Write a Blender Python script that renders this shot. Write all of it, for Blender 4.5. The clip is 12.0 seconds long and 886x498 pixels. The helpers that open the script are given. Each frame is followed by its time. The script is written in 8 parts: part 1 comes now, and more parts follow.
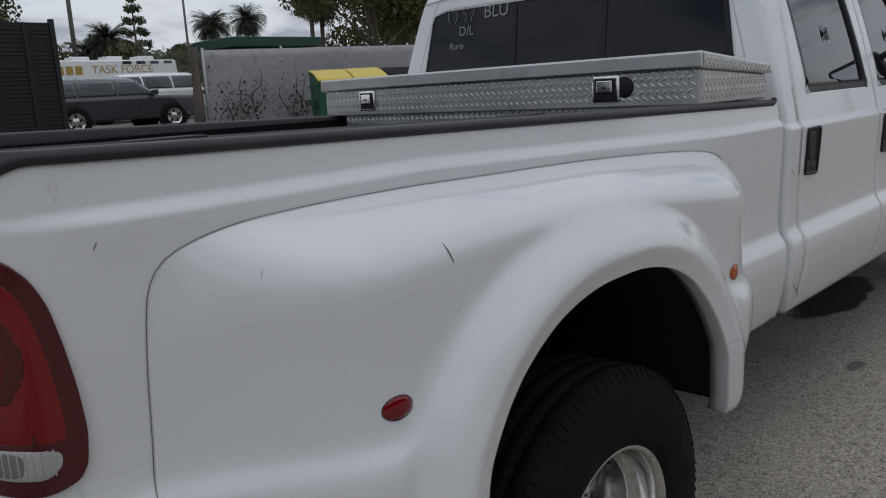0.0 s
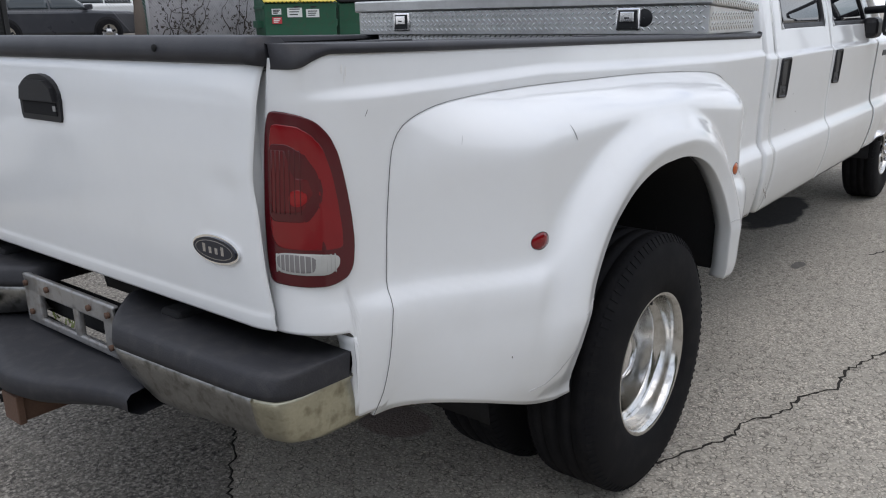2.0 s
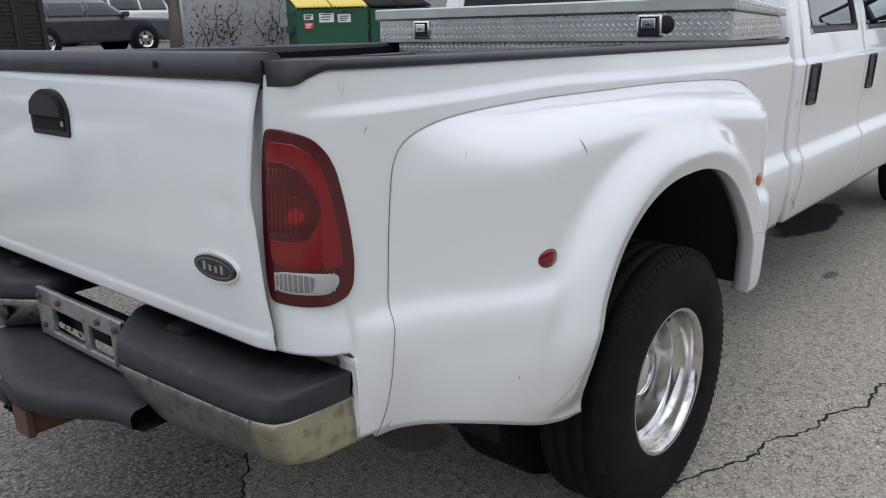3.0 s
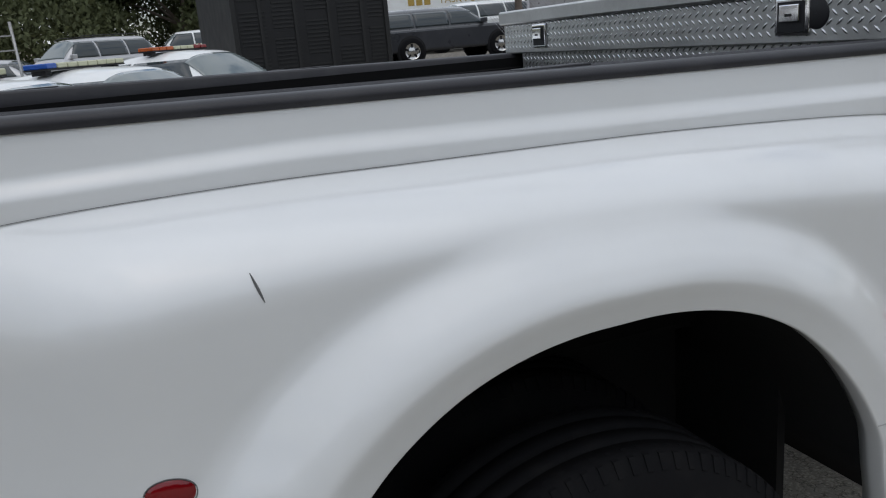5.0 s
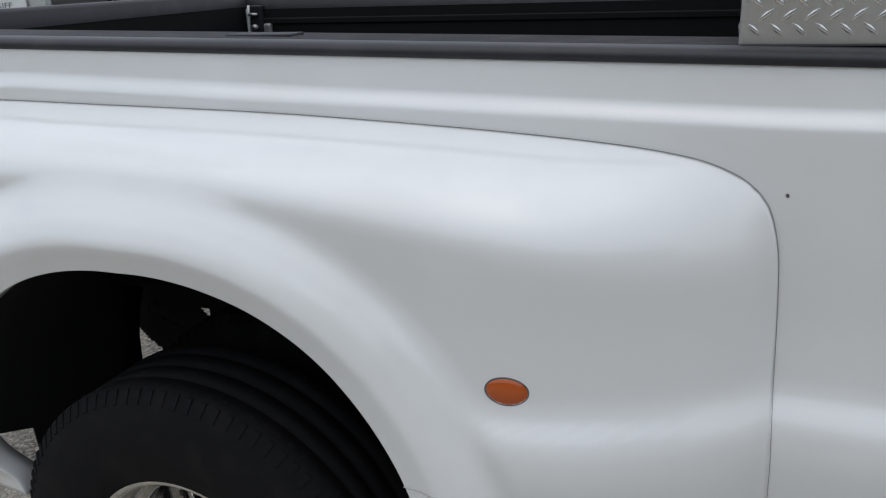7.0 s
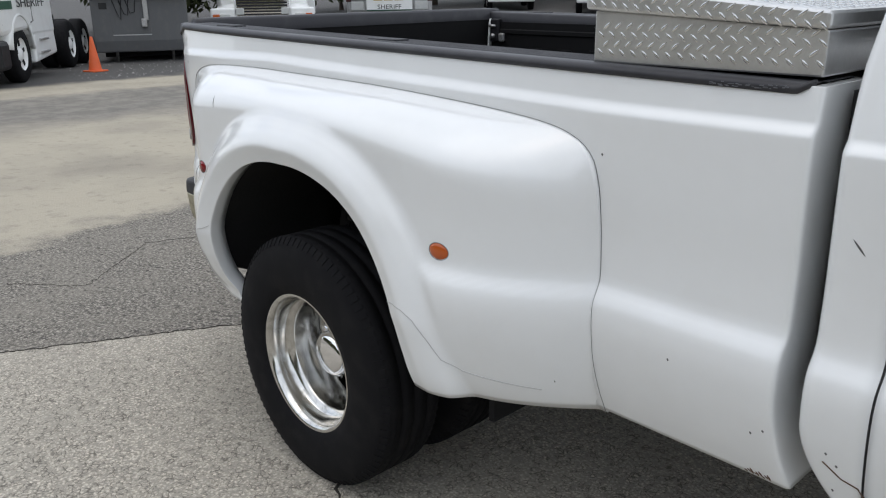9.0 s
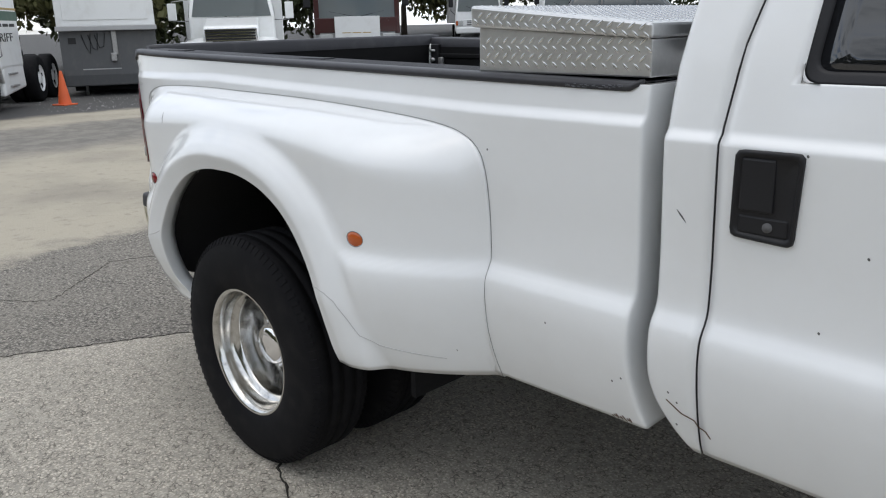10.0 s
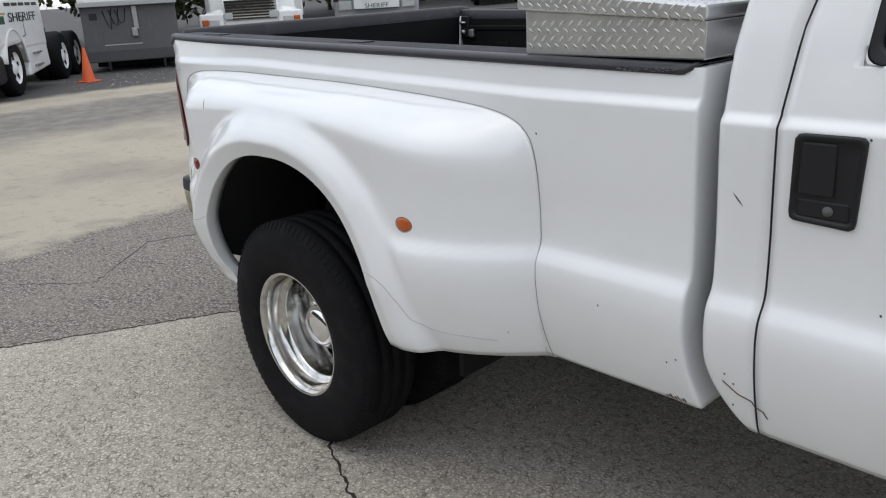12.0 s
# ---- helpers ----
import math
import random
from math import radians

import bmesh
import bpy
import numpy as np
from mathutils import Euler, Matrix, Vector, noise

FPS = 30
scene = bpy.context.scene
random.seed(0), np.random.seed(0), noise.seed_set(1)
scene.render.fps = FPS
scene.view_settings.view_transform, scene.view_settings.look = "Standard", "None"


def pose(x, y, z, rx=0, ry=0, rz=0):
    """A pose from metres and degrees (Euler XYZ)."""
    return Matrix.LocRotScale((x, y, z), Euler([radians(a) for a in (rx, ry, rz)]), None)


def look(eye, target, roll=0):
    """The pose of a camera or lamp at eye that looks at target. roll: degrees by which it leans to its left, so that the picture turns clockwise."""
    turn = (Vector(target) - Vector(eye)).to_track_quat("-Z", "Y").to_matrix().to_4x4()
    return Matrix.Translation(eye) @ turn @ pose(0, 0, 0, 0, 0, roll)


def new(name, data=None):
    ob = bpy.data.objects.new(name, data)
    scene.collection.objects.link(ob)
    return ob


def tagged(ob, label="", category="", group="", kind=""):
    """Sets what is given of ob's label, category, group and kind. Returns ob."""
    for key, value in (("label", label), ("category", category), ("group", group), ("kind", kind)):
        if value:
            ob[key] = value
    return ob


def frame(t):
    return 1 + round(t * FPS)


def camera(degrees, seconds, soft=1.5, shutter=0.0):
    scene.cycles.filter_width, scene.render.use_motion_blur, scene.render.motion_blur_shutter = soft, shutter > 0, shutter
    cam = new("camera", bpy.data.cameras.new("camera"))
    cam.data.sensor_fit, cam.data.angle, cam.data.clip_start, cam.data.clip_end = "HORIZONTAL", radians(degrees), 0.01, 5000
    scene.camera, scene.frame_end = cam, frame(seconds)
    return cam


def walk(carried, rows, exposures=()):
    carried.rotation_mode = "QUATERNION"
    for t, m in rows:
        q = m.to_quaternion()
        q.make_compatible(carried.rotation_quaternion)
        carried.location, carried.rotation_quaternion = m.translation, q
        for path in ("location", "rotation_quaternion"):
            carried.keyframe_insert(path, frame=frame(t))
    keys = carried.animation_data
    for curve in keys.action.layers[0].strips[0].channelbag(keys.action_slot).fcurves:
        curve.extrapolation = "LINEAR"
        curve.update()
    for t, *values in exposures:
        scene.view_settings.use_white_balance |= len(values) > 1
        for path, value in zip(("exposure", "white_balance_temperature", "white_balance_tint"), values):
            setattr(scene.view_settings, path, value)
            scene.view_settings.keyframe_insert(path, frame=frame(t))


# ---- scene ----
cam = camera(58.1, 12.0, soft=1.1, shutter=0.06)
PATH = [
    (0, (-0.273, -2.083, 1.446), (1.132, -0.715, 1.053), -3.4),
    (0.5, (-0.506, -1.985, 1.44), (0.923, -0.667, 0.971), -3.4),
    (1, (-0.71, -1.904, 1.45), (0.819, -0.764, 0.847), -2.5),
    (1.5, (-0.865, -1.996, 1.448), (0.662, -0.842, 0.87), -0.7),
    (2, (-0.98, -2.102, 1.447), (0.511, -0.895, 0.882), -1.2),
    (2.5, (-1.008, -2.121, 1.457), (0.475, -0.889, 0.924), -0.8),
    (2.7, (-0.985, -2.121, 1.466), (0.491, -0.883, 0.929), -1.0),
    (4.3, (-0.047, -2.118, 1.443), (1.020, -0.531, 0.857), -3.2),
    (4.5, (0.145, -2.067, 1.431), (1.144, -0.428, 0.869), -2.4),
    (5, (0.574, -2.084, 1.437), (1.265, -0.278, 0.927), -5.2),
    (5.5, (0.978, -2.159, 1.447), (1.295, -0.272, 0.865), -5.4),
    (6, (1.407, -2.128, 1.456), (1.387, -0.231, 0.823), -5.0),
    (6.5, (1.794, -2.196, 1.479), (1.368, -0.347, 0.847), -5.8),
    (7, (2.080, -2.112, 1.467), (1.366, -0.364, 0.807), -2.6),
    (7.5, (2.355, -2.148, 1.496), (1.107, -0.7, 0.907), -0.9),
    (7.7, (2.477, -2.173, 1.507), (1.137, -0.829, 0.876), 0.5),
    (9.3, (3.252, -2.466, 1.5), (1.849, -1.178, 0.889), -0.6),
    (9.5, (3.337, -2.494, 1.482), (1.934, -1.198, 0.888), 0.4),
    (10, (3.45, -2.486, 1.472), (2.081, -1.133, 0.929), -1.4),
    (10.5, (3.488, -2.479, 1.457), (2.22, -1.037, 0.899), -3.6),
    (11, (3.483, -2.491, 1.477), (2.21, -1.048, 0.932), -3.5),
    (11.5, (3.478, -2.523, 1.49), (2.074, -1.223, 0.91), -5.0),
    (12, (3.402, -2.537, 1.53), (2.01, -1.245, 0.905), -3.3),
]
EXPOSURES = [(0.0, -1.08, 6450, 12), (0.5, -0.67, 6450, 12), (1.0, -0.5, 6450, 13), (1.5, -0.3, 6450, 13), (2.0, -0.2, 6450, 13), (2.5, -0.1, 6450, 13), (4.5, -0.64, 6450, 10), (5.0, -0.64, 6450, 10),
             (5.5, -0.54, 6500, 10), (6.0, -0.46, 6480, 10), (7.0, -0.42, 6480, 10), (7.5, -0.40, 6500, 11), (9.5, -0.05, 6560, 10), (10.5, -0.16, 6530, 10), (12.0, -0.08, 6570, 11)]
walk(cam, [(t, look(eye, target, roll)) for t, eye, target, roll in PATH], EXPOSURES)

# ---- light: bright, broken cloud, soft high sun ----
SUN_ELEV, SUN_AZ = radians(76), radians(240)
world = bpy.data.worlds.new("overcast_sky")
scene.world = world
world.use_nodes = True
wn, wl = world.node_tree.nodes, world.node_tree.links
wn.clear()
w_out = wn.new("ShaderNodeOutputWorld")
w_bg = wn.new("ShaderNodeBackground")
w_sky = wn.new("ShaderNodeTexSky")
w_sky.sky_type, w_sky.sun_disc = "NISHITA", False
w_sky.sun_elevation, w_sky.sun_rotation = SUN_ELEV, radians(90) - SUN_AZ
w_sky.dust_density, w_sky.air_density = 2.0, 1.0
w_tc = wn.new("ShaderNodeTexCoord")
w_map = wn.new("ShaderNodeMapping")
w_map.inputs["Scale"].default_value = (1.6, 1.6, 5.0)
w_noise = wn.new("ShaderNodeTexNoise")
w_noise.inputs["Scale"].default_value, w_noise.inputs["Detail"].default_value = 2.5, 8.0
w_noise.inputs["Roughness"].default_value = 0.58
w_ramp = wn.new("ShaderNodeValToRGB")
w_ramp.color_ramp.elements[0].position, w_ramp.color_ramp.elements[1].position = 0.36, 0.56
w_shade = wn.new("ShaderNodeValToRGB")
w_shade.color_ramp.elements[0].position, w_shade.color_ramp.elements[1].position = 0.38, 0.64
w_shade.color_ramp.elements[0].color, w_shade.color_ramp.elements[1].color = (13.6, 14.1, 14.5, 1), (4.0, 4.4, 5.0, 1)
w_mix = wn.new("ShaderNodeMix")
w_mix.data_type = "RGBA"
wl.new(w_tc.outputs["Generated"], w_map.inputs["Vector"])
wl.new(w_map.outputs["Vector"], w_noise.inputs["Vector"])
wl.new(w_noise.outputs["Fac"], w_ramp.inputs["Fac"])
wl.new(w_noise.outputs["Fac"], w_shade.inputs["Fac"])
wl.new(w_ramp.outputs["Color"], w_mix.inputs["Factor"])
wl.new(w_sky.outputs["Color"], w_mix.inputs[6])
wl.new(w_shade.outputs["Color"], w_mix.inputs[7])
# overcast: the zenith is brighter than the horizon
w_sep = wn.new("ShaderNodeSeparateXYZ")
w_grad = wn.new("ShaderNodeMapRange")
w_grad.inputs["From Min"].default_value, w_grad.inputs["From Max"].default_value = 0.0, 1.0
w_grad.inputs["To Min"].default_value, w_grad.inputs["To Max"].default_value = 1.32, 1.22
w_scale = wn.new("ShaderNodeVectorMath")
w_scale.operation = "SCALE"
wl.new(w_tc.outputs["Generated"], w_sep.inputs["Vector"])
wl.new(w_sep.outputs["Z"], w_grad.inputs["Value"])
wl.new(w_mix.outputs[2], w_scale.inputs[0])
wl.new(w_grad.outputs["Result"], w_scale.inputs["Scale"])
wl.new(w_scale.outputs["Vector"], w_bg.inputs["Color"])
w_bg.inputs["Strength"].default_value = 0.138
wl.new(w_bg.outputs["Background"], w_out.inputs["Surface"])

sun = new("sun", bpy.data.lights.new("sun", "SUN"))
sun.data.energy, sun.data.angle, sun.data.color = 0.6, radians(60), (1.0, 0.985, 0.95)
sun_dir = Vector((math.cos(SUN_AZ) * math.cos(SUN_ELEV), math.sin(SUN_AZ) * math.cos(SUN_ELEV), math.sin(SUN_ELEV)))
sun.matrix_world = look(sun_dir * 50, (0, 0, 0))

# ---- materials ----
def mat_base(name):
    m = bpy.data.materials.new(name)
    m.use_nodes = True
    return m, m.node_tree.nodes, m.node_tree.links, m.node_tree.nodes["Principled BSDF"]


def surface(name, color, rough=0.5, metal=0.0, vary=0.12, scale=6.0, fine=90.0, bump=0.05, coat=0.0, dirt=None, dirt_amount=0.0, random_tint=0.0, spec=0.5, coat_rough=0.05):
    """A painted, moulded or metal surface: colour and gloss vary at two scales, with a fine relief."""
    m, n, l, p = mat_base(name)
    tc = n.new("ShaderNodeTexCoord")
    big, small = n.new("ShaderNodeTexNoise"), n.new("ShaderNodeTexNoise")
    big.inputs["Scale"].default_value, big.inputs["Detail"].default_value = scale, 5
    small.inputs["Scale"].default_value, small.inputs["Detail"].default_value = fine, 3
    for x in (big, small):
        l.new(tc.outputs["Object"], x.inputs["Vector"])
    mix = n.new("ShaderNodeMix")
    mix.data_type = "RGBA"
    dark = tuple(c * (1 - vary) for c in color)
    light = tuple(min(1, c * (1 + vary)) for c in color)
    mix.inputs[6].default_value, mix.inputs[7].default_value = (*dark, 1), (*light, 1)
    add = n.new("ShaderNodeMath")
    add.operation = "MULTIPLY_ADD"
    l.new(small.outputs["Fac"], add.inputs[0])
    add.inputs[1].default_value = 0.4
    scl = n.new("ShaderNodeMath")
    scl.operation = "MULTIPLY"
    l.new(big.outputs["Fac"], scl.inputs[0])
    scl.inputs[1].default_value = 0.6
    l.new(scl.outputs[0], add.inputs[2])
    l.new(add.outputs[0], mix.inputs["Factor"])
    col = mix.outputs[2]
    if dirt:
        dn = n.new("ShaderNodeTexNoise")
        dn.inputs["Scale"].default_value, dn.inputs["Detail"].default_value = scale * 2.3, 8
        l.new(tc.outputs["Object"], dn.inputs["Vector"])
        ramp = n.new("ShaderNodeValToRGB")
        ramp.color_ramp.elements[0].position, ramp.color_ramp.elements[1].position = 0.5, 0.75
        ramp.color_ramp.elements[1].color = (dirt_amount,) * 3 + (1,)
        l.new(dn.outputs["Fac"], ramp.inputs["Fac"])
        dm = n.new("ShaderNodeMix")
        dm.data_type = "RGBA"
        l.new(ramp.outputs["Color"], dm.inputs["Factor"])
        l.new(col, dm.inputs[6])
        dm.inputs[7].default_value = (*dirt, 1)
        col = dm.outputs[2]
    if random_tint:
        oi = n.new("ShaderNodeObjectInfo")
        hs = n.new("ShaderNodeHueSaturation")
        mr = n.new("ShaderNodeMapRange")
        mr.inputs["To Min"].default_value, mr.inputs["To Max"].default_value = 1 - random_tint, 1 + random_tint
        l.new(oi.outputs["Random"], mr.inputs["Value"])
        l.new(mr.outputs["Result"], hs.inputs["Value"])
        l.new(col, hs.inputs["Color"])
        col = hs.outputs["Color"]
    l.new(col, p.inputs["Base Color"])
    rr = n.new("ShaderNodeMapRange")
    rr.inputs["To Min"].default_value, rr.inputs["To Max"].default_value = max(0.02, rough * 0.8), min(1, rough * 1.25)
    l.new(big.outputs["Fac"], rr.inputs["Value"])
    l.new(rr.outputs["Result"], p.inputs["Roughness"])
    p.inputs["Metallic"].default_value, p.inputs["Coat Weight"].default_value = metal, coat
    p.inputs["Coat Roughness"].default_value = coat_rough
    p.inputs["Specular IOR Level"].default_value = spec
    if bump:
        b = n.new("ShaderNodeBump")
        b.inputs["Strength"].default_value, b.inputs["Distance"].default_value = bump, 0.004
        l.new(small.outputs["Fac"], b.inputs["Height"])
        l.new(b.outputs["Normal"], p.inputs["Normal"])
    return m


def glass(name, tint, rough=0.02, alpha_dark=0.0, spec=0.6):
    """Tinted vehicle glass: a dark or clear pane with a mirror-like face."""
    m, n, l, p = mat_base(name)
    p.inputs["Base Color"].default_value = (*tint, 1)
    p.inputs["Roughness"].default_value = rough
    p.inputs["IOR"].default_value = 1.5
    p.inputs["Transmission Weight"].default_value = alpha_dark
    p.inputs["Specular IOR Level"].default_value = spec
    return m


def lens(name, color, rough=0.12):
    m, n, l, p = mat_base(name)
    tc, nz = n.new("ShaderNodeTexCoord"), n.new("ShaderNodeTexNoise")
    nz.inputs["Scale"].default_value = 14
    l.new(tc.outputs["Object"], nz.inputs["Vector"])
    mx = n.new("ShaderNodeMix")
    mx.data_type = "RGBA"
    mx.inputs[6].default_value, mx.inputs[7].default_value = (*(c * 0.8 for c in color), 1), (*color, 1)
    l.new(nz.outputs["Fac"], mx.inputs["Factor"])
    l.new(mx.outputs[2], p.inputs["Base Color"])
    p.inputs["Roughness"].default_value, p.inputs["Coat Weight"].default_value = rough, 0.25
    p.inputs["Coat Roughness"].default_value = 0.03
    return m


WHITE = surface("white_body_paint", (0.785, 0.80, 0.805), 0.42, vary=0.03, scale=2.0, fine=30, bump=0.003, coat=1.0, coat_rough=0.085, dirt=(0.55, 0.53, 0.49), dirt_amount=0.10)
WHITE_FAR = surface("white_fleet_paint", (0.84, 0.85, 0.84), 0.3, vary=0.05, scale=1.5, fine=20, bump=0.0, coat=0.5, dirt=(0.5, 0.47, 0.42), dirt_amount=0.2)
CAP = surface("black_rail_plastic", (0.026, 0.026, 0.031), 0.46, vary=0.25, scale=5, fine=260, bump=0.10, dirt=(0.10, 0.10, 0.10), dirt_amount=0.2, spec=0.35)
PLASTIC = surface("black_moulded_plastic", (0.015, 0.015, 0.017), 0.45, vary=0.2, scale=9, fine=300, bump=0.08, spec=0.3)
PAD = surface("weathered_step_pad", (0.021, 0.0215, 0.026), 0.62, vary=0.25, scale=12, fine=220, bump=0.2, dirt=(0.08, 0.075, 0.07), dirt_amount=0.3)
LINER = surface("black_bed_liner", (0.0045, 0.0045, 0.005), 0.7, vary=0.25, scale=7, fine=180, bump=0.1, spec=0.2)
# DARK also colours the added blocks that stand for shade
DARK = surface("dark_underbody_and_shade", (0.022, 0.022, 0.023), 0.9, vary=0.3, scale=9, fine=80, bump=0.2, spec=0.1)
SEAM = surface("seam_shadow_rubber", (0.12, 0.12, 0.122), 0.8, bump=0.0, spec=0.2)
SEAM_SOFT = surface("painted_over_seam", (0.47, 0.47, 0.47), 0.6, bump=0.0)
RUBBER = surface("tyre_rubber", (0.0080, 0.0080, 0.0092), 0.78, vary=0.25, scale=7, fine=160, bump=0.12, dirt=(0.03, 0.028, 0.026), dirt_amount=0.25, spec=0.14)
ALLOY = surface("polished_alloy", (0.62, 0.615, 0.595), 0.17, metal=1.0, vary=0.14, scale=14, fine=90, bump=0.012, dirt=(0.22, 0.20, 0.17), dirt_amount=0.5)
CHROME = surface("chrome", (0.85, 0.85, 0.86), 0.06, metal=1.0, vary=0.03, bump=0.0)
BUMPER = surface("dull_pitted_chrome", (0.30, 0.30, 0.29), 0.36, metal=1.0, vary=0.45, scale=17, fine=120, bump=0.09, dirt=(0.10, 0.095, 0.08), dirt_amount=0.85)
BUMPER_END = surface("dull_yellowed_chrome", (0.44, 0.42, 0.32), 0.36, metal=0.9, vary=0.35, scale=15, fine=120, bump=0.08, dirt=(0.16, 0.14, 0.09), dirt_amount=0.75)
STEEL = surface("bare_bracket_steel", (0.42, 0.42, 0.42), 0.42, metal=0.8, vary=0.2, scale=16, fine=150, bump=0.08, dirt=(0.2, 0.16, 0.12), dirt_amount=0.6)
RUST = surface("rusty_steel", (0.10, 0.055, 0.035), 0.85, vary=0.4, scale=18, fine=150, bump=0.4)
ALU = surface("weathered_tread_plate", (0.66, 0.66, 0.655), 0.36, metal=0.95, vary=0.22, scale=5, fine=120, bump=0.05, dirt=(0.45, 0.45, 0.44), dirt_amount=0.5)
ALU_BAR = surface("worn_tread_bars", (0.68, 0.68, 0.675), 0.24, metal=0.92, vary=0.12, scale=9, fine=120, bump=0.02)
TINT = glass("dark_tinted_glass", (0.010, 0.011, 0.013), spec=1.0)
TINT_REAR = glass("rear_window_glass", (0.008, 0.009, 0.010), 0.05, spec=0.28)
PANE = glass("vehicle_glass", (0.035, 0.045, 0.05))
# pale tint puts part of the sky's reflection into the windshields' colour
WINDSHIELD = glass("windshield_glass", (0.17, 0.20, 0.20), spec=1.0)
RED = lens("red_lens", (0.22, 0.003, 0.007))
RED_DARK = lens("dark_red_lens", (0.085, 0.004, 0.008), 0.2)
RED_GLOW = lens("red_lens_glow", (0.30, 0.006, 0.009), 0.15)
RED_MID = lens("ribbed_red_lens", (0.12, 0.004, 0.008), 0.2)
AMBER = lens("amber_lens", (0.50, 0.095, 0.012), 0.25)
CLEAR = lens("clear_lens", (0.50, 0.50, 0.48), 0.15)
CLEAR_DARK = lens("reverse_lens_gap", (0.22, 0.21, 0.21), 0.2)
HEADLAMP = lens("headlamp_lens", (0.55, 0.56, 0.55), 0.08)
BLUE = lens("blue_lens", (0.02, 0.10, 0.45))
BEACON = lens("pale_lightbar_lens", (0.60, 0.60, 0.42), 0.2)
BADGE = surface("dark_blue_enamel", (0.008, 0.011, 0.022), 0.3, vary=0.1, bump=0.0, coat=0.1)
SILVERING = surface("pale_badge_metal", (0.5, 0.5, 0.52), 0.25, metal=1.0, bump=0.0)
GREY_SUV = surface("dark_grey_car_paint", (0.030, 0.032, 0.038), 0.28, vary=0.1, scale=2, bump=0.0, coat=0.7, dirt=(0.1, 0.1, 0.1), dirt_amount=0.2)
BLACK_SUV = surface("black_car_paint", (0.010, 0.010, 0.011), 0.2, vary=0.1, scale=2, bump=0.0, coat=0.8)
SILVER = surface("silver_car_paint", (0.50, 0.50, 0.51), 0.32, metal=0.35, vary=0.05, scale=2, bump=0.0, coat=0.6)
MAROON = surface("maroon_coach_paint", (0.055, 0.012, 0.012), 0.25, vary=0.15, scale=2, bump=0.0, coat=0.7)
TRAILER_GREY = surface("grey_trailer_skirt", (0.105, 0.108, 0.112), 0.5, vary=0.12, scale=2.5, fine=30, bump=0.02, dirt=(0.2, 0.19, 0.17), dirt_amount=0.2)
TRAILER_SIDE = surface("pale_grey_coach_side", (0.42, 0.42, 0.42), 0.4, vary=0.08, scale=2, bump=0.0)
GREEN_STRIPE = surface("dark_green_livery", (0.010, 0.075, 0.040), 0.35, bump=0.0)
GOLD = surface("gold_lettering", (0.42, 0.28, 0.06), 0.4, bump=0.0)
INK = surface("black_lettering", (0.015, 0.015, 0.016), 0.5, bump=0.0)
DUMP_GREEN = surface("dumpster_green", (0.012, 0.085, 0.045), 0.5, vary=0.2, scale=4, fine=60, bump=0.05, dirt=(0.05, 0.06, 0.04), dirt_amount=0.5)
YELLOW = surface("yellow_lid_plastic", (0.72, 0.56, 0.09), 0.45, vary=0.1, scale=5, fine=60, bump=0.03)
LABEL_W = surface("white_label", (0.7, 0.72, 0.7), 0.5, bump=0.0)
LABEL_Y = surface("yellow_label", (0.65, 0.5, 0.08), 0.5, bump=0.0)
LABEL_R = surface("red_label", (0.5, 0.04, 0.05), 0.5, bump=0.0)
MESH_BLACK = surface("black_slatted_panel", (0.007, 0.007, 0.008), 0.6, vary=0.3, scale=3, fine=40, bump=0.1)
MESH_BAR = surface("dark_mesh_bars", (0.013, 0.013, 0.013), 0.55, vary=0.2, bump=0.0)
FENCE = surface("grey_fence_screen", (0.42, 0.41, 0.425), 0.85, vary=0.15, scale=2.5, fine=45, bump=0.1, dirt=(0.14, 0.13, 0.13), dirt_amount=0.6)
FENCE_WIRE = surface("galvanised_wire", (0.50, 0.50, 0.51), 0.5, metal=0.3, bump=0.0)
VINE = surface("dry_vine", (0.055, 0.045, 0.038), 0.9, vary=0.3, bump=0.1)
BARK = surface("tree_bark", (0.13, 0.105, 0.085), 0.9, vary=0.3, scale=5, fine=30, bump=0.5)
LEAF = surface("dark_leaves", (0.075, 0.088, 0.034), 0.7, vary=0.45, scale=0.9, fine=6, bump=0.0)
LEAF_B = surface("mid_green_leaves", (0.12, 0.12, 0.042), 0.7, vary=0.4, scale=0.9, fine=6, bump=0.0)
FROND = surface("palm_fronds", (0.032, 0.044, 0.019), 0.6, vary=0.4, scale=1.5, fine=8, bump=0.0)
GRASS = surface("weeds", (0.10, 0.13, 0.03), 0.8, vary=0.4, scale=9, bump=0.0)
ORANGE = surface("orange_cone_plastic", (0.75, 0.13, 0.035), 0.5, vary=0.1, scale=8, bump=0.03)
GREEN_ROOF = surface("dark_green_sheet_roof", (0.015, 0.055, 0.038), 0.6, vary=0.2, scale=2, bump=0.0)
POLE = surface("grey_pole", (0.12, 0.11, 0.10), 0.7, vary=0.2, bump=0.05)
WALL = surface("pale_stucco", (0.55, 0.5, 0.42), 0.9, vary=0.1, scale=2, bump=0.1)
CHALK = surface("white_window_marker", (0.26, 0.27, 0.28), 0.8, bump=0.0)
TEAL = surface("teal_container", (0.012, 0.075, 0.085), 0.6, vary=0.2, scale=2, bump=0.0)

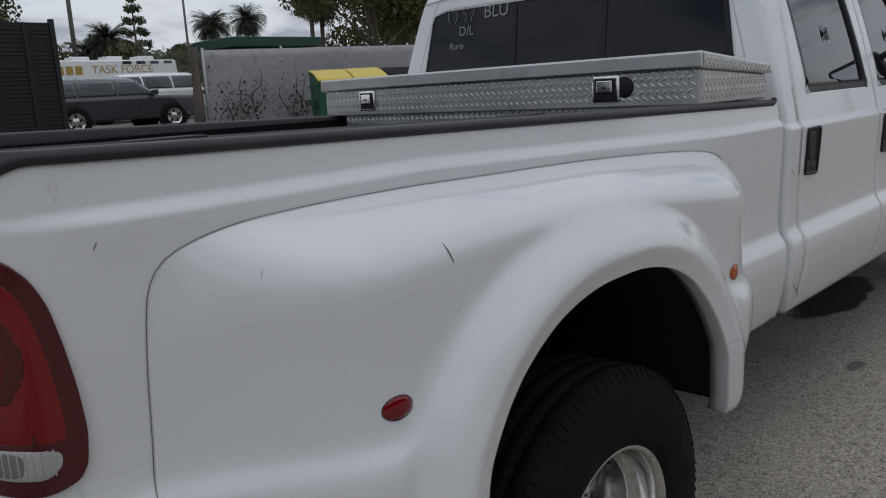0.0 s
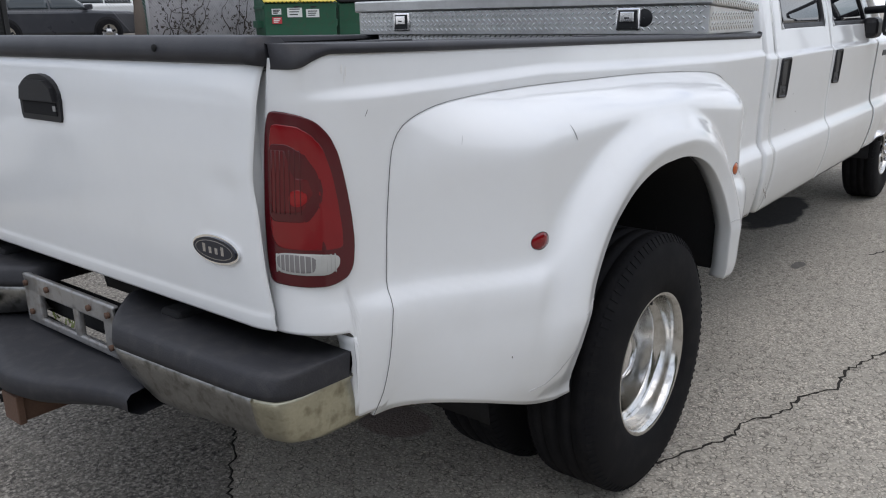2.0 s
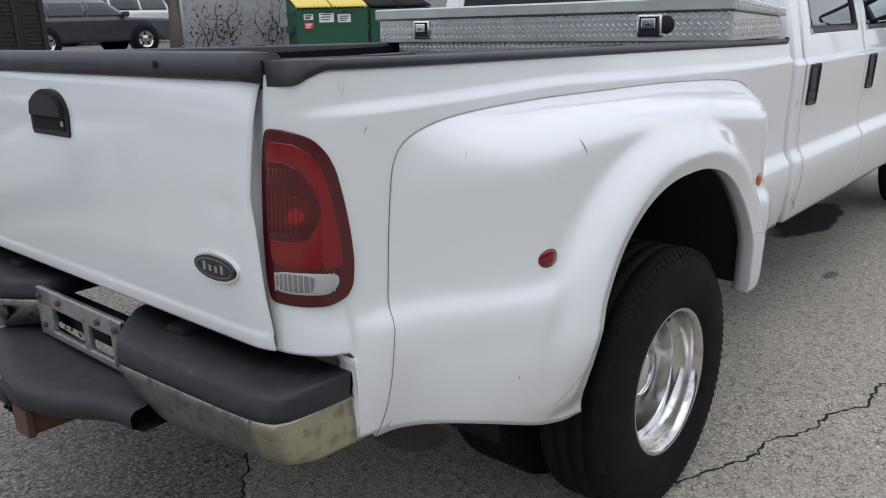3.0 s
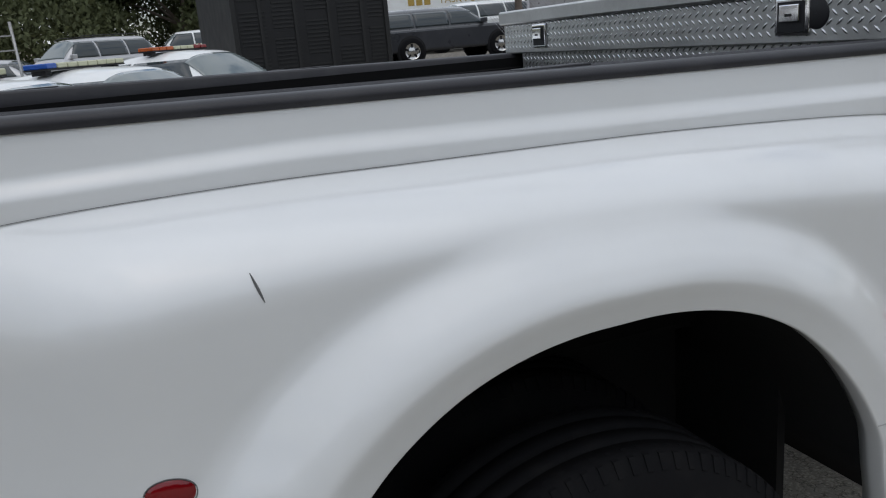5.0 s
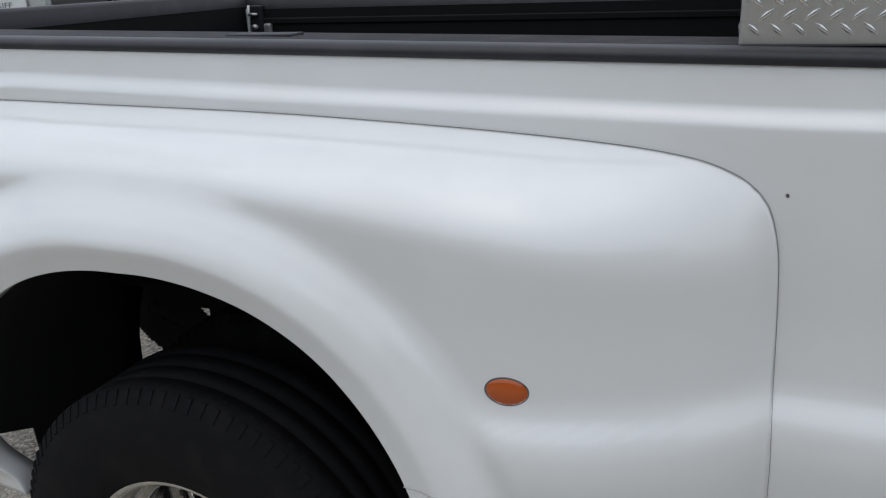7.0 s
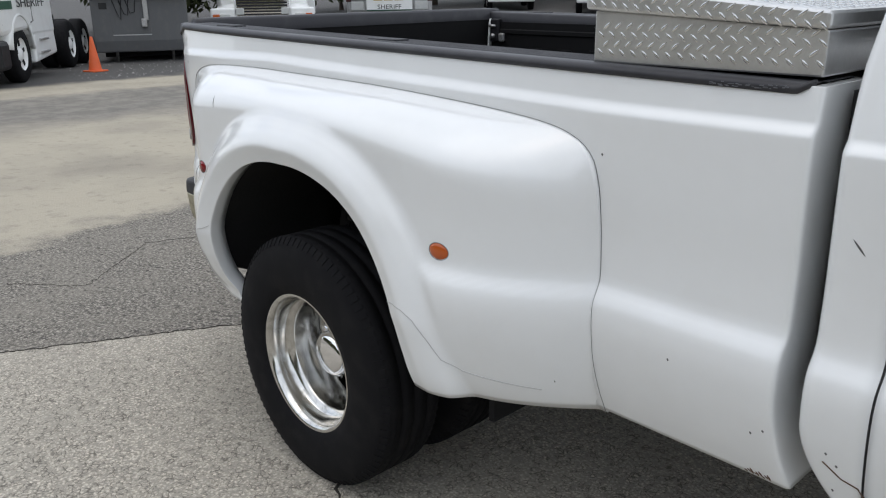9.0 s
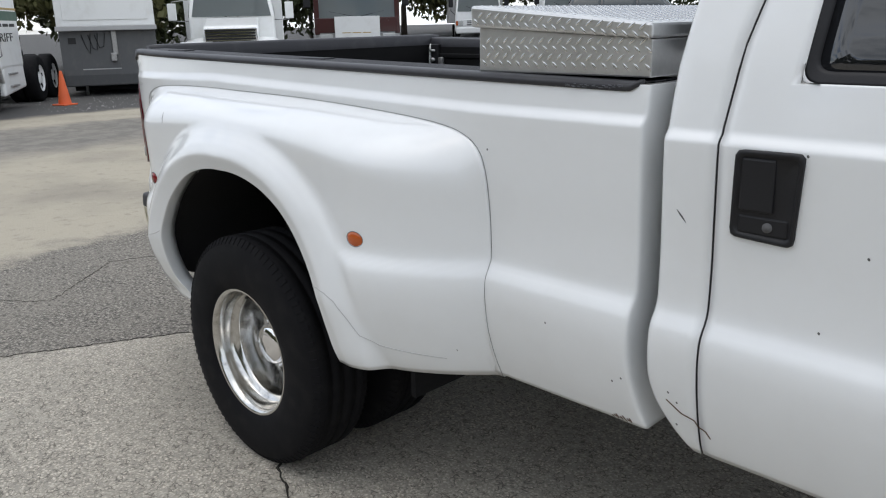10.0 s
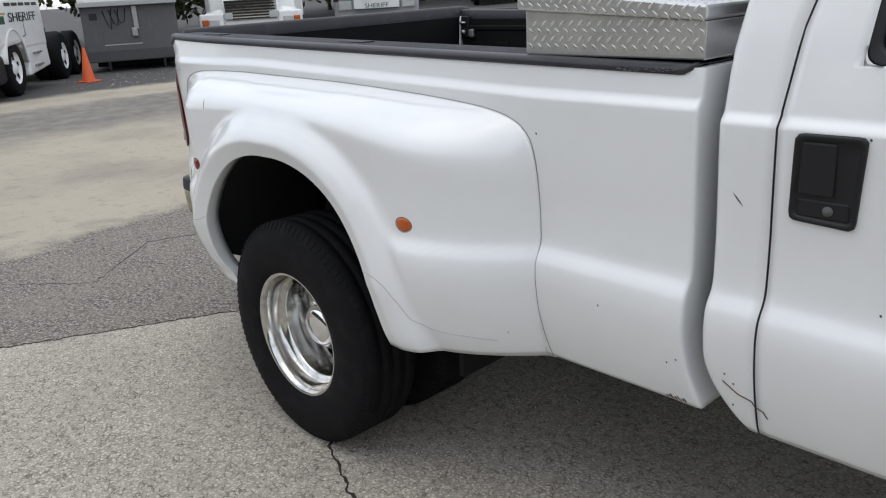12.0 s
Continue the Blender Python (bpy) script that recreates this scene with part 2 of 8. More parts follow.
# ---- building helpers ----
def mesh_ob(name, verts, faces, material, parent=None, label="", smooth=True, thick=0.0, offset=-1.0):
    me = bpy.data.meshes.new(name)
    me.from_pydata([tuple(v) for v in verts], [], faces)
    me.materials.append(material)
    me.validate()
    if smooth:
        me.polygons.foreach_set("use_smooth", [True] * len(me.polygons))
    me.update()
    ob = new(name, me)
    if parent is not None:
        ob.parent = parent
    if label:
        ob["label"] = label
    if thick:
        mod = ob.modifiers.new("thickness", "SOLIDIFY")
        mod.thickness, mod.offset = thick, offset
    return ob


def part(name, bm, material, parent=None, label="", smooth=False):
    me = bpy.data.meshes.new(name)
    bm.to_mesh(me)
    bm.free()
    me.materials.append(material)
    if smooth:
        me.polygons.foreach_set("use_smooth", [True] * len(me.polygons))
    ob = new(name, me)
    if parent is not None:
        ob.parent = parent
    if label:
        ob["label"] = label
    return ob


def thing(name, label, category, m=None, group="", kind=""):
    ob = new(name)
    ob.empty_display_size = 0.2
    if m is not None:
        ob.matrix_world = m
    return tagged(ob, label, category, group, kind)


def add_box(bm, x0, x1, y0, y1, z0, z1, bevel=0.0, m=None, seg=2):
    """Adds a bevelled box to bm."""
    g = bmesh.ops.create_cube(bm, size=1.0)
    for v in g["verts"]:
        v.co = Vector(((x0 + x1) / 2 + v.co.x * (x1 - x0), (y0 + y1) / 2 + v.co.y * (y1 - y0), (z0 + z1) / 2 + v.co.z * (z1 - z0)))
    verts = g["verts"]
    if bevel:
        edges = {e for v in verts for e in v.link_edges}
        r = bmesh.ops.bevel(bm, geom=list(edges), offset=bevel, segments=seg, affect="EDGES", profile=0.5)
        verts = list({v for f in r["faces"] for v in f.verts} | {v for v in verts if v.is_valid})
    if m is not None:
        bmesh.ops.transform(bm, matrix=m, verts=verts)
    return verts


def box(name, x0, x1, y0, y1, z0, z1, material, parent=None, label="", bevel=0.0, m=None):
    bm = bmesh.new()
    add_box(bm, x0, x1, y0, y1, z0, z1, bevel, m)
    return part(name, bm, material, parent, label)


def grid_faces(nu, nv, close_u=False, flip=False):
    """Faces of a grid of nu rows of nv vertices."""
    out = []
    for i in range(nu if close_u else nu - 1):
        for j in range(nv - 1):
            a, b, c, d = i * nv + j, ((i + 1) % nu) * nv + j, ((i + 1) % nu) * nv + j + 1, i * nv + j + 1
            out.append((a, d, c, b) if flip else (a, b, c, d))
    return out


def lathe(profile, steps=48, axis="y", centre=(0, 0, 0)):
    """Turns (radius, along) points about an axis."""
    vs = []
    for i in range(steps):
        a = 2 * math.pi * i / steps
        for r, h in profile:
            p = (r * math.cos(a), h, r * math.sin(a)) if axis == "y" else (r * math.cos(a), r * math.sin(a), h) if axis == "z" else (h, r * math.cos(a), r * math.sin(a))
            vs.append(tuple(p[k] + centre[k] for k in range(3)))
    return vs, grid_faces(steps, len(profile), True, axis != "y")


def smooth_interp(x, xs, ys):
    """Monotone cubic through (xs, ys)."""
    x, xs, ys = np.asarray(x, float), np.asarray(xs, float), np.asarray(ys, float)
    h, d = np.diff(xs), np.diff(ys) / np.diff(xs)
    m = np.zeros(len(xs))
    m[0], m[-1] = d[0], d[-1]
    for i in range(1, len(xs) - 1):
        m[i] = 0 if d[i - 1] * d[i] <= 0 else 2 * d[i - 1] * d[i] / (d[i - 1] + d[i])
    k = np.clip(np.searchsorted(xs, x) - 1, 0, len(h) - 1)
    t = np.clip((x - xs[k]) / h[k], 0, 1)
    return (1 + 2 * t) * (1 - t) ** 2 * ys[k] + t * (1 - t) ** 2 * h[k] * m[k] + t * t * (3 - 2 * t) * ys[k + 1] + t * t * (t - 1) * h[k] * m[k + 1]


def tube(name, points, radius, material, parent=None, label="", sides=8, closed=False):
    """A round bar along points."""
    pts = [Vector(p) for p in points]
    vs, n = [], len(pts)
    for i, p in enumerate(pts):
        a, b = pts[(i - 1) % n if closed else max(i - 1, 0)], pts[(i + 1) % n if closed else min(i + 1, n - 1)]
        d = (b - a).normalized()
        u = d.cross(Vector((0, 0, 1)))
        u = u.normalized() if u.length > 1e-3 else Vector((1, 0, 0))
        w = d.cross(u)
        r = radius[i] if isinstance(radius, (list, tuple)) else radius
        for k in range(sides):
            c = 2 * math.pi * k / sides
            vs.append(p + u * math.cos(c) * r + w * math.sin(c) * r)
    fs = []
    for i in range(n if closed else n - 1):
        for k in range(sides):
            a, b = i * sides + k, i * sides + (k + 1) % sides
            c, d = ((i + 1) % n) * sides + (k + 1) % sides, ((i + 1) % n) * sides + k
            fs.append((a, b, c, d))
    if not closed:
        fs.append(tuple(range(sides))[::-1])
        fs.append(tuple((n - 1) * sides + k for k in range(sides)))
    return mesh_ob(name, vs, fs, material, parent, label)


def ribbon(name, points, width, up, material, parent=None, label=""):
    """A thin raised strip along points; up(p) is the outward normal there."""
    pts = [Vector(p) for p in points]
    vs = []
    for i, p in enumerate(pts):
        d = (pts[min(i + 1, len(pts) - 1)] - pts[max(i - 1, 0)]).normalized()
        nrm = Vector(up(p)).normalized()
        s = d.cross(nrm).normalized() * (width(p) if callable(width) else width) / 2
        vs += [p - s, p - s * 0.6 + nrm * 0.0012, p + s * 0.6 + nrm * 0.0012, p + s]
    return mesh_ob(name, vs, grid_faces(len(pts), 4), material, parent, label)


def letters(name, text, size, material, m, parent=None, extrude=0.002, label=""):
    """Raised lettering, made into a mesh."""
    cu = bpy.data.curves.new(name, "FONT")
    cu.body, cu.size, cu.extrude, cu.align_x, cu.align_y = text, size, extrude, "CENTER", "CENTER"
    tmp = bpy.data.objects.new("tmp_text", cu)
    me = bpy.data.meshes.new_from_object(tmp)
    bpy.data.objects.remove(tmp)
    me.transform(m)
    me.materials.clear()
    me.materials.append(material)
    ob = new(name, me)
    if parent is not None:
        ob.parent = parent
    if label:
        ob["label"] = label
    return ob


def plate(name, outline, material, parent=None, label="", depth=0.01, m=None):
    """A slab from an outline in the x-z plane, depth along y."""
    bm = bmesh.new()
    f = bm.faces.new([bm.verts.new((x, 0, z)) for x, z in outline])
    r = bmesh.ops.extrude_face_region(bm, geom=[f])
    for v in [g for g in r["geom"] if isinstance(g, bmesh.types.BMVert)]:
        v.co.y += depth
    bmesh.ops.recalc_face_normals(bm, faces=bm.faces)
    if m is not None:
        bmesh.ops.transform(bm, matrix=m, verts=bm.verts)
    return part(name, bm, material, parent, label)


def ellipse(cx, cz, a, b, n=32):
    return [(cx + a * math.cos(2 * math.pi * i / n), cz + b * math.sin(2 * math.pi * i / n)) for i in range(n)]

# ---- ground ----
def ground_z(x, y):
    """The yard climbs gently away from the truck, most to the front and to the far rear."""
    k = min(max((x - 1.0) / 8.0, 0.0), 1.0)
    ahead = 0.04 * min(max(y - 3.0, 0.0), 27.0) * k * k * (3 - 2 * k)
    behind = (0.030 + 0.016 * min(max((-x - 4.0) / 6.0, 0.0), 1.0)) * min(max(y - 10.0, 0.0), 25.0)
    return max(ahead, behind)


def ground_material():
    m, n, l, p = mat_base("worn_yard_paving")
    tc = n.new("ShaderNodeTexCoord")
    P = tc.outputs["Object"]

    def noise_tex(scale, detail=4, rough=0.55, vec=P):
        t = n.new("ShaderNodeTexNoise")
        t.inputs["Scale"].default_value, t.inputs["Detail"].default_value, t.inputs["Roughness"].default_value = scale, detail, rough
        l.new(vec, t.inputs["Vector"])
        return t.outputs["Fac"]

    def math_node(op, a, b=None, c=None, clamp=False):
        t = n.new("ShaderNodeMath")
        t.operation, t.use_clamp = op, clamp
        for i, v in enumerate((a, b, c)):
            if v is None:
                continue
            if isinstance(v, (int, float)):
                t.inputs[i].default_value = v
            else:
                l.new(v, t.inputs[i])
        return t.outputs[0]

    def ramp(v, lo, hi):
        t = n.new("ShaderNodeMapRange")
        t.interpolation_type = "SMOOTHSTEP"
        l.new(v, t.inputs["Value"])
        t.inputs["From Min"].default_value, t.inputs["From Max"].default_value = lo, hi
        return t.outputs["Result"]

    def mix(fac, a, b):
        t = n.new("ShaderNodeMix")
        t.data_type = "RGBA"
        l.new(fac, t.inputs["Factor"]) if not isinstance(fac, float) else None
        for i, v in ((6, a), (7, b)):
            if isinstance(v, tuple):
                t.inputs[i].default_value = (*v, 1)
            else:
                l.new(v, t.inputs[i])
        return t.outputs[2]

    sep = n.new("ShaderNodeSeparateXYZ")
    l.new(P, sep.inputs["Vector"])
    X, Y = sep.outputs["X"], sep.outputs["Y"]
    # signed distance from the construction joint behind the rear wheels
    d = math_node("MINIMUM", math_node("ADD", math_node("MULTIPLY", X, 0.892), math_node("MULTIPLY_ADD", Y, -0.451, -0.204)), math_node("ADD", math_node("MULTIPLY", X, 0.771), math_node("MULTIPLY_ADD", Y, -0.637, -0.342)))
    grit, stones = noise_tex(110, 3), n.new("ShaderNodeTexVoronoi")
    stones.inputs["Scale"].default_value = 85
    l.new(P, stones.inputs["Vector"])
    broad, patch = noise_tex(0.55, 5), noise_tex(2.3, 6)
    # fine crazing
    warp = n.new("ShaderNodeMix")
    warp.data_type = "VECTOR"
    wn3 = n.new("ShaderNodeTexNoise")
    wn3.inputs["Scale"].default_value, wn3.inputs["Detail"].default_value = 5, 4
    l.new(P, wn3.inputs["Vector"])
    warp.inputs["Factor"].default_value = 0.12
    l.new(P, warp.inputs[4])
    l.new(wn3.outputs["Color"], warp.inputs[5])
    craze = n.new("ShaderNodeTexVoronoi")
    craze.feature = "DISTANCE_TO_EDGE"
    craze.inputs["Scale"].default_value = 55
    l.new(warp.outputs[1], craze.inputs["Vector"])
    line = math_node("SUBTRACT", 1.0, ramp(craze.outputs["Distance"], 0.02, 0.11))
    line = math_node("MULTIPLY", line, ramp(noise_tex(24, 5, 0.75), 0.46, 0.56))
    line = math_node("MULTIPLY", line, ramp(noise_tex(1.2, 4), 0.26, 0.46))
    near = mix(ramp(grit, 0.30, 0.70), (0.265, 0.24, 0.20), (0.72, 0.66, 0.56))
    near = mix(ramp(stones.outputs["Distance"], 0.25, 0.75), near, (0.33, 0.305, 0.26))
    near = mix(math_node("MULTIPLY", ramp(patch, 0.35, 0.75), 0.6), near, (0.35, 0.325, 0.275))
    pock = math_node("MULTIPLY", ramp(noise_tex(34, 4, 0.6), 0.56, 0.66), ramp(noise_tex(3.1, 4), 0.36, 0.6))
    near = mix(math_node("MULTIPLY", pock, 0.6), near, (0.137, 0.123, 0.102))
    near = mix(math_node("MULTIPLY", ramp(noise_tex(27, 4, 0.6), 0.60, 0.70), 0.6), near, (0.611, 0.568, 0.484))
    near = mix(math_node("MULTIPLY", line, 0.72), near, (0.095, 0.085, 0.072))
    old = mix(ramp(noise_tex(62, 4, 0.65), 0.40, 0.60), (0.066, 0.060, 0.053), (0.44, 0.405, 0.35))
    old = mix(math_node("MULTIPLY", ramp(stones.outputs["Distance"], 0.3, 0.7), 0.7), old, (0.145, 0.134, 0.117))
    old = mix(math_node("MULTIPLY", ramp(patch, 0.35, 0.7), 0.6), old, (0.26, 0.24, 0.205))
    old = mix(math_node("MULTIPLY", ramp(noise_tex(21, 5, 0.7), 0.54, 0.66), 0.75), old, (0.040, 0.036, 0.032))
    old = mix(math_node("MULTIPLY", ramp(noise_tex(31, 5, 0.7), 0.57, 0.68), 0.8), old, (0.402, 0.372, 0.323))
    old = mix(math_node("MULTIPLY", line, 0.5), old, (0.040, 0.038, 0.033))
    tan = mix(grit, (0.350, 0.315, 0.248), (0.484, 0.438, 0.351))
    tan = mix(ramp(broad, 0.42, 0.72), tan, (0.299, 0.271, 0.221))
    tan = mix(math_node("MULTIPLY", ramp(noise_tex(7, 6, 0.7), 0.52, 0.68), 0.4), tan, (0.206, 0.187, 0.153))
    worn = math_node("ADD", d, math_node("MULTIPLY_ADD", noise_tex(1.1, 6, 0.62), 2.4, -1.2))
    worn = math_node("ADD", worn, math_node("MULTIPLY", Y, 0.35))
    col = mix(ramp(worn, -2.55, -2.05), tan, old)
    # darker resealed strip and loose grit in front of the parked trucks
    strip = math_node("ADD", X, math_node("MULTIPLY_ADD", noise_tex(0.6, 6, 0.65), 2.2, -1.1))
    band = math_node("MULTIPLY", ramp(strip, -10.9, -10.1), ramp(strip, -6.6, -8.0))
    col = mix(math_node("MULTIPLY", band, 0.75), col, mix(ramp(noise_tex(3.0, 6, 0.7), 0.4, 0.62), (0.12, 0.115, 0.11), (0.20, 0.19, 0.175)))
    far = ramp(strip, -11.9, -12.7)
    col = mix(far, col, mix(grit, (0.06, 0.06, 0.06), (0.12, 0.115, 0.11)))
    col = mix(ramp(d, -0.004, 0.004), col, near)
    # dark drip stain under the cab, and a brownish patch under the bed
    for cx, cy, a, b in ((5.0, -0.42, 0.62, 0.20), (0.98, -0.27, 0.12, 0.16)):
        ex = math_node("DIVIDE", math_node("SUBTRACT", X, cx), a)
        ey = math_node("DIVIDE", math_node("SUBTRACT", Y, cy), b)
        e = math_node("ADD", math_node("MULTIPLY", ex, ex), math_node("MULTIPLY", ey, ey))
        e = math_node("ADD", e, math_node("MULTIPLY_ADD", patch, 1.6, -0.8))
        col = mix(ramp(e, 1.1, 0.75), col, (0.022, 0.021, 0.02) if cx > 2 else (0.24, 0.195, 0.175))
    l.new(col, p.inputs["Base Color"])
    p.inputs["Roughness"].default_value, p.inputs["Specular IOR Level"].default_value = 0.88, 0.3
    h = math_node("ADD", math_node("MULTIPLY", stones.outputs["Distance"], 0.8), math_node("MULTIPLY", grit, 0.6))
    h = math_node("SUBTRACT", h, math_node("MULTIPLY", line, 1.4))
    b = n.new("ShaderNodeBump")
    b.inputs["Strength"].default_value, b.inputs["Distance"].default_value = 0.55, 0.006
    l.new(h, b.inputs["Height"])
    l.new(b.outputs["Normal"], p.inputs["Normal"])
    return m


gx = [-600, -250, -120, -60, -40, -30, -24, -20] + [-18 + i for i in range(60)] + [44, 50, 60, 90, 200, 600]
gy = [-600, -250, -120, -60, -40, -25, -15, -10, -6, -3] + [0 + i for i in range(40)] + [44, 50, 60, 90, 200, 600]
ground = mesh_ob("ground", [(x, y, ground_z(x, y)) for x in gx for y in gy], grid_faces(len(gx), len(gy)), ground_material())
tagged(ground, "worn pale grey yard paving with cracks and darker old asphalt", "ground", kind="structure")


def crack(name, points, width, label):
    """A wandering open crack: a dark, uneven, narrow trough lining laid just proud of the paving."""
    rng = random.Random(len(points) * 7 + int(width * 1e4))
    pts = []
    for (x0, y0), (x1, y1) in zip(points, points[1:]):
        steps = max(2, int(math.hypot(x1 - x0, y1 - y0) / 0.022))
        for i in range(steps):
            t = i / steps
            pts.append((x0 + (x1 - x0) * t + rng.uniform(-0.011, 0.011), y0 + (y1 - y0) * t + rng.uniform(-0.011, 0.011)))
    pts.append(points[-1])
    vs = []
    for i, (x, y) in enumerate(pts):
        a, b = pts[max(i - 1, 0)], pts[min(i + 1, len(pts) - 1)]
        dx, dy = b[0] - a[0], b[1] - a[1]
        q = math.hypot(dx, dy) or 1
        w = width * rng.uniform(0.35, 1.2) / 2
        vs += [(x - dy / q * w, y + dx / q * w, 0.0015), (x, y, 0.0035), (x + dy / q * w, y - dx / q * w, 0.0015)]
    return tagged(mesh_ob(name, vs, grid_faces(len(pts), 3), CRACK, smooth=False), label, "crack", kind="structure")


CRACK = surface("crack_dirt", (0.035, 0.032, 0.028), 0.95, vary=0.3, scale=20, bump=0.2, spec=0.1)
crack("ground_crack", [(1.14, -1.09), (1.30, -1.18), (1.47, -1.26), (1.62, -1.31), (1.72, -1.30), (1.86, -1.39), (2.06, -1.42), (2.2, -1.5), (2.42, -1.5), (2.7, -1.58), (3.1, -1.66), (3.6, -1.6), (4.4, -1.8), (5.6, -1.9)], 0.012, "jagged open crack across pale grey paving")
crack("ground_joint", [(-1.38, -3.18), (-0.58, -1.60), (-0.11, -0.67), (0.36, -0.10), (0.56, 0.14), (1.9, 1.76), (3.4, 3.58)], 0.010, "straight dirt-filled joint between paving and asphalt")
crack("ground_crack", [(-1.55, -1.35), (-1.2, -1.05), (-1.74, -0.47), (-1.5, 0.1), (-1.2, 0.6)], 0.0028, "faint hairline crack in old dark asphalt")
crack("ground_crack", [(4.2, -1.2), (4.8, -1.5), (5.4, -1.45), (6.2, -1.8)], 0.010, "thin crack in pale grey paving beside the truck")


# small dark patches worn into the paving
WORN = surface("worn_paving", (0.17, 0.16, 0.145), 0.95, vary=0.4, scale=20, bump=0.2, spec=0.1)
for cx, cy, rx, ry, seed in ((3.76, -0.925, 0.09, 0.035, 3), (4.9, -1.9, 0.06, 0.05, 8), (2.9, -2.2, 0.05, 0.04, 12)):
    rng = random.Random(seed)
    vs = [(cx, cy, 0.004)] + [(cx + rx * rng.uniform(0.7, 1.1) * math.cos(2 * math.pi * i / 18), cy + ry * rng.uniform(0.7, 1.1) * math.sin(2 * math.pi * i / 18), 0.0015) for i in range(18)]
    tagged(mesh_ob("ground_patch", vs, [(0, 1 + i, 1 + (i + 1) % 18) for i in range(18)], WORN), "small dark worn patch in pale paving", "patch", kind="structure")

# ---- the white dual-rear-wheel pickup: x runs to its nose, y to its left side ----
# it sits a little nose-down
SET = Matrix.Translation((2.495, 0, -0.034)) @ Matrix.Rotation(0.005, 4, "Y") @ Matrix.Translation((-2.5, 0, 0))
truck = thing("pickup_truck", "white crew-cab pickup with dual rear wheels and flared rear fenders", "pickup truck", SET)
AXLE_X, WHEEL_Z, TYRE_R = 1.168, 0.4315, 0.404
FRONT_AXLE_X = 5.95

PROFILE_Z = [0.56, 0.60, 0.64, 0.70, 0.76, 0.82, 0.860, 0.885, 0.905, 0.93, 1.00, 1.12, 1.24, 1.282, 1.287, 1.292, 1.306, 1.311, 1.318, 1.37, 1.41]
PROFILE_Y = [0.975, 0.990, 1.004, 1.020, 1.031, 1.036, 1.033, 1.022, 1.008, 1.002, 1.001, 1.006, 1.010, 1.011, 1.0102, 1.0075, 0.9965, 0.9945, 0.9935, 0.986, 0.975]


def rail_top(x):
    return 1.432 - 0.0175 * x


# plan of the box side, from the tailgate gap round the rear corner to the front edge
PLAN = [(0.030, 0.850), (0.008, 0.850), (0.002, 0.8515)]
PLAN += [(float(smooth_interp(y, [0.853, 0.876, 0.903, 0.928, 0.946], [0.001, 0.004, 0.013, 0.030, 0.055])), y) for y in [0.853 + 0.093 * i / 12 for i in range(13)]]
PLAN += [(x, float(smooth_interp(x, [0.055, 0.08, 0.10, 0.15, 0.20, 0.30, 0.40, 0.55, 0.70], [0.946, 0.957, 0.964, 0.977, 0.9865, 0.998, 1.004, 1.009, 1.010]))) for x in [0.065, 0.08, 0.092, 0.100, 0.106, 0.110, 0.114, 0.118, 0.122, 0.126, 0.13, 0.14, 0.155, 0.17, 0.185] + [0.20 + 0.025 * i for i in range(20)]]
PLAN += [(0.70 + (2.49 - 0.70) * i / 52, 1.010) for i in range(53)]
PLAN = [(x + 0.016 * (1 - min(x / 0.17, 1)) if x < 0.17 else x, y) for x, y in PLAN]
FLANK_X, FLANK_Y = [p[0] for p in PLAN[3:]], [p[1] for p in PLAN[3:]]
PLAN += [(2.530, 1.010), (2.546, 1.0098), (2.551, 1.008), (2.554, 1.0045), (2.555, 1.000), (2.555, 0.99), (2.555, 0.95), (2.555, 0.90), (2.555, 0.80), (2.555, 0.70)]


def body_rows(z0, z1, n, dense=46):
    """Heights of a skin's rows, closest together across the crease below the rail."""
    a, b = 1.235, 1.365
    return [z0 + (a - z0) * i / n for i in range(n)] + [a + (b - a) * i / dense for i in range(dense)] + [b + (z1 - b) * i / 12 for i in range(13)]


def press(x, z):
    """Pressed relief of the box side: crease below the rail and a shoulder low down. The crease climbs a little to the rear."""
    lift = np.interp(x, [0, 0.3, 0.8, 1.3, 2.1], [0.024, 0.028, 0.036, 0.022, 0.002]) * np.clip((np.asarray(z) - 1.0) / 0.25, 0, 1)
    return (smooth_interp(np.asarray(z) - lift, PROFILE_Z, PROFILE_Y) - 1.010) * np.clip(np.asarray(x) / 0.2, 0, 1)


def side_y(x, z):
    """Half-width of the box side."""
    return np.interp(x, FLANK_X, FLANK_Y) + press(x, z)


def corner_shift(x, z):
    """The tailgate gap leans: the corner's inner edge moves out towards the top."""
    return (float(np.interp(z, [0.84, 0.95, 1.09, 1.21, 1.296, 1.38, 1.42], [0.837, 0.828, 0.834, 0.846, 0.857, 0.874, 0.885])) - 0.852) * (1 - min(max((x - 0.016) / 0.05, 0), 1)) 


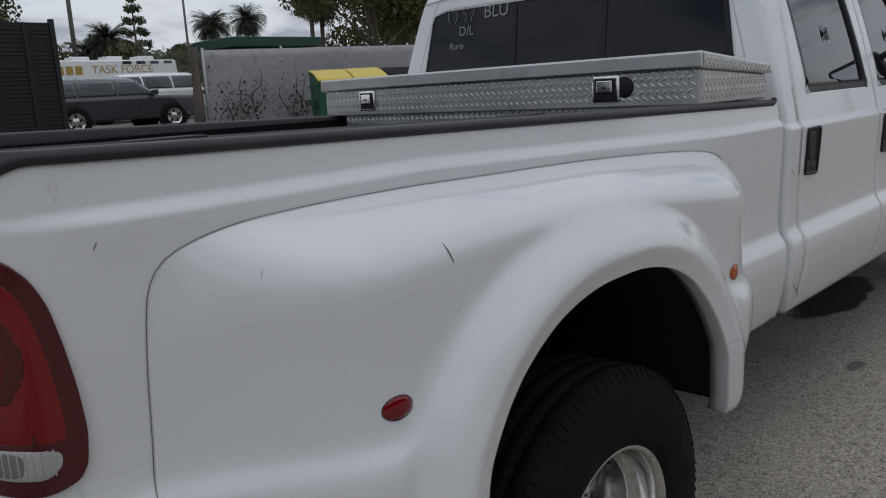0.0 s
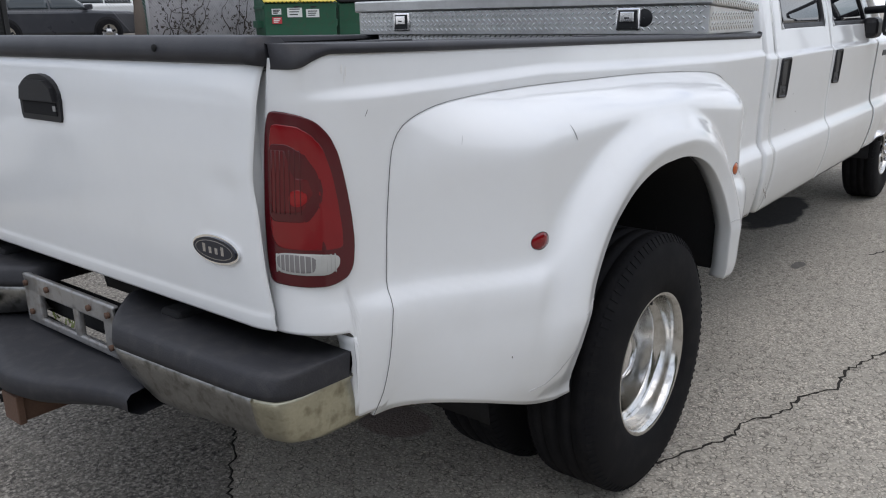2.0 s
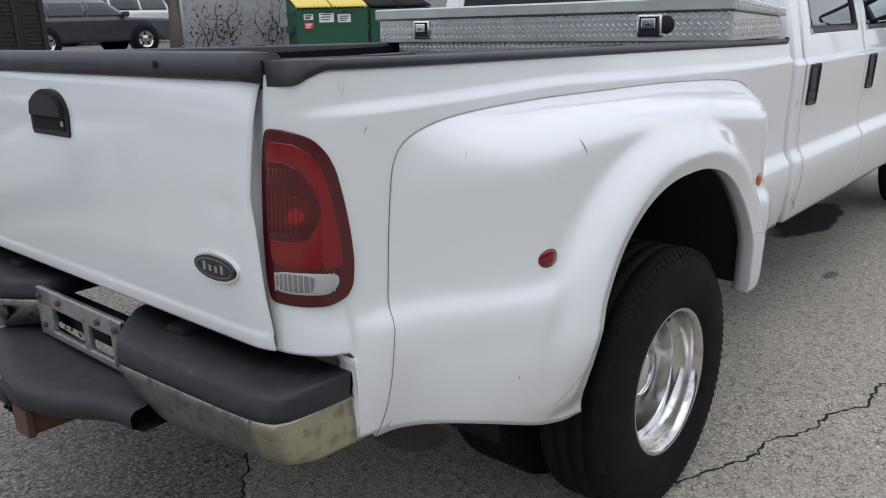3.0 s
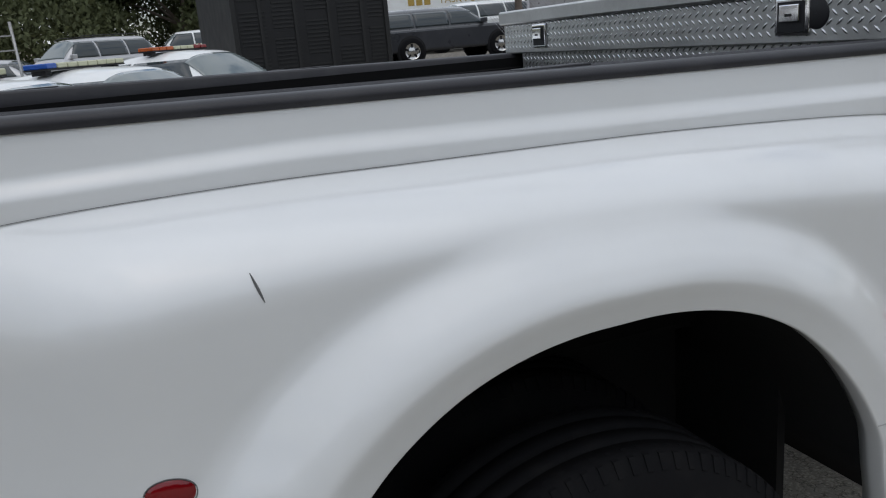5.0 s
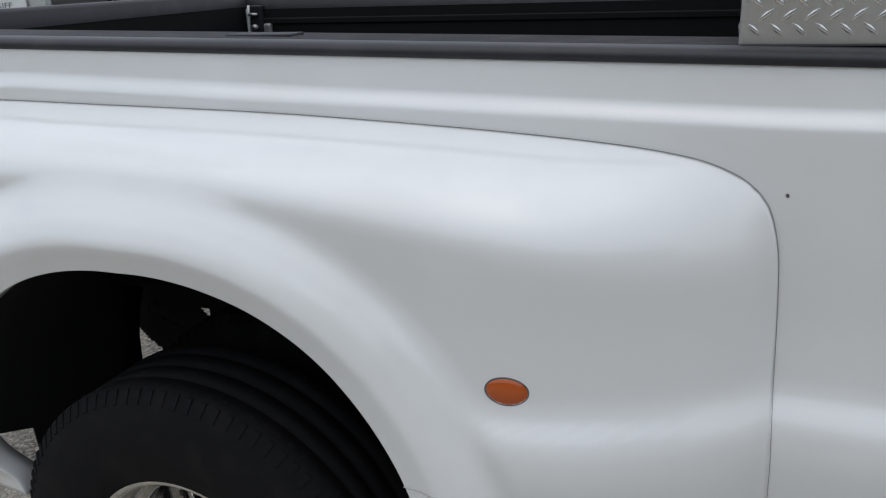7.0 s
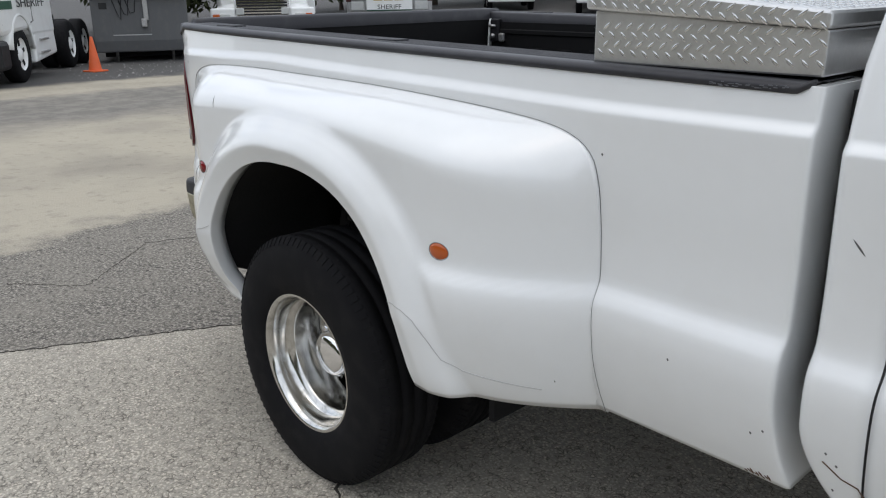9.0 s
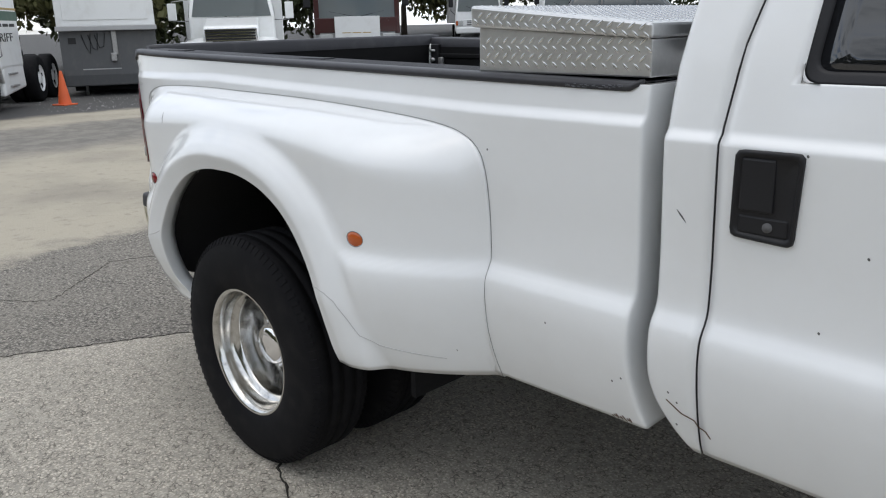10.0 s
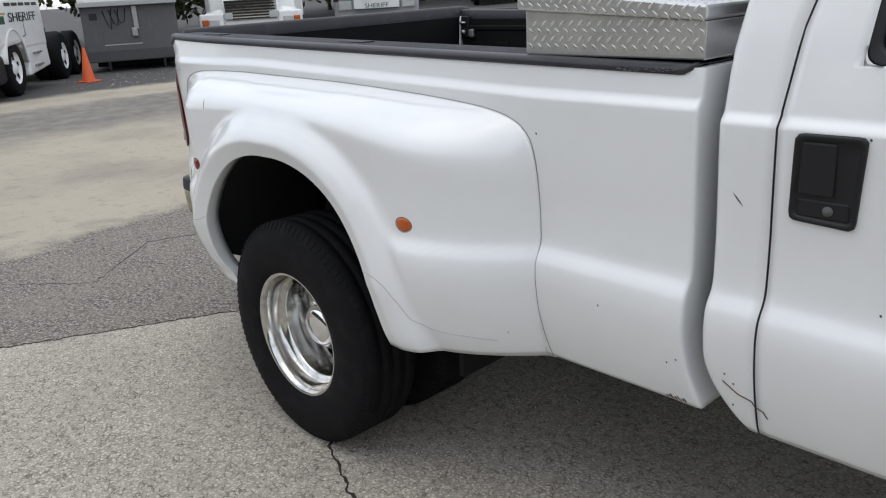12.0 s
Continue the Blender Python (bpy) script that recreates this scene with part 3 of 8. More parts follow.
ARCH_A = np.radians([0, 8, 14, 26, 37, 48, 54, 63, 75, 83, 92, 99, 110, 120, 131, 141, 152, 160, 168, 177, 183, 188])
ARCH_R = [0.527, 0.512, 0.507, 0.511, 0.513, 0.515, 0.516, 0.514, 0.508, 0.505, 0.503, 0.507, 0.516, 0.524, 0.529, 0.532, 0.532, 0.520, 0.508, 0.490, 0.462, 0.455]
ARCH_C = (1.18, 0.5635)
OUT = [(2.152, 0.58), (2.142, 0.658), (2.135, 0.738), (2.133, 0.808), (2.129, 0.883), (2.124, 0.998), (2.117, 1.108), (2.1, 1.178), (2.062, 1.219), (1.995, 1.244), (1.885, 1.259), (1.64, 1.275), (1.3, 1.288), (0.96, 1.293), (0.74, 1.296), (0.563, 1.294), (0.416, 1.287), (0.36, 1.28), (0.306, 1.267), (0.265, 1.249), (0.241, 1.223), (0.229, 1.184), (0.22, 1.086), (0.216, 0.998), (0.208, 0.908), (0.201, 0.874), (0.192, 0.826), (0.187, 0.744), (0.181, 0.673), (0.165, 0.614)]


def out_point(k):
    """A point of the fender's outline, k from 0 (front bottom) to 1 (rear bottom)."""
    d = [0.0]
    for a, b in zip(OUT, OUT[1:]):
        d.append(d[-1] + math.hypot(b[0] - a[0], b[1] - a[1]))
    s = np.asarray(k) * d[-1]
    return smooth_interp(s, d, [p[0] for p in OUT]), smooth_interp(s, d, [p[1] for p in OUT])


TOP = sorted((float(x), float(z)) for x, z in zip(*out_point(np.linspace(0, 1, 900))) if z > 1.19 and 0.229 < x < 2.062)
TOP_X, TOP_Z = [p[0] for p in TOP], [p[1] for p in TOP]


def fender_y(x, z):
    """Half-width of the flared rear fender."""
    x, z = np.asarray(x, float), np.asarray(z, float)

    def ease(u, e):
        return 1 - (1 - np.clip(u, 0, 1)) ** e

    def swell(u):
        u = np.clip(u, 0, 1)
        return u * u * (3 - 2 * u)
    top = np.interp(x, TOP_X, TOP_Z)
    main = ease((2.128 - x) / 0.37, 1.9) * swell((x - 0.20) / 0.37) * ease((top + 0.0004 - z) / np.interp(x, [0.45, 0.95, 1.40, 1.90], [0.150, 0.112, 0.112, 0.150]), 2.35)
    main = np.clip(main, 0, 1)
    a = np.arctan2(z - ARCH_C[1], x - ARCH_C[0])
    a = np.where(a < -2, a + 2 * math.pi, np.maximum(a, 0))
    da = np.clip(np.hypot(x - ARCH_C[0], z - ARCH_C[1]) - np.interp(a, ARCH_A, ARCH_R), 0, 0.4)
    da = da / (1 + np.where(np.cos(a) < 0, -0.40, 0.15) * np.cos(a))
    # the pressed shoulder runs out where the wheel flare begins
    brow = swell((0.145 - da) / 0.045) * main
    y = np.interp(x, FLANK_X, FLANK_Y) + press(x, z) * (1 - brow) + brow * np.interp(z, [0.5, 0.75, 0.95], [0.004, 0.010, 0.0]) + np.interp(x, [0.6, 1.6], [0.156, 0.178]) * main
    flare = smooth_interp(da, [0, 0.020, 0.040, 0.046, 0.052, 0.075, 0.098, 0.114, 0.126, 0.140, 0.40], [0.036, 0.0430, 0.0505, 0.0518, 0.0505, 0.0395, 0.0220, 0.0095, 0.0030, 0.0, 0.0])
    y = y + flare * np.interp(x, [0.75, 1.2, 1.6], [1.22, 1.02, 0.80]) * np.clip((z - 0.46) / 0.30, 0.35, 1) * np.clip(main * 1.3, 0, 1) * np.clip((math.radians(200) - a) / 0.55, 0, 1)
    y = y - 0.020 * np.clip((0.73 - z) / 0.21, 0, 1) ** 1.5 * np.clip((1.0 - x) / 0.3, 0, 1) * swell((x - 0.18) / 0.25)
    y = y + 0.038 * np.clip((0.80 - z) / 0.24, 0, 1) ** 1.2 * swell((x - 0.2) / 0.2) * np.clip((1.0 - x) / 0.2, 0, 1) * (1 - brow)
    # knocks near the rear edge
    for cx, cz, d, rx, rz in ((0.258, 1.205, -0.0028, 0.016, 0.030), (0.280, 1.170, 0.0015, 0.014, 0.035), (0.248, 1.150, -0.0016, 0.011, 0.03), (0.665, 0.99, -0.002, 0.03, 0.02)):
        y = y + d * np.exp(-((x - cx) / rx) ** 2 - ((z - cz) / rz) ** 2)
    return y - 0.016 * np.clip((0.62 - z) / 0.08, 0, 1) ** 2 * swell((x - 0.18) / 0.25)


def in_poly(x, z, poly):
    hit = False
    for (x0, z0), (x1, z1) in zip(poly, poly[1:] + poly[:1]):
        if (z0 > z) != (z1 > z) and x < (x1 - x0) * (z - z0) / (z1 - z0) + x0:
            hit = not hit
    return hit


# cut-outs of the added wheel-well plate, where ground shows between frame parts
PLATE_GAPS = [[(0.555, 0.635), (0.595, 0.592), (0.640, 0.565), (0.60, 0.53), (0.55, 0.52)], [(0.589, 0.577), (0.658, 0.553), (0.634, 0.53), (0.643, 0.51), (0.693, 0.506), (0.685, 0.49), (0.588, 0.474)],
              [(0.609, 0.673), (0.636, 0.705), (0.665, 0.702), (0.647, 0.684), (0.726, 0.645), (0.728, 0.634)], [(0.781, 0.706), (0.811, 0.705), (0.81, 0.681), (0.79, 0.69)],
              [(0.859, 0.707), (0.989, 0.725), (0.993, 0.715), (0.863, 0.653)]]


def in_outline(x, z, k=0.955):
    cx, cz = 1.16, 0.80
    return in_poly(cx + (x - cx) / k, cz + (z - cz) / k, OUT + [(0.16, 0.3), (2.17, 0.3)])


def bed_side(s):
    """Outer skin of the box on one side, with the rolled rear corner and front edge. s is -1 for the right side."""
    vs = []
    for x, yb in PLAN:
        bottom = 0.835 - 0.208 * (lambda u: u * u * (3 - 2 * u))(min(max((x - 0.104) / 0.020, 0), 1)) - 0.037 * min(max((x - 0.2) / 1.0, 0), 1)
        if x > 2.5:
            bottom = 0.588
        levels = body_rows(bottom, rail_top(x) - 0.022 - 0.014 * (1 - min(max(x - 0.02, 0) / 0.1, 1)) + 0.008 * min(max((x - 2.50) / 0.03, 0), 1), 64)
        for z in levels:
            # the front edge sweeps forward towards its foot
            sweep = 0.036 * max(0.0, (0.78 - z) / 0.19) ** 1.6 * min(max((x - 2.40) / 0.155, 0), 1)
            vs.append((x + sweep, s * (yb + float(press(x, z)) + corner_shift(x, z)), z))
    fs = []
    for f in grid_faces(len(PLAN), len(levels), flip=s > 0):
        c = [sum(vs[i][k] for i in f) / 4 for k in (0, 2)]
        if not in_outline(c[0], c[1]):
            fs.append(f)
    skin = mesh_ob("bed_side", vs, fs, WHITE, truck, thick=0.004)
    # the lower rear edge turns inwards beside the bumper
    vs = []
    edge = [(0.112, 0.822), (0.118, 0.80), (0.1215, 0.77), (0.1225, 0.72), (0.1225, 0.67), (0.122, 0.632)]
    for x, z in edge:
        y = float(side_y(x, z))
        for d, q in ((0.0, 0.0), (0.003, 0.003), (0.005, 0.010), (0.0055, 0.03), (0.0055, 0.055)):
            vs.append((x - d, s * (y - q), z))
    add = bmesh.new()
    add_box(add, 2.530, 2.5535, min(s * 0.80, s * 0.983), max(s * 0.80, s * 0.983), rail_top(2.53) - 0.026, rail_top(2.53) - 0.0145, 0.003)
    part("corner_top", add, WHITE, skin)
    mesh_ob("corner_flange", vs, grid_faces(len(edge), 5, flip=s > 0), WHITE, skin, thick=0.002)


def rear_fender(s):
    n, vs = 150, []
    steps = [(j / 60) ** 1.4 for j in range(60)] + [0.993, 1.0]
    m = len(steps)
    for i in range(n):
        k = i / (n - 1)
        a = k * math.radians(188)
        r = float(smooth_interp(a, ARCH_A, ARCH_R))
        ax, az = ARCH_C[0] + r * math.cos(a), ARCH_C[1] + r * math.sin(a)
        ox, oz = (float(q) for q in out_point(k))
        # rolled edge into the wheel opening, then the outer skin
        y0 = float(fender_y(ax, az))
        vs.append((ax + 0.012 * math.cos(a), s * (y0 - 0.060), az + 0.012 * math.sin(a)))
        vs.append((ax + 0.002 * math.cos(a), s * (y0 - 0.030), az + 0.002 * math.sin(a)))
        vs.append((ax, s * (y0 - 0.008), az))
        for j in range(m):
            v = steps[j]
            x, z = ax + (ox - ax) * v, az + (oz - az) * v + (-0.006 * math.sin(math.pi * v / 0.35) if v < 0.35 else 0.020 * math.sin(math.pi * (v - 0.35) / 0.65)) * max(0.0, (k - 0.94) / 0.06) ** 2
            y = float(fender_y(x, z))
            if j == 0:
                y -= 0.002
            vs.append((x, s * y, z))
        # turned back at the seam
        vs.append((ox + 0.001, s * (float(side_y(ox, oz)) - 0.012), oz))
    mm = m + 4
    fen = mesh_ob("rear_fender", vs, grid_faces(n, mm, flip=s < 0), WHITE, truck, thick=0.003, offset=-1)
    # dark joint between fender and box side
    pts = []
    for i in range(160):
        ox, oz = (float(q) for q in out_point(i / 159))
        pts.append((ox + (0.0015 if ox > 1.2 else -0.0015), s * (float(side_y(ox, oz)) + 0.0006), oz + (0.0015 if oz > 1.15 else 0)))
    ribbon("seam", pts, lambda p: 0.0005 + 0.0005 * min(max((0.42 - p.x) / 0.12, 0), 1), lambda p: (0, s, 0), SEAM, fen)
    # painted-over joints of the lower corner pieces
    for path in ([(1.640, 0.786), (1.67, 0.790), (1.705, 0.786), (1.74, 0.765), (1.775, 0.72), (1.81, 0.672), (1.86, 0.650), (1.95, 0.640), (2.05, 0.630)],
                 [(0.695, 0.79), (0.66, 0.775), (0.63, 0.768)], [(0.625, 0.69), (0.612, 0.655), (0.59, 0.62), (0.56, 0.595), (0.51, 0.585)]):
        q = []
        for (x0, z0), (x1, z1) in zip(path, path[1:]):
            for i in range(6):
                x, z = x0 + (x1 - x0) * i / 6, z0 + (z1 - z0) * i / 6
                q.append((x, s * (float(fender_y(x, z)) + 0.0004), z))
        ribbon("panel_joint", q, 0.0022, lambda p: (0, s, 0), SEAM_SOFT, fen)
    for nm, cx, cz, mat_, lab in (("rear_marker", 0.552, 0.960, RED, "small oval red marker lamp"), ("front_marker", 1.784, 0.943, AMBER, "small oval amber marker lamp")):
        vs, m2 = [], 8
        for i in range(28):
            a = 2 * math.pi * i / 28
            for j in range(m2):
                r = 1 - j / (m2 - 1)
                x, z = cx + 0.0305 * r * math.cos(a), cz + 0.0205 * r * math.sin(a)
                vs.append((x, s * (float(fender_y(x, z)) - 0.002 + 0.008 * math.sqrt(1 - r * r * 0.96)), z))
        mk = mesh_ob(nm, vs, grid_faces(28, m2, True, flip=s > 0), mat_, fen, lab)
        ring = []
        for i in range(28):
            a = 2 * math.pi * i / 28
            x, z = cx + 0.0310 * math.cos(a), cz + 0.0210 * math.sin(a)
            ring.append((x, s * (float(fender_y(x, z)) + 0.0003), z))
        tube("gasket", ring, 0.0009, SEAM, mk, sides=6, closed=True)
    return fen


def rail_cap(s):
    sect = [(0.0, -0.030), (0.004, -0.024), (0.003, -0.017), (-0.006, -0.0115), (-0.020, -0.0095)]
    for i in range(7):
        sect += [(-0.045 - 0.018 * i, -0.0095), (-0.050 - 0.018 * i, -0.0117), (-0.058 - 0.018 * i, -0.0117), (-0.060 - 0.018 * i, -0.0095)]
    sect += [(-0.178, -0.0115), (-0.186, -0.0185), (-0.188, -0.060)]
    vs, plan = [], [p for p in PLAN[3:] if 0 <= p[0] < 2.45] + [(2.47, 1.010), (2.50, 1.010), (2.512, 1.0098), (2.520, 1.0095), (2.528, 1.008), (2.533, 1.002), (2.535, 0.990)]
    for x, yb in plan:
        w = min(max(x / 0.2, 0.0), 1.0)
        yo = yb - 0.019 * w + 0.0035 * (1 - w) + corner_shift(x, 1.40)
        q = min(max((x - 0.025) / 0.085, 0), 1)
        drop = 0.027 * (1 - q * q * (3 - 2 * q))
        k = max(0.25, (yo - 0.80) / 0.188)
        lift = 0.02 * min(max((x - 2.510) / 0.034, 0), 1)
        for dy, dz in sect:
            vs.append((x, s * (yo + dy * min(k, 1.0)), rail_top(x) + dz * 1.0 - (drop if dz < -0.0165 and dy > -0.05 else 0) + (lift if dz < -0.0165 and dy > -0.05 else 0)))
    n = len(sect)
    fs = grid_faces(len(plan), n, flip=s < 0)
    cap = mesh_ob("bed_rail_cap", vs, fs, CAP, truck, "black plastic bed rail cap, scuffed")
    for cx in (0.34, 1.255):
        box("stake_pocket_cover", cx - 0.065, cx + 0.065, min(s * 0.905, s * 0.855), max(s * 0.905, s * 0.855), rail_top(cx) - 0.014, rail_top(cx) - 0.0065, PAD, cap, "flush grey stake pocket cover", 0.002)
    return cap


for side in (-1, 1):
    bed_side(side)
    rear_fender(side)
    rail_cap(side)
# scuffed paint on the front end of the cap
SCUFF = surface("scraped_plastic", (0.13, 0.135, 0.15), 0.7, vary=0.5, scale=30, fine=200, bump=0.2)
for i in range(34):
    x, z = 2.34 + 0.0048 * i + random.uniform(-0.006, 0.006), rail_top(2.42) - random.uniform(0.0175, 0.0255)
    box("scuff", x, x + random.uniform(0.002, 0.009), -0.9954, -0.985, z - random.uniform(0.0008, 0.002), z, SCUFF, truck)


# inside of the box
bm = bmesh.new()
z0 = 0.86
add_box(bm, 0.03, 2.52, -0.78, 0.78, z0 - 0.02, z0)
add_box(bm, 2.44, 2.50, -0.80, 0.80, z0, 1.36)
for s in (-1, 1):
    add_box(bm, 0.088, 2.50, min(s * 0.785, s * 0.80), max(s * 0.785, s * 0.80), z0, 1.37)
    for i in range(12):
        x = 0.16 + 0.19 * i
        add_box(bm, x, x + 0.09, min(s * 0.780, s * 0.786), max(s * 0.780, s * 0.786), z0 + 0.05, 1.25, 0.005, seg=1)
    add_box(bm, 0.088, 2.44, min(s * 0.777, s * 0.79), max(s * 0.777, s * 0.79), 1.31, 1.335, 0.004, seg=1)
for i in range(14):
    add_box(bm, 0.06, 2.42, -0.74 + 0.11 * i, -0.69 + 0.11 * i, z0, z0 + 0.012)
part("bed_liner", bm, LINER, truck, "black ribbed drop-in bed liner")

# rear pillars beside the tailgate, with latch strikers
for s in (-1, 1):
    bm = bmesh.new()
    add_box(bm, 0.030, 0.074, min(s * 0.790, s * 0.852), max(s * 0.800, s * 0.852), 0.84, 1.37, 0.006)
    pil = part("rear_pillar", bm, WHITE, truck)
    tube("striker", [(0.095, s * 0.79, 1.35), (0.095, s * 0.762, 1.35), (0.125, s * 0.762, 1.35), (0.125, s * 0.79, 1.35)], 0.007, STEEL, pil, "steel tailgate striker")
    box("latch_plate", 0.092, 0.150, min(s * 0.770, s * 0.80), max(s * 0.772, s * 0.80), 1.27, 1.385, PLASTIC, pil, bevel=0.006)
    tube("cable_bolt", [(0.115, s * 0.79, 1.30), (0.115, s * 0.755, 1.30)], 0.012, STEEL, pil)
    tube("cable", [(0.080, s * 0.785, 1.385), (0.082, s * 0.775, 1.34), (0.080, s * 0.772, 1.25), (0.070, s * 0.775, 1.10), (0.055, s * 0.770, 0.98)], 0.006, LABEL_W, pil, "pale tailgate cable")
    box("hook", 0.155, 0.190, min(s * 0.762, s * 0.785), max(s * 0.762, s * 0.785), 1.27, 1.315, STEEL, pil, "bare steel tie-down hook", 0.008)


# ---- tailgate ----
def tailgate_x(y, z):
    x = float(smooth_interp(z, [0.83, 0.86, 0.872, 0.880, 0.90, 1.0, 1.15, 1.30, 1.36, 1.40], [-0.024, -0.028, -0.0285, -0.0262, -0.0275, -0.032, -0.033, -0.028, -0.018, -0.004]))
    for cy, cz, a, ry, rz in ((-0.76, 1.14, 0.0035, 0.05, 0.03), (-0.80, 1.16, -0.002, 0.03, 0.05), (-0.35, 1.17, 0.0015, 0.08, 0.06), (0.30, 1.24, 0.002, 0.12, 0.05), (-0.55, 1.08, 0.001, 0.06, 0.05)):
        x += a * math.exp(-((y - cy) / ry) ** 2 - ((z - cz) / rz) ** 2)
    return x + 0.010 * max(0.0, (abs(y) - 0.79) / 0.06) ** 2


def gate_edge(z):
    """Half-width of the tailgate; its edge is knocked in at mid height."""
    return float(smooth_interp(z, [0.83, 0.88, 0.97, 1.04, 1.10, 1.154, 1.21, 1.27, 1.33, 1.38, 1.43], [0.858, 0.856, 0.849, 0.846, 0.843, 0.838, 0.843, 0.850, 0.856, 0.861, 0.868]))


vs, ny, nz = [], 110, 110
for i in range(ny):
    v = -1 + 2 * i / (ny - 1)
    vs.append((0.03, v * 0.82, 0.842))
    for j in range(nz):
        z = 0.842 + 0.552 * j / (nz - 1)
        y = v * gate_edge(z)
        vs.append((tailgate_x(y, z), y, z))
gate = mesh_ob("tailgate", vs, grid_faces(ny, nz + 1, flip=True), WHITE, truck, "white tailgate with small dents", thick=0.004, offset=-1)
gate.location.x = 0.015
sect = [(-0.012, 1.383), (-0.024, 1.388), (-0.027, 1.400), (-0.024, 1.420), (-0.012, 1.434), (0.008, 1.438), (0.035, 1.436), (0.046, 1.426), (0.048, 1.38)]
vs = []
for i in range(40):
    y = -0.870 + 1.740 * i / 39
    e = 0.012 * max(0, (abs(y) - 0.828) / 0.042) ** 2
    vs += [(x + e * 0.5, y, z - e * 0.25) for x, z in sect]
cap = mesh_ob("tailgate_cap", vs, grid_faces(40, len(sect), flip=True) + [tuple(range(len(sect)))[::-1], tuple(39 * len(sect) + k for k in range(len(sect)))], CAP, gate, "black plastic tailgate top cap")
tube("bolt_hole", [(-0.0285, -0.545, 1.412), (-0.020, -0.545, 1.412)], 0.008, DARK, cap)
box("inner_panel", 0.026, 0.046, -0.80, 0.80, 0.87, 1.385, LINER, gate, "black tailgate liner", 0.006)
tube("liner_hole", [(0.046, -0.10, 1.30), (0.056, -0.10, 1.30)], 0.02, DARK, gate)
for s in (-1, 1):
    box("edge", -0.012, 0.040, s * 0.815 - 0.0025, s * 0.815 + 0.0025, 0.87, 1.32, WHITE, gate)
# handle: black, arched top
HC = -0.012
out = [(HC - 0.104, 1.238), (HC - 0.100, 1.228), (HC + 0.100, 1.228), (HC + 0.106, 1.24), (HC + 0.106, 1.285)] + [(HC + 0.104 * math.cos(a), 1.285 + 0.060 * math.sin(a)) for a in [math.pi * k / 14 for k in range(15)]] + [(HC - 0.106, 1.285)]
mt = Matrix(((0, 1, 0, -0.037), (1, 0, 0, 0), (0, 0, 1, 0), (0, 0, 0, 1)))
hb = plate("tailgate_handle", out, PLASTIC, gate, "black arched tailgate handle", 0.022, mt)
out2 = [(HC - 0.088, 1.243), (HC + 0.088, 1.243), (HC + 0.088, 1.275), (HC - 0.088, 1.275)]
plate("recess", out2, DARK, hb, "", 0.004, Matrix(((0, 1, 0, -0.0395), (1, 0, 0, 0), (0, 0, 1, 0), (0, 0, 0, 1))))
plate("pull", [(HC - 0.09, 1.279), (HC + 0.09, 1.279), (HC + 0.08, 1.312), (HC + 0.05, 1.33), (HC - 0.05, 1.33), (HC - 0.08, 1.312)], PLASTIC, hb, "", 0.012, Matrix(((0, 1, 0, -0.047), (1, 0, 0, 0), (0, 0, 1, 0), (0, 0, 0, 1))))
box("lock", -0.041, -0.036, HC - 0.088, HC - 0.074, 1.255, 1.268, STEEL, hb)
# oval badge
BY, BZ = -0.707, 1.000
for nm, a, b, d0, mat_, par in (("badge", 0.079, 0.0315, -0.0385, CHROME, gate), ("badge_face", 0.073, 0.0265, -0.0415, BADGE, None), ("badge_line", 0.064, 0.0205, -0.0422, SILVERING, None), ("badge_inner", 0.062, 0.0190, -0.0426, BADGE, None)):
    ob = plate(nm, ellipse(BY, BZ, a, b, 40), mat_, par or badge, "" if par is None else "small chrome-rimmed dark oval badge", 0.012 if par else 0.003, Matrix(((0, 1, 0, d0), (1, 0, 0, 0), (0, 0, 1, 0), (0, 0, 0, 1))))
    if par:
        badge = ob
for i in range(4):
    box("badge_stroke", -0.0432, -0.0422, BY - 0.036 + 0.021 * i, BY - 0.026 + 0.021 * i, BZ - 0.008, BZ + 0.006 + (0.005 if i == 3 or i == 0 else 0), SILVERING, badge)


# ---- tail lamps, wrapped round the rear corners ----
def plan_at(u):
    """Point and outward normal of the box plan at arc length u from the tailgate gap."""
    d = 0.0
    for (x0, y0), (x1, y1) in zip(PLAN[3:], PLAN[4:]):
        q = math.hypot(x1 - x0, y1 - y0)
        if u <= d + q:
            t = (u - d) / q
            return x0 + (x1 - x0) * t, y0 + (y1 - y0) * t, (y1 - y0) / q, (x1 - x0) / q
        d += q


def lamp_patch(name, s, outline, base, dome, material, parent, label="", rings=7):
    cu, cz = sum(p[0] for p in outline) / len(outline), sum(p[1] for p in outline) / len(outline)
    vs, radii = [], [1.0, 1.0] + [0.985 * (1 - j / (rings - 1)) for j in range(rings)]
    for u, z in outline:
        for j, r in enumerate(radii):
            uu, zz = cu + (u - cu) * r, cz + (z - cz) * r
            x, y, nx, ny_ = plan_at(max(uu, 0.0005))
            h = base - 0.012 if j == 0 else base + dome * (1 - r ** 4)
            vs.append((x - nx * h, s * (y + corner_shift(x, zz) + ny_ * h), zz))
    return mesh_ob(name, vs, grid_faces(len(outline), rings + 2, True, flip=s < 0), material, parent, label)


def dense(points, n=12, passes=5):
    out = []
    for (a, b), (c, d) in zip(points, points[1:] + points[:1]):
        out += [(a + (c - a) * i / n, b + (d - b) * i / n) for i in range(n)]
    for _ in range(passes):
        out = [((out[i - 1][0] + 2 * out[i][0] + out[(i + 1) % len(out)][0]) / 4, (out[i - 1][1] + 2 * out[i][1] + out[(i + 1) % len(out)][1]) / 4) for i in range(len(out))]
    return out


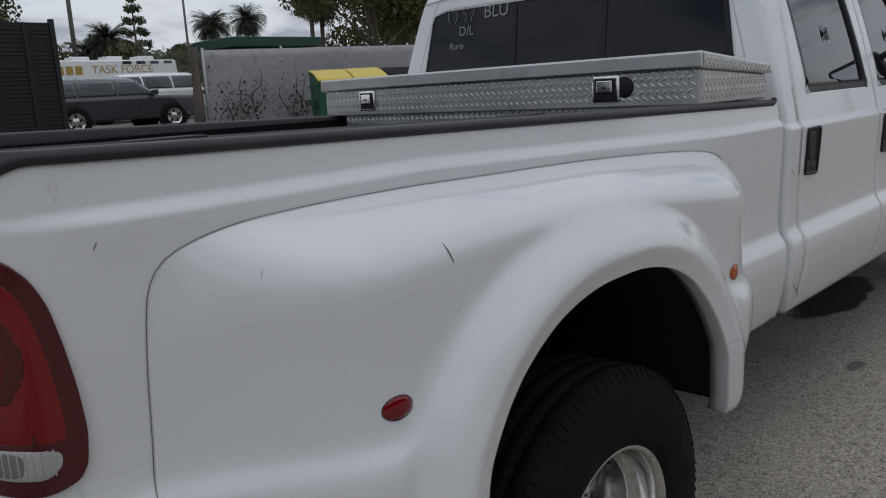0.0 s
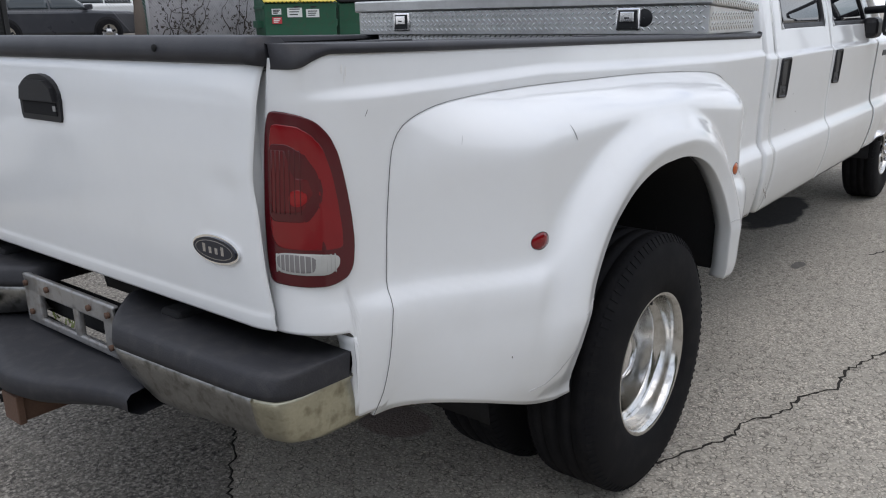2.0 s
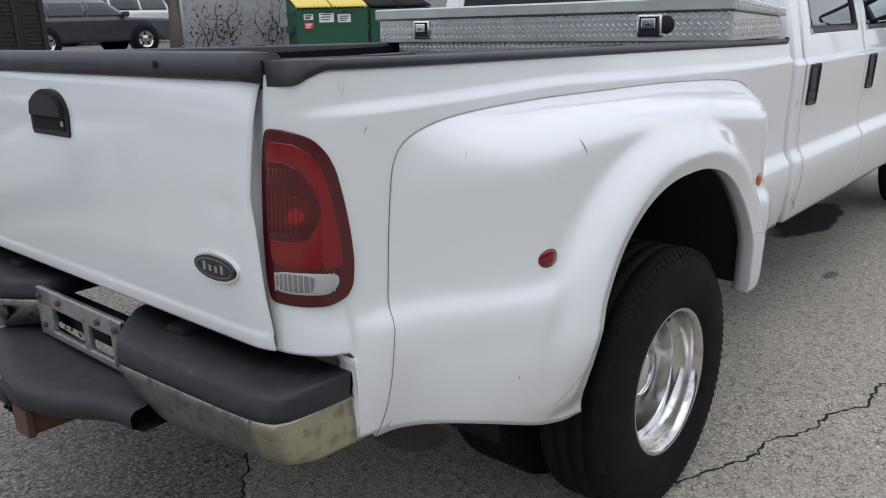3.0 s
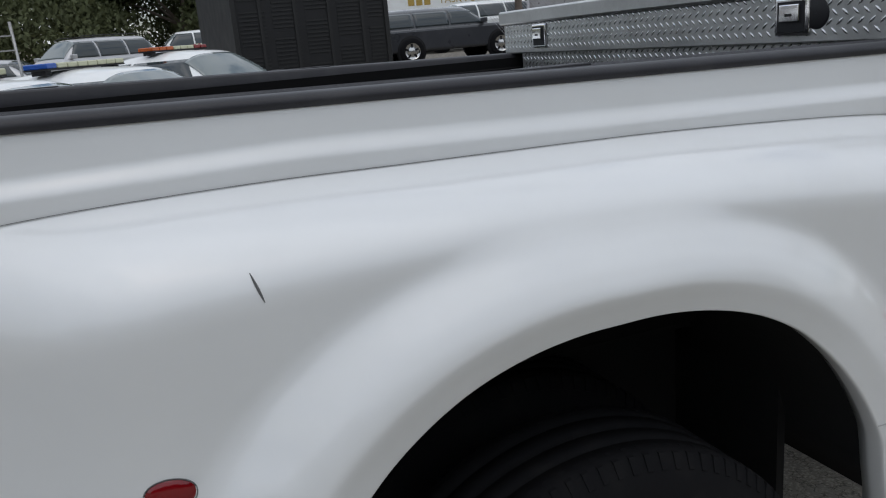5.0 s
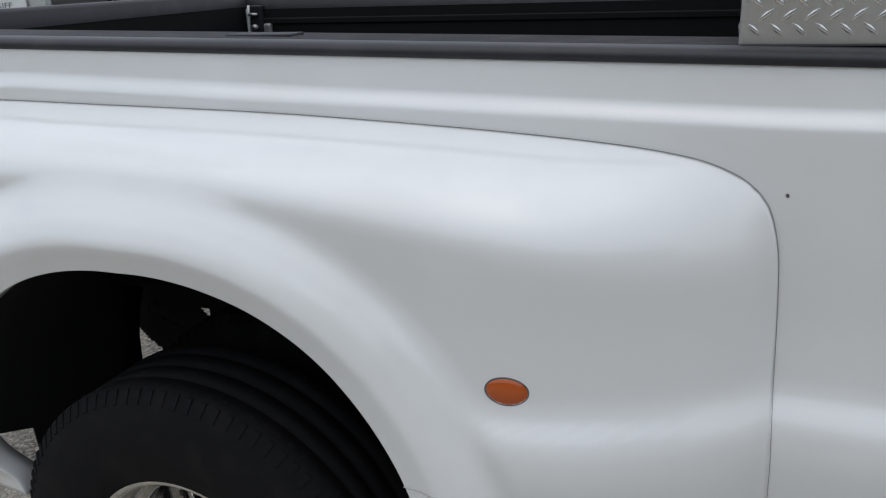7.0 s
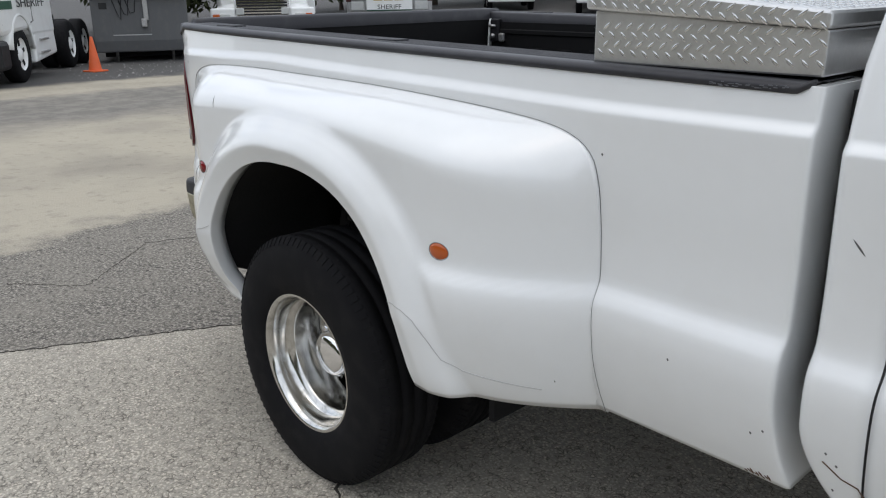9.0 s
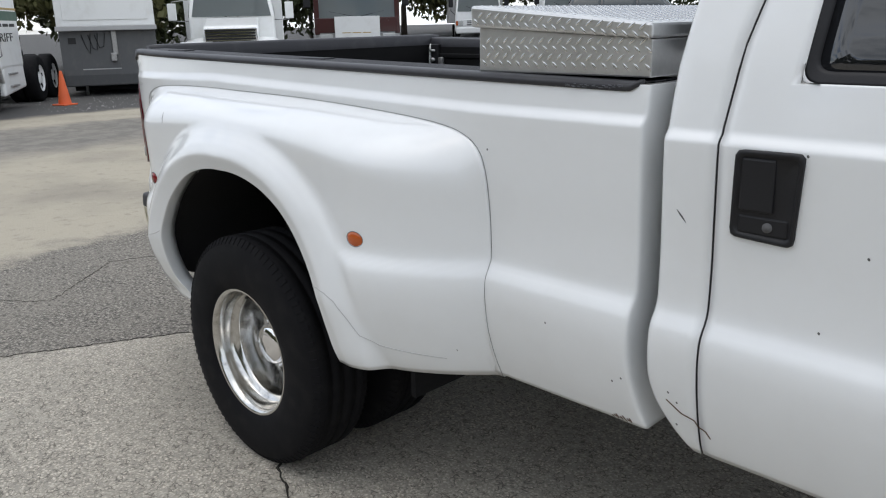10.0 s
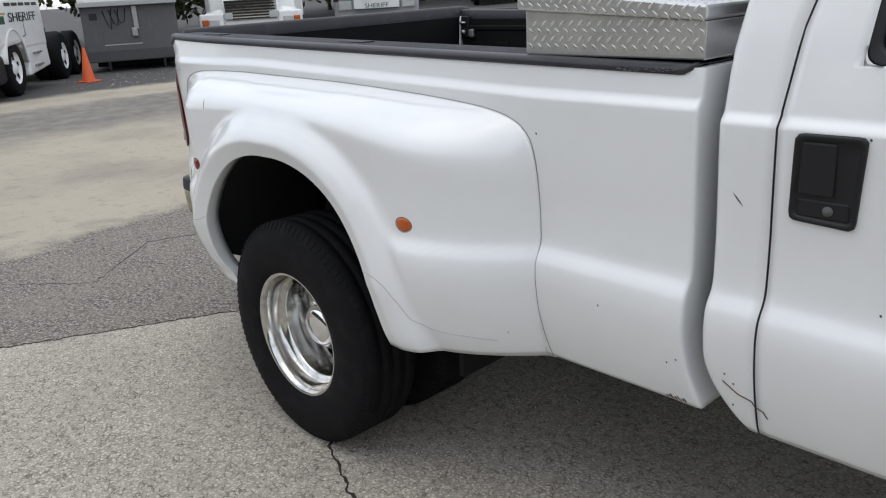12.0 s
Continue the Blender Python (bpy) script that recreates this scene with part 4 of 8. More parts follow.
for s in (-1, 1):
    outer = dense([(0.001, 1.298), (0.046, 1.295), (0.077, 1.289), (0.108, 1.276), (0.133, 1.249), (0.150, 1.212), (0.163, 1.15), (0.172, 1.09), (0.177, 1.028), (0.172, 0.978), (0.158, 0.955), (0.125, 0.942), (0.087, 0.940), (0.050, 0.942), (0.001, 0.946)], passes=14)
    tl = lamp_patch("tail_lamp", s, outer, 0.005, 0.003, RED_DARK, truck, "tall dark red tail lamp with a clear reversing lens")
    lamp_patch("red_lens", s, dense([(0.017, 1.274), (0.073, 1.268), (0.099, 1.25), (0.118, 1.224), (0.133, 1.176), (0.143, 1.116), (0.149, 1.056), (0.149, 1.018), (0.019, 1.022)]), 0.0080, 0.002, RED, tl)
    lamp_patch("reflector_bowl", s, dense([(0.018, 1.234), (0.055, 1.234), (0.086, 1.214), (0.107, 1.18), (0.114, 1.144), (0.107, 1.104), (0.087, 1.078), (0.018, 1.078)]), 0.0098, 0.0012, RED_DARK, tl)
    # brighter bowl and disc: light caught in the unlit lens, put into colour
    lamp_patch("lit_bowl", s, dense([(0.022, 1.222), (0.052, 1.222), (0.066, 1.17), (0.092, 1.165), (0.098, 1.135), (0.080, 1.100), (0.022, 1.095)]), 0.0107, 0.0010, RED_MID, tl)
    lamp_patch("bulb_reflector", s, [(0.072 + 0.015 * math.cos(2 * math.pi * i / 24), 1.128 + 0.018 * math.sin(2 * math.pi * i / 24)) for i in range(24)], 0.0114, 0.001, RED_GLOW, tl)
    for k in range(7):
        u = 0.024 + 0.0088 * k
        lamp_patch("rib", s, [(u, 1.222), (u + 0.0016, 1.222), (u + 0.0016, 1.095), (u, 1.095)], 0.0124, 0.0006, RED_DARK, tl, rings=2)
    lamp_patch("reverse_lens", s, dense([(0.024, 1.014), (0.098, 1.012), (0.141, 1.006), (0.14, 0.984), (0.123, 0.968), (0.096, 0.966), (0.055, 0.968), (0.028, 0.972)], 6), 0.0082, 0.002, CLEAR, tl, "clear ribbed reversing lens")
    lamp_patch("reverse_bowl", s, dense([(0.027, 1.011), (0.099, 1.009), (0.098, 0.970), (0.032, 0.975)], 6), 0.0100, 0.001, CLEAR_DARK, tl)
    for k in range(13):
        u = 0.029 + 0.0084 * k
        lamp_patch("rib", s, [(u, 1.010), (u + 0.0016, 1.010), (u + 0.0016, 0.972), (u, 0.972)], 0.0112, 0.0006, CLEAR, tl, rings=2)


# ---- rear bumper ----
def bumper_inner(a, s=-1):
    """How far the inner ends of the pads are cut back towards the plate recess."""
    return max(0.0, (0.40 - a) / 0.19) ** 1.3 * (0.155 if s < 0 else 0.115)


def bumper_plan(y):
    """Rear edge of the bumper: x at a given y."""
    a = abs(y)
    return float(smooth_interp(a, [0, 0.25, 0.5, 0.72, 0.85, 0.92, 0.950, 0.962], [-0.135, -0.128, -0.118, -0.108, -0.100, -0.084, -0.045, 0.11]))


bumper = part("rear_bumper", (lambda b: (add_box(b, 0.02, 0.10, -0.80, 0.80, 0.63, 0.70, 0.01), b)[1])(bmesh.new()), DARK, truck, "dull chrome step bumper with black pads")
bumper.location.x = 0.011
for s in (-1, 1):
    path = [0.215 + (0.961 - 0.215) * (1 - (1 - i / 48) ** 1.6) for i in range(49)]
    # black step pad
    vs = []
    for a in path:
        x0 = bumper_plan(a) + bumper_inner(a, s)
        xi = min(0.10, x0 + 0.26)
        sec = [(xi, 0.730), (xi, 0.786), (x0 + 0.024, 0.786), (x0 + 0.009, 0.783), (x0 + 0.001, 0.774), (x0 - 0.004, 0.746), (x0 - 0.004, 0.731), (x0 + 0.02, 0.727)]
        for x, z in sec:
            vs.append((x, s * a, z))
    k = 8
    fs = grid_faces(len(path), k, flip=s < 0) + [tuple(range(k))[::s], tuple(len(path) * k - k + i for i in range(k))[::-s]]
    padp = mesh_ob("step_pad", vs, fs, PAD, bumper, "black rubber step pad, scuffed")
    # metal face below it
    vs = []
    for a in path:
        x0 = bumper_plan(a) + bumper_inner(a, s) + 0.006
        low = 0.600 + (0.105 if s < 0 else 0.045) * max(0, (0.50 - a) / 0.285) ** 0.9 + 0.018 * min(max((a - 0.6) / 0.25, 0), 1)
        sec = [(x0 + 0.04, 0.734), (x0 + 0.000, 0.731), (x0 - 0.008, 0.722), (x0 - 0.004, 0.704), (x0 + 0.004, min(0.690, 0.655 + 0.5 * (low - 0.6))), (x0 + 0.012, low + 0.03), (x0 + 0.022, low + 0.008), (x0 + 0.05, low)]
        vs += [(x, s * a, z) for x, z in sec]
    i0 = next(i for i, a in enumerate(path) if a > 0.865)
    mesh_ob("bumper_face", vs[:(i0 + 1) * k], grid_faces(i0 + 1, k, flip=s < 0), BUMPER, bumper, "dull pitted chrome bumper face", thick=0.003)
    mesh_ob("bumper_end", vs[i0 * k:], grid_faces(len(path) - i0, k, flip=s < 0), BUMPER_END, bumper, "yellowed dull chrome bumper end", thick=0.003)
# centre: licence-plate recess, bracket and lower step
bm = bmesh.new()
for y0, y1, zz0, zz1 in ((-0.25, 0.25, 0.718, 0.772), (-0.25, 0.25, 0.625, 0.648), (-0.25, -0.19, 0.63, 0.77), (0.16, 0.25, 0.63, 0.77), (-0.06, -0.03, 0.64, 0.74)):
    add_box(bm, -0.040, -0.022, y0, y1, zz0, zz1, 0.005)
br = part("plate_bracket", bm, STEEL, bumper, "bare steel licence plate bracket")
for y, z in ((-0.225, 0.745), (0.225, 0.745), (-0.13, 0.745), (0.10, 0.748), (-0.225, 0.655), (0.21, 0.66)):
    tube("bolt", [(-0.048, y, z), (-0.038, y, z)], 0.009, RUST, br)
bm = bmesh.new()
bmesh.ops.create_uvsphere(bm, u_segments=20, v_segments=10, radius=1.0)
for v in bm.verts:
    v.co = (bumper_plan(0.35) + bumper_inner(0.35, 1) + 0.004 + 0.014 * v.co.x + 0.10 * 0.042 * v.co.y, 0.35 + 0.042 * v.co.y, 0.683 + 0.023 * v.co.z)
part("plate_lamp", bm, PLASTIC, bumper, "black oval plate lamp")
vs = []
for i in range(31):
    y = -0.44 + 0.84 * i / 30
    w = 0.5 + 0.5 * math.cos(math.pi * y / (0.44 if y < 0 else 0.40))
    x0, zt = -0.235 + 0.10 * (1 - w), 0.622 - 0.016 * w
    vs += [(q, y, z) for q, z in ((0.02, zt), (x0 + 0.05, zt), (x0 + 0.012, zt - 0.004), (x0, zt - 0.016), (x0, zt - 0.045 - 0.015 * w), (x0 + 0.03, zt - 0.065 - 0.02 * w), (0.02, zt - 0.06))]
mesh_ob("lower_step", vs, grid_faces(31, 7, flip=True), PAD, bumper, "black moulded lower step")
bm = bmesh.new()
for args in ((-0.20, 0.12, -0.036, 0.036, 0.455, 0.465), (-0.20, 0.12, -0.036, 0.036, 0.515, 0.525), (-0.20, 0.12, -0.036, -0.028, 0.46, 0.52), (-0.20, 0.12, 0.028, 0.036, 0.46, 0.52), (-0.215, -0.195, -0.042, 0.042, 0.45, 0.53)):
    add_box(bm, *args, 0.002, seg=1)
part("hitch_receiver", bm, RUST, truck, "rusty tow hitch receiver")
box("wiring_socket", -0.20, -0.15, 0.16, 0.24, 0.47, 0.53, PLASTIC, bumper, bevel=0.01)
for k in range(3):
    tube("wire", [(-0.17, 0.17 + 0.03 * k, 0.48), (-0.18, 0.175 + 0.03 * k, 0.44), (-0.15, 0.18 + 0.03 * k, 0.42)], 0.006, PLASTIC, bumper)


# ---- wheels ----
def tyre_profile(w, r):
    rim = 0.212
    return [(rim, -w * 0.40), (rim + 0.012, -w * 0.46), (rim + 0.05, -w * 0.50), (rim + 0.10, -w * 0.515), (r - 0.055, -w * 0.495), (r - 0.022, -w * 0.455), (r - 0.006, -w * 0.40),
            (r, -w * 0.37), (r, -w * 0.22), (r - 0.007, -w * 0.215), (r - 0.007, -w * 0.185), (r, -w * 0.18), (r, -w * 0.03), (r - 0.007, -w * 0.025), (r - 0.007, w * 0.025), (r, w * 0.03),
            (r, w * 0.18), (r - 0.007, w * 0.185), (r - 0.007, w * 0.215), (r, w * 0.22), (r, w * 0.37), (r - 0.006, w * 0.40), (r - 0.022, w * 0.455), (r - 0.055, w * 0.495), (rim + 0.10, w * 0.515),
            (rim + 0.05, w * 0.50), (rim + 0.012, w * 0.46), (rim, w * 0.40)]


def wheel(cx, yc, s, dish, width=0.235, r=TYRE_R, bright=True, parent=None, lugs=True, z=WHEEL_Z):
    """A wheel whose outer face looks to s*y. dish: depth of the wheel disc behind the outer lip."""
    c = (cx, yc, z)
    vs, fs = lathe(tyre_profile(width, r), 72, "y", c)
    tyre = mesh_ob("wheel", vs, fs, RUBBER, parent, "worn black tyre on a polished wheel" if bright else "black inner tyre")
    if lugs:
        lv, lf = [], []
        for i in range(92):
            for e in (-1, 1):
                a = 2 * math.pi * (i + (0.25 if e > 0 else 0)) / 92
                da = 0.034
                for rr, hh in ((r - 0.024, width * 0.462), (r - 0.0035, width * 0.400), (r - 0.0005, width * 0.30)):
                    for q in (-1, 1):
                        b = a + q * da / 2 * (1.0 if rr > r else 0.8)
                        lv.append((c[0] + rr * math.cos(b), c[1] + e * hh, c[2] + rr * math.sin(b)))
                k = len(lv) - 6
                lf += [(k, k + 1, k + 3, k + 2), (k + 2, k + 3, k + 5, k + 4)]
        tagged(mesh_ob("tread_lug", lv, lf, RUBBER, tyre, smooth=False, thick=0.003, offset=0), kind="stuff")
    if not bright:
        return tyre
    yo = s * width * 0.44
    prof = [(0.212, 0.030), (0.228, 0.012), (0.231, 0.004), (0.229, -0.002), (0.221, -0.004), (0.214, 0.003), (0.209, 0.014), (0.206, 0.030), (0.204, 0.056), (0.196, 0.066), (0.183, 0.070), (0.180, 0.080), (0.175, max(dish - 0.03, 0.08)), (0.168, dish)]
    vs, fs = lathe([(q, yo - s * h) for q, h in prof], 72, "y", c)
    if s < 0:
        fs = [f[::-1] for f in fs]
    rim = mesh_ob("rim", vs, fs, ALLOY, tyre, "polished deep-dish alloy rim", thick=0.004, offset=0)
    # wheel disc with oval hand holes
    dv, df, na, radii = [], [], 96, [0.170, 0.163, 0.150, 0.135, 0.122, 0.108, 0.095, 0.075]
    for i in range(na):
        a = 2 * math.pi * i / na
        for k, q in enumerate(radii):
            bulge = 0.030 * (1 - (q / 0.172)) ** 0.7 if dish > 0.1 else -0.02 * (1 - q / 0.172)
            dv.append((c[0] + q * math.cos(a), c[1] + yo - s * (dish - bulge), c[2] + q * math.sin(a)))
    for f in grid_faces(na, len(radii), True):
        i, k = f[0] // len(radii), f[0] % len(radii)
        if k in (0, 1, 2, 3, 4) and 2 <= i % 12 <= 9 and not (k in (0, 4) and (i % 12) in (2, 3, 8, 9)) and not (k in (1, 3) and (i % 12) in (2, 9)):
            continue
        df.append(f if s > 0 else f[::-1])
    mesh_ob("wheel_disc", dv, df, ALLOY, rim, "polished wheel disc with hand holes", thick=0.008, offset=0)
    hub_out = 0.095 if dish > 0.1 else 0.125
    yd = yo - s * (dish - 0.030)
    prof = [(0.098, 0.0), (0.098, 0.012), (0.086, 0.020), (0.078, 0.045), (0.072, hub_out - 0.012), (0.060, hub_out), (0.030, hub_out + 0.004), (0.0005, hub_out + 0.005)]
    vs, fs = lathe([(q, yd + s * h) for q, h in prof], 40, "y", c)
    mesh_ob("hub_cap", vs, [f[::-1] for f in fs] if s < 0 else fs, CHROME, rim, "chrome hub cover")
    for i in range(8):
        a = 2 * math.pi * (i + 0.5) / 8
        px, pz = c[0] + 0.111 * math.cos(a), c[2] + 0.111 * math.sin(a)
        tube("lug_nut", [(px, c[1] + yd, pz), (px, c[1] + yd + s * 0.03, pz)], 0.012, CHROME, rim, sides=6)
    box("valve", c[0] - 0.004, c[0] + 0.004, c[1] + yo - s * 0.02 - 0.01, c[1] + yo - s * 0.02 + 0.01, c[2] + 0.19, c[2] + 0.20, PLASTIC, rim)
    return tyre


for s in (-1, 1):
    wheel(AXLE_X, s * 1.078, s, 0.205, parent=truck)
    wheel(AXLE_X, s * 0.742, s, 0.05, bright=False, parent=truck)
    wheel(FRONT_AXLE_X, s * 0.815, s, 0.020, parent=truck, z=0.4555)
    # wheel well: dark shell above and behind the tyres, and an added gapped plate
    vs = []
    for i in range(30):
        a = math.radians(5 + 187 * i / 29)
        rr = 0.585
        wx, wz = AXLE_X + rr * math.cos(a), 0.53 + rr * 0.98 * math.sin(a)
        lim = max(0.70, float(fender_y(wx, wz)) - 0.035) if a < 3.06 else 0.98
        for y in (1.19, 1.10, 0.95, 0.70, 0.62):
            vs.append((wx, s * min(y, lim), wz))
    mesh_ob("wheel_well", vs, grid_faces(30, 5), DARK, truck, thick=0.006)
    vs = [(0.54 + 0.007 * i, s * 0.60, 0.36 + 0.007 * j) for i in range(183) for j in range(115)]
    fs = []
    for f in grid_faces(183, 115):
        x, z = sum(vs[i][0] for i in f) / 4, sum(vs[i][2] for i in f) / 4
        if not any(in_poly(x, z, hole) for hole in PLATE_GAPS):
            fs.append(f)
    mesh_ob("inner_liner", vs, fs, DARK, truck, "added black plate in the wheel well with see-through gaps", thick=0.004)
    # added dark panel: hides lit ground where the well lies in shade
    box("splash_panel", 1.72, 1.74, min(s * 0.20, s * 0.93), max(s * 0.20, s * 0.93), 0.36, 0.80, DARK, truck)
    vs = [(FRONT_AXLE_X + 0.50 * math.cos(math.radians(6 * i)), s * y, 0.42 + 0.50 * math.sin(math.radians(6 * i))) for i in range(31) for y in (0.90, 0.55)]
    mesh_ob("wheel_well", vs, grid_faces(31, 2), DARK, truck, thick=0.006)
    box("frame_rail", 0.0, 6.6, min(s * 0.42, s * 0.50), max(s * 0.42, s * 0.50), 0.66, 0.80, DARK, truck, bevel=0.01)
    tube("leaf_spring", [(0.45, s * 0.455, 0.64), (0.8, s * 0.455, 0.50), (1.18, s * 0.455, 0.47), (1.6, s * 0.455, 0.50), (1.95, s * 0.455, 0.58)], 0.035, DARK, truck)
tube("rear_axle", [(AXLE_X, -1.02, WHEEL_Z), (AXLE_X, 1.02, WHEEL_Z)], 0.06, DARK, truck, sides=14)
tube("front_axle", [(FRONT_AXLE_X, -0.85, 0.38), (FRONT_AXLE_X, 0.85, 0.38)], 0.05, DARK, truck, sides=12)
vs, fs = lathe([(0.001, -0.16), (0.10, -0.13), (0.17, 0.0), (0.10, 0.13), (0.001, 0.16)], 24, "y", (AXLE_X, 0, WHEEL_Z))
mesh_ob("differential", vs, fs, DARK, truck)
tube("exhaust_pipe", [(4.0, -0.33, 0.46), (2.4, -0.36, 0.48), (1.75, -0.36, 0.56), (1.3, -0.34, 0.70), (0.7, -0.34, 0.72), (0.25, -0.36, 0.66)], 0.038, DARK, truck, sides=12)
box("underbody", 0.15, 6.0, -0.70, 0.70, 0.79, 0.84, DARK, truck)


# ---- cab ----
CAB_Z = [0.57, 0.595, 0.64, 0.70, 0.76, 0.82, 0.855, 0.880, 0.90, 0.93, 1.00, 1.12, 1.225, 1.264, 1.269, 1.274, 1.288, 1.293, 1.300, 1.36, 1.45, 1.60, 1.75, 1.86, 1.93, 1.96]
CAB_Y = [0.975, 0.988, 1.003, 1.019, 1.030, 1.035, 1.032, 1.021, 1.008, 1.002, 1.001, 1.006, 1.011, 1.012, 1.0112, 1.0085, 0.9975, 0.9955, 0.9940, 0.981, 0.961, 0.919, 0.872, 0.832, 0.790, 0.735]


def cab_y(z):
    return float(smooth_interp(z, CAB_Z, CAB_Y))


def cab_rear(z):
    return 2.602 + 0.13 * max(0.0, z - 1.40)


def door_seam(z):
    return 2.727 + 0.10 * max(0.0, z - 1.30) + 0.14 * max(0.0, z - 1.45)


ROOF = 1.945


def quarter(s):
    """Rear quarter of the cab: from the back wall round the corner to the rear door."""
    vs, zs = [], body_rows(0.575, 1.93, 50)
    us = [0.0, 0.10, 0.2, 0.3, 0.40, 0.5, 0.60, 0.7, 0.8, 0.9, 1.0]
    for k in range(len(us) + 3):
        for z in zs:
            x0, x1, yf = cab_rear(z), door_seam(z) - 0.0022, cab_y(z)
            low = 0.055 * max(0.0, (0.76 - z) / 0.14) ** 1.8
            if k < 3:
                p = (x0 + 0.0 + low, yf - 0.105 + 0.012 * k, z)
            else:
                a = us[k - 3] * math.pi / 2 * 1.0
                r = 0.020
                if us[k - 3] < 1.0 and us[k - 3] <= 0.6:
                    b = us[k - 3] / 0.6 * math.pi / 2
                    p = (x0 + low + r * (1 - math.cos(b)), yf - r * (1 - math.sin(b)) - 0.0, z)
                else:
                    t = (us[k - 3] - 0.6) / 0.4
                    p = (x0 + low + r + (x1 - x0 - low - r) * t, yf, z)
            vs.append((p[0], s * p[1], p[2]))
    mesh_ob("cab_quarter", vs, grid_faces(len(us) + 3, len(zs), flip=s > 0), WHITE, truck, thick=0.004)


def poly_ray(poly, c, a):
    """Where the ray from c at angle a leaves a polygon."""
    dx, dz, best = math.cos(a), math.sin(a), None
    for (x0, z0), (x1, z1) in zip(poly, poly[1:] + poly[:1]):
        ex, ez = x1 - x0, z1 - z0
        den = dx * ez - dz * ex
        if abs(den) < 1e-9:
            continue
        t = ((x0 - c[0]) * ez - (z0 - c[1]) * ex) / den
        u = ((x0 - c[0]) * dz - (z0 - c[1]) * dx) / den
        if t > 0 and -1e-6 <= u <= 1 + 1e-6 and (best is None or t < best):
            best = t
    return c[0] + dx * best, c[1] + dz * best


def rounded(poly, r=0.03, n=5):
    out = []
    for i, p in enumerate(poly):
        a, b = Vector(poly[i - 1]), Vector(poly[(i + 1) % len(poly)])
        v = Vector(p)
        da, db = (a - v).normalized() * r, (b - v).normalized() * r
        for k in range(n + 1):
            t = k / n
            q = (v + da) * (1 - t) ** 2 + v * 2 * t * (1 - t) + (v + db) * t * t
            out.append((q.x, q.y))
    return out


def ring_panel(name, s, outer, inner, off_o, off_i, material, parent, n=96, label="", thick=0.004, rows=5):
    cx, cz = sum(p[0] for p in inner) / len(inner), sum(p[1] for p in inner) / len(inner)
    vs = []
    turns = sorted([2 * math.pi * i / n for i in range(n)] + [math.atan2(z - cz, x - cx) % (2 * math.pi) for x, z in inner + outer])
    n = len(turns)
    for a in turns:
        ox, oz = poly_ray(outer, (cx, cz), a)
        ix, iz = poly_ray(inner, (cx, cz), a)
        for j in range(rows + 1):
            t = j / rows
            x, z = ox + (ix - ox) * t, oz + (iz - oz) * t
            vs.append((x, s * (cab_y(z) + off_o + (off_i - off_o) * t), z))
        vs.append((ix, s * (cab_y(iz) + off_i - 0.02), iz))
    return mesh_ob(name, vs, grid_faces(n, rows + 2, True, flip=s < 0), material, parent, label, thick=thick)


def pane(name, s, poly, off, material, parent, label=""):
    cx, cz = sum(p[0] for p in poly) / len(poly), sum(p[1] for p in poly) / len(poly)
    vs = []
    turns = sorted([2 * math.pi * i / 48 for i in range(48)] + [math.atan2(z - cz, x - cx) % (2 * math.pi) for x, z in poly])
    n = len(turns)
    for a in turns:
        x1, z1 = poly_ray(poly, (cx, cz), a)
        for j in range(7):
            t = 1 - j / 6
            x, z = cx + (x1 - cx) * t, cz + (z1 - cz) * t
            vs.append((x, s * (cab_y(z) + off), z))
    return mesh_ob(name, vs, grid_faces(n, 7, True, flip=s < 0), material, parent, label, thick=0.004)


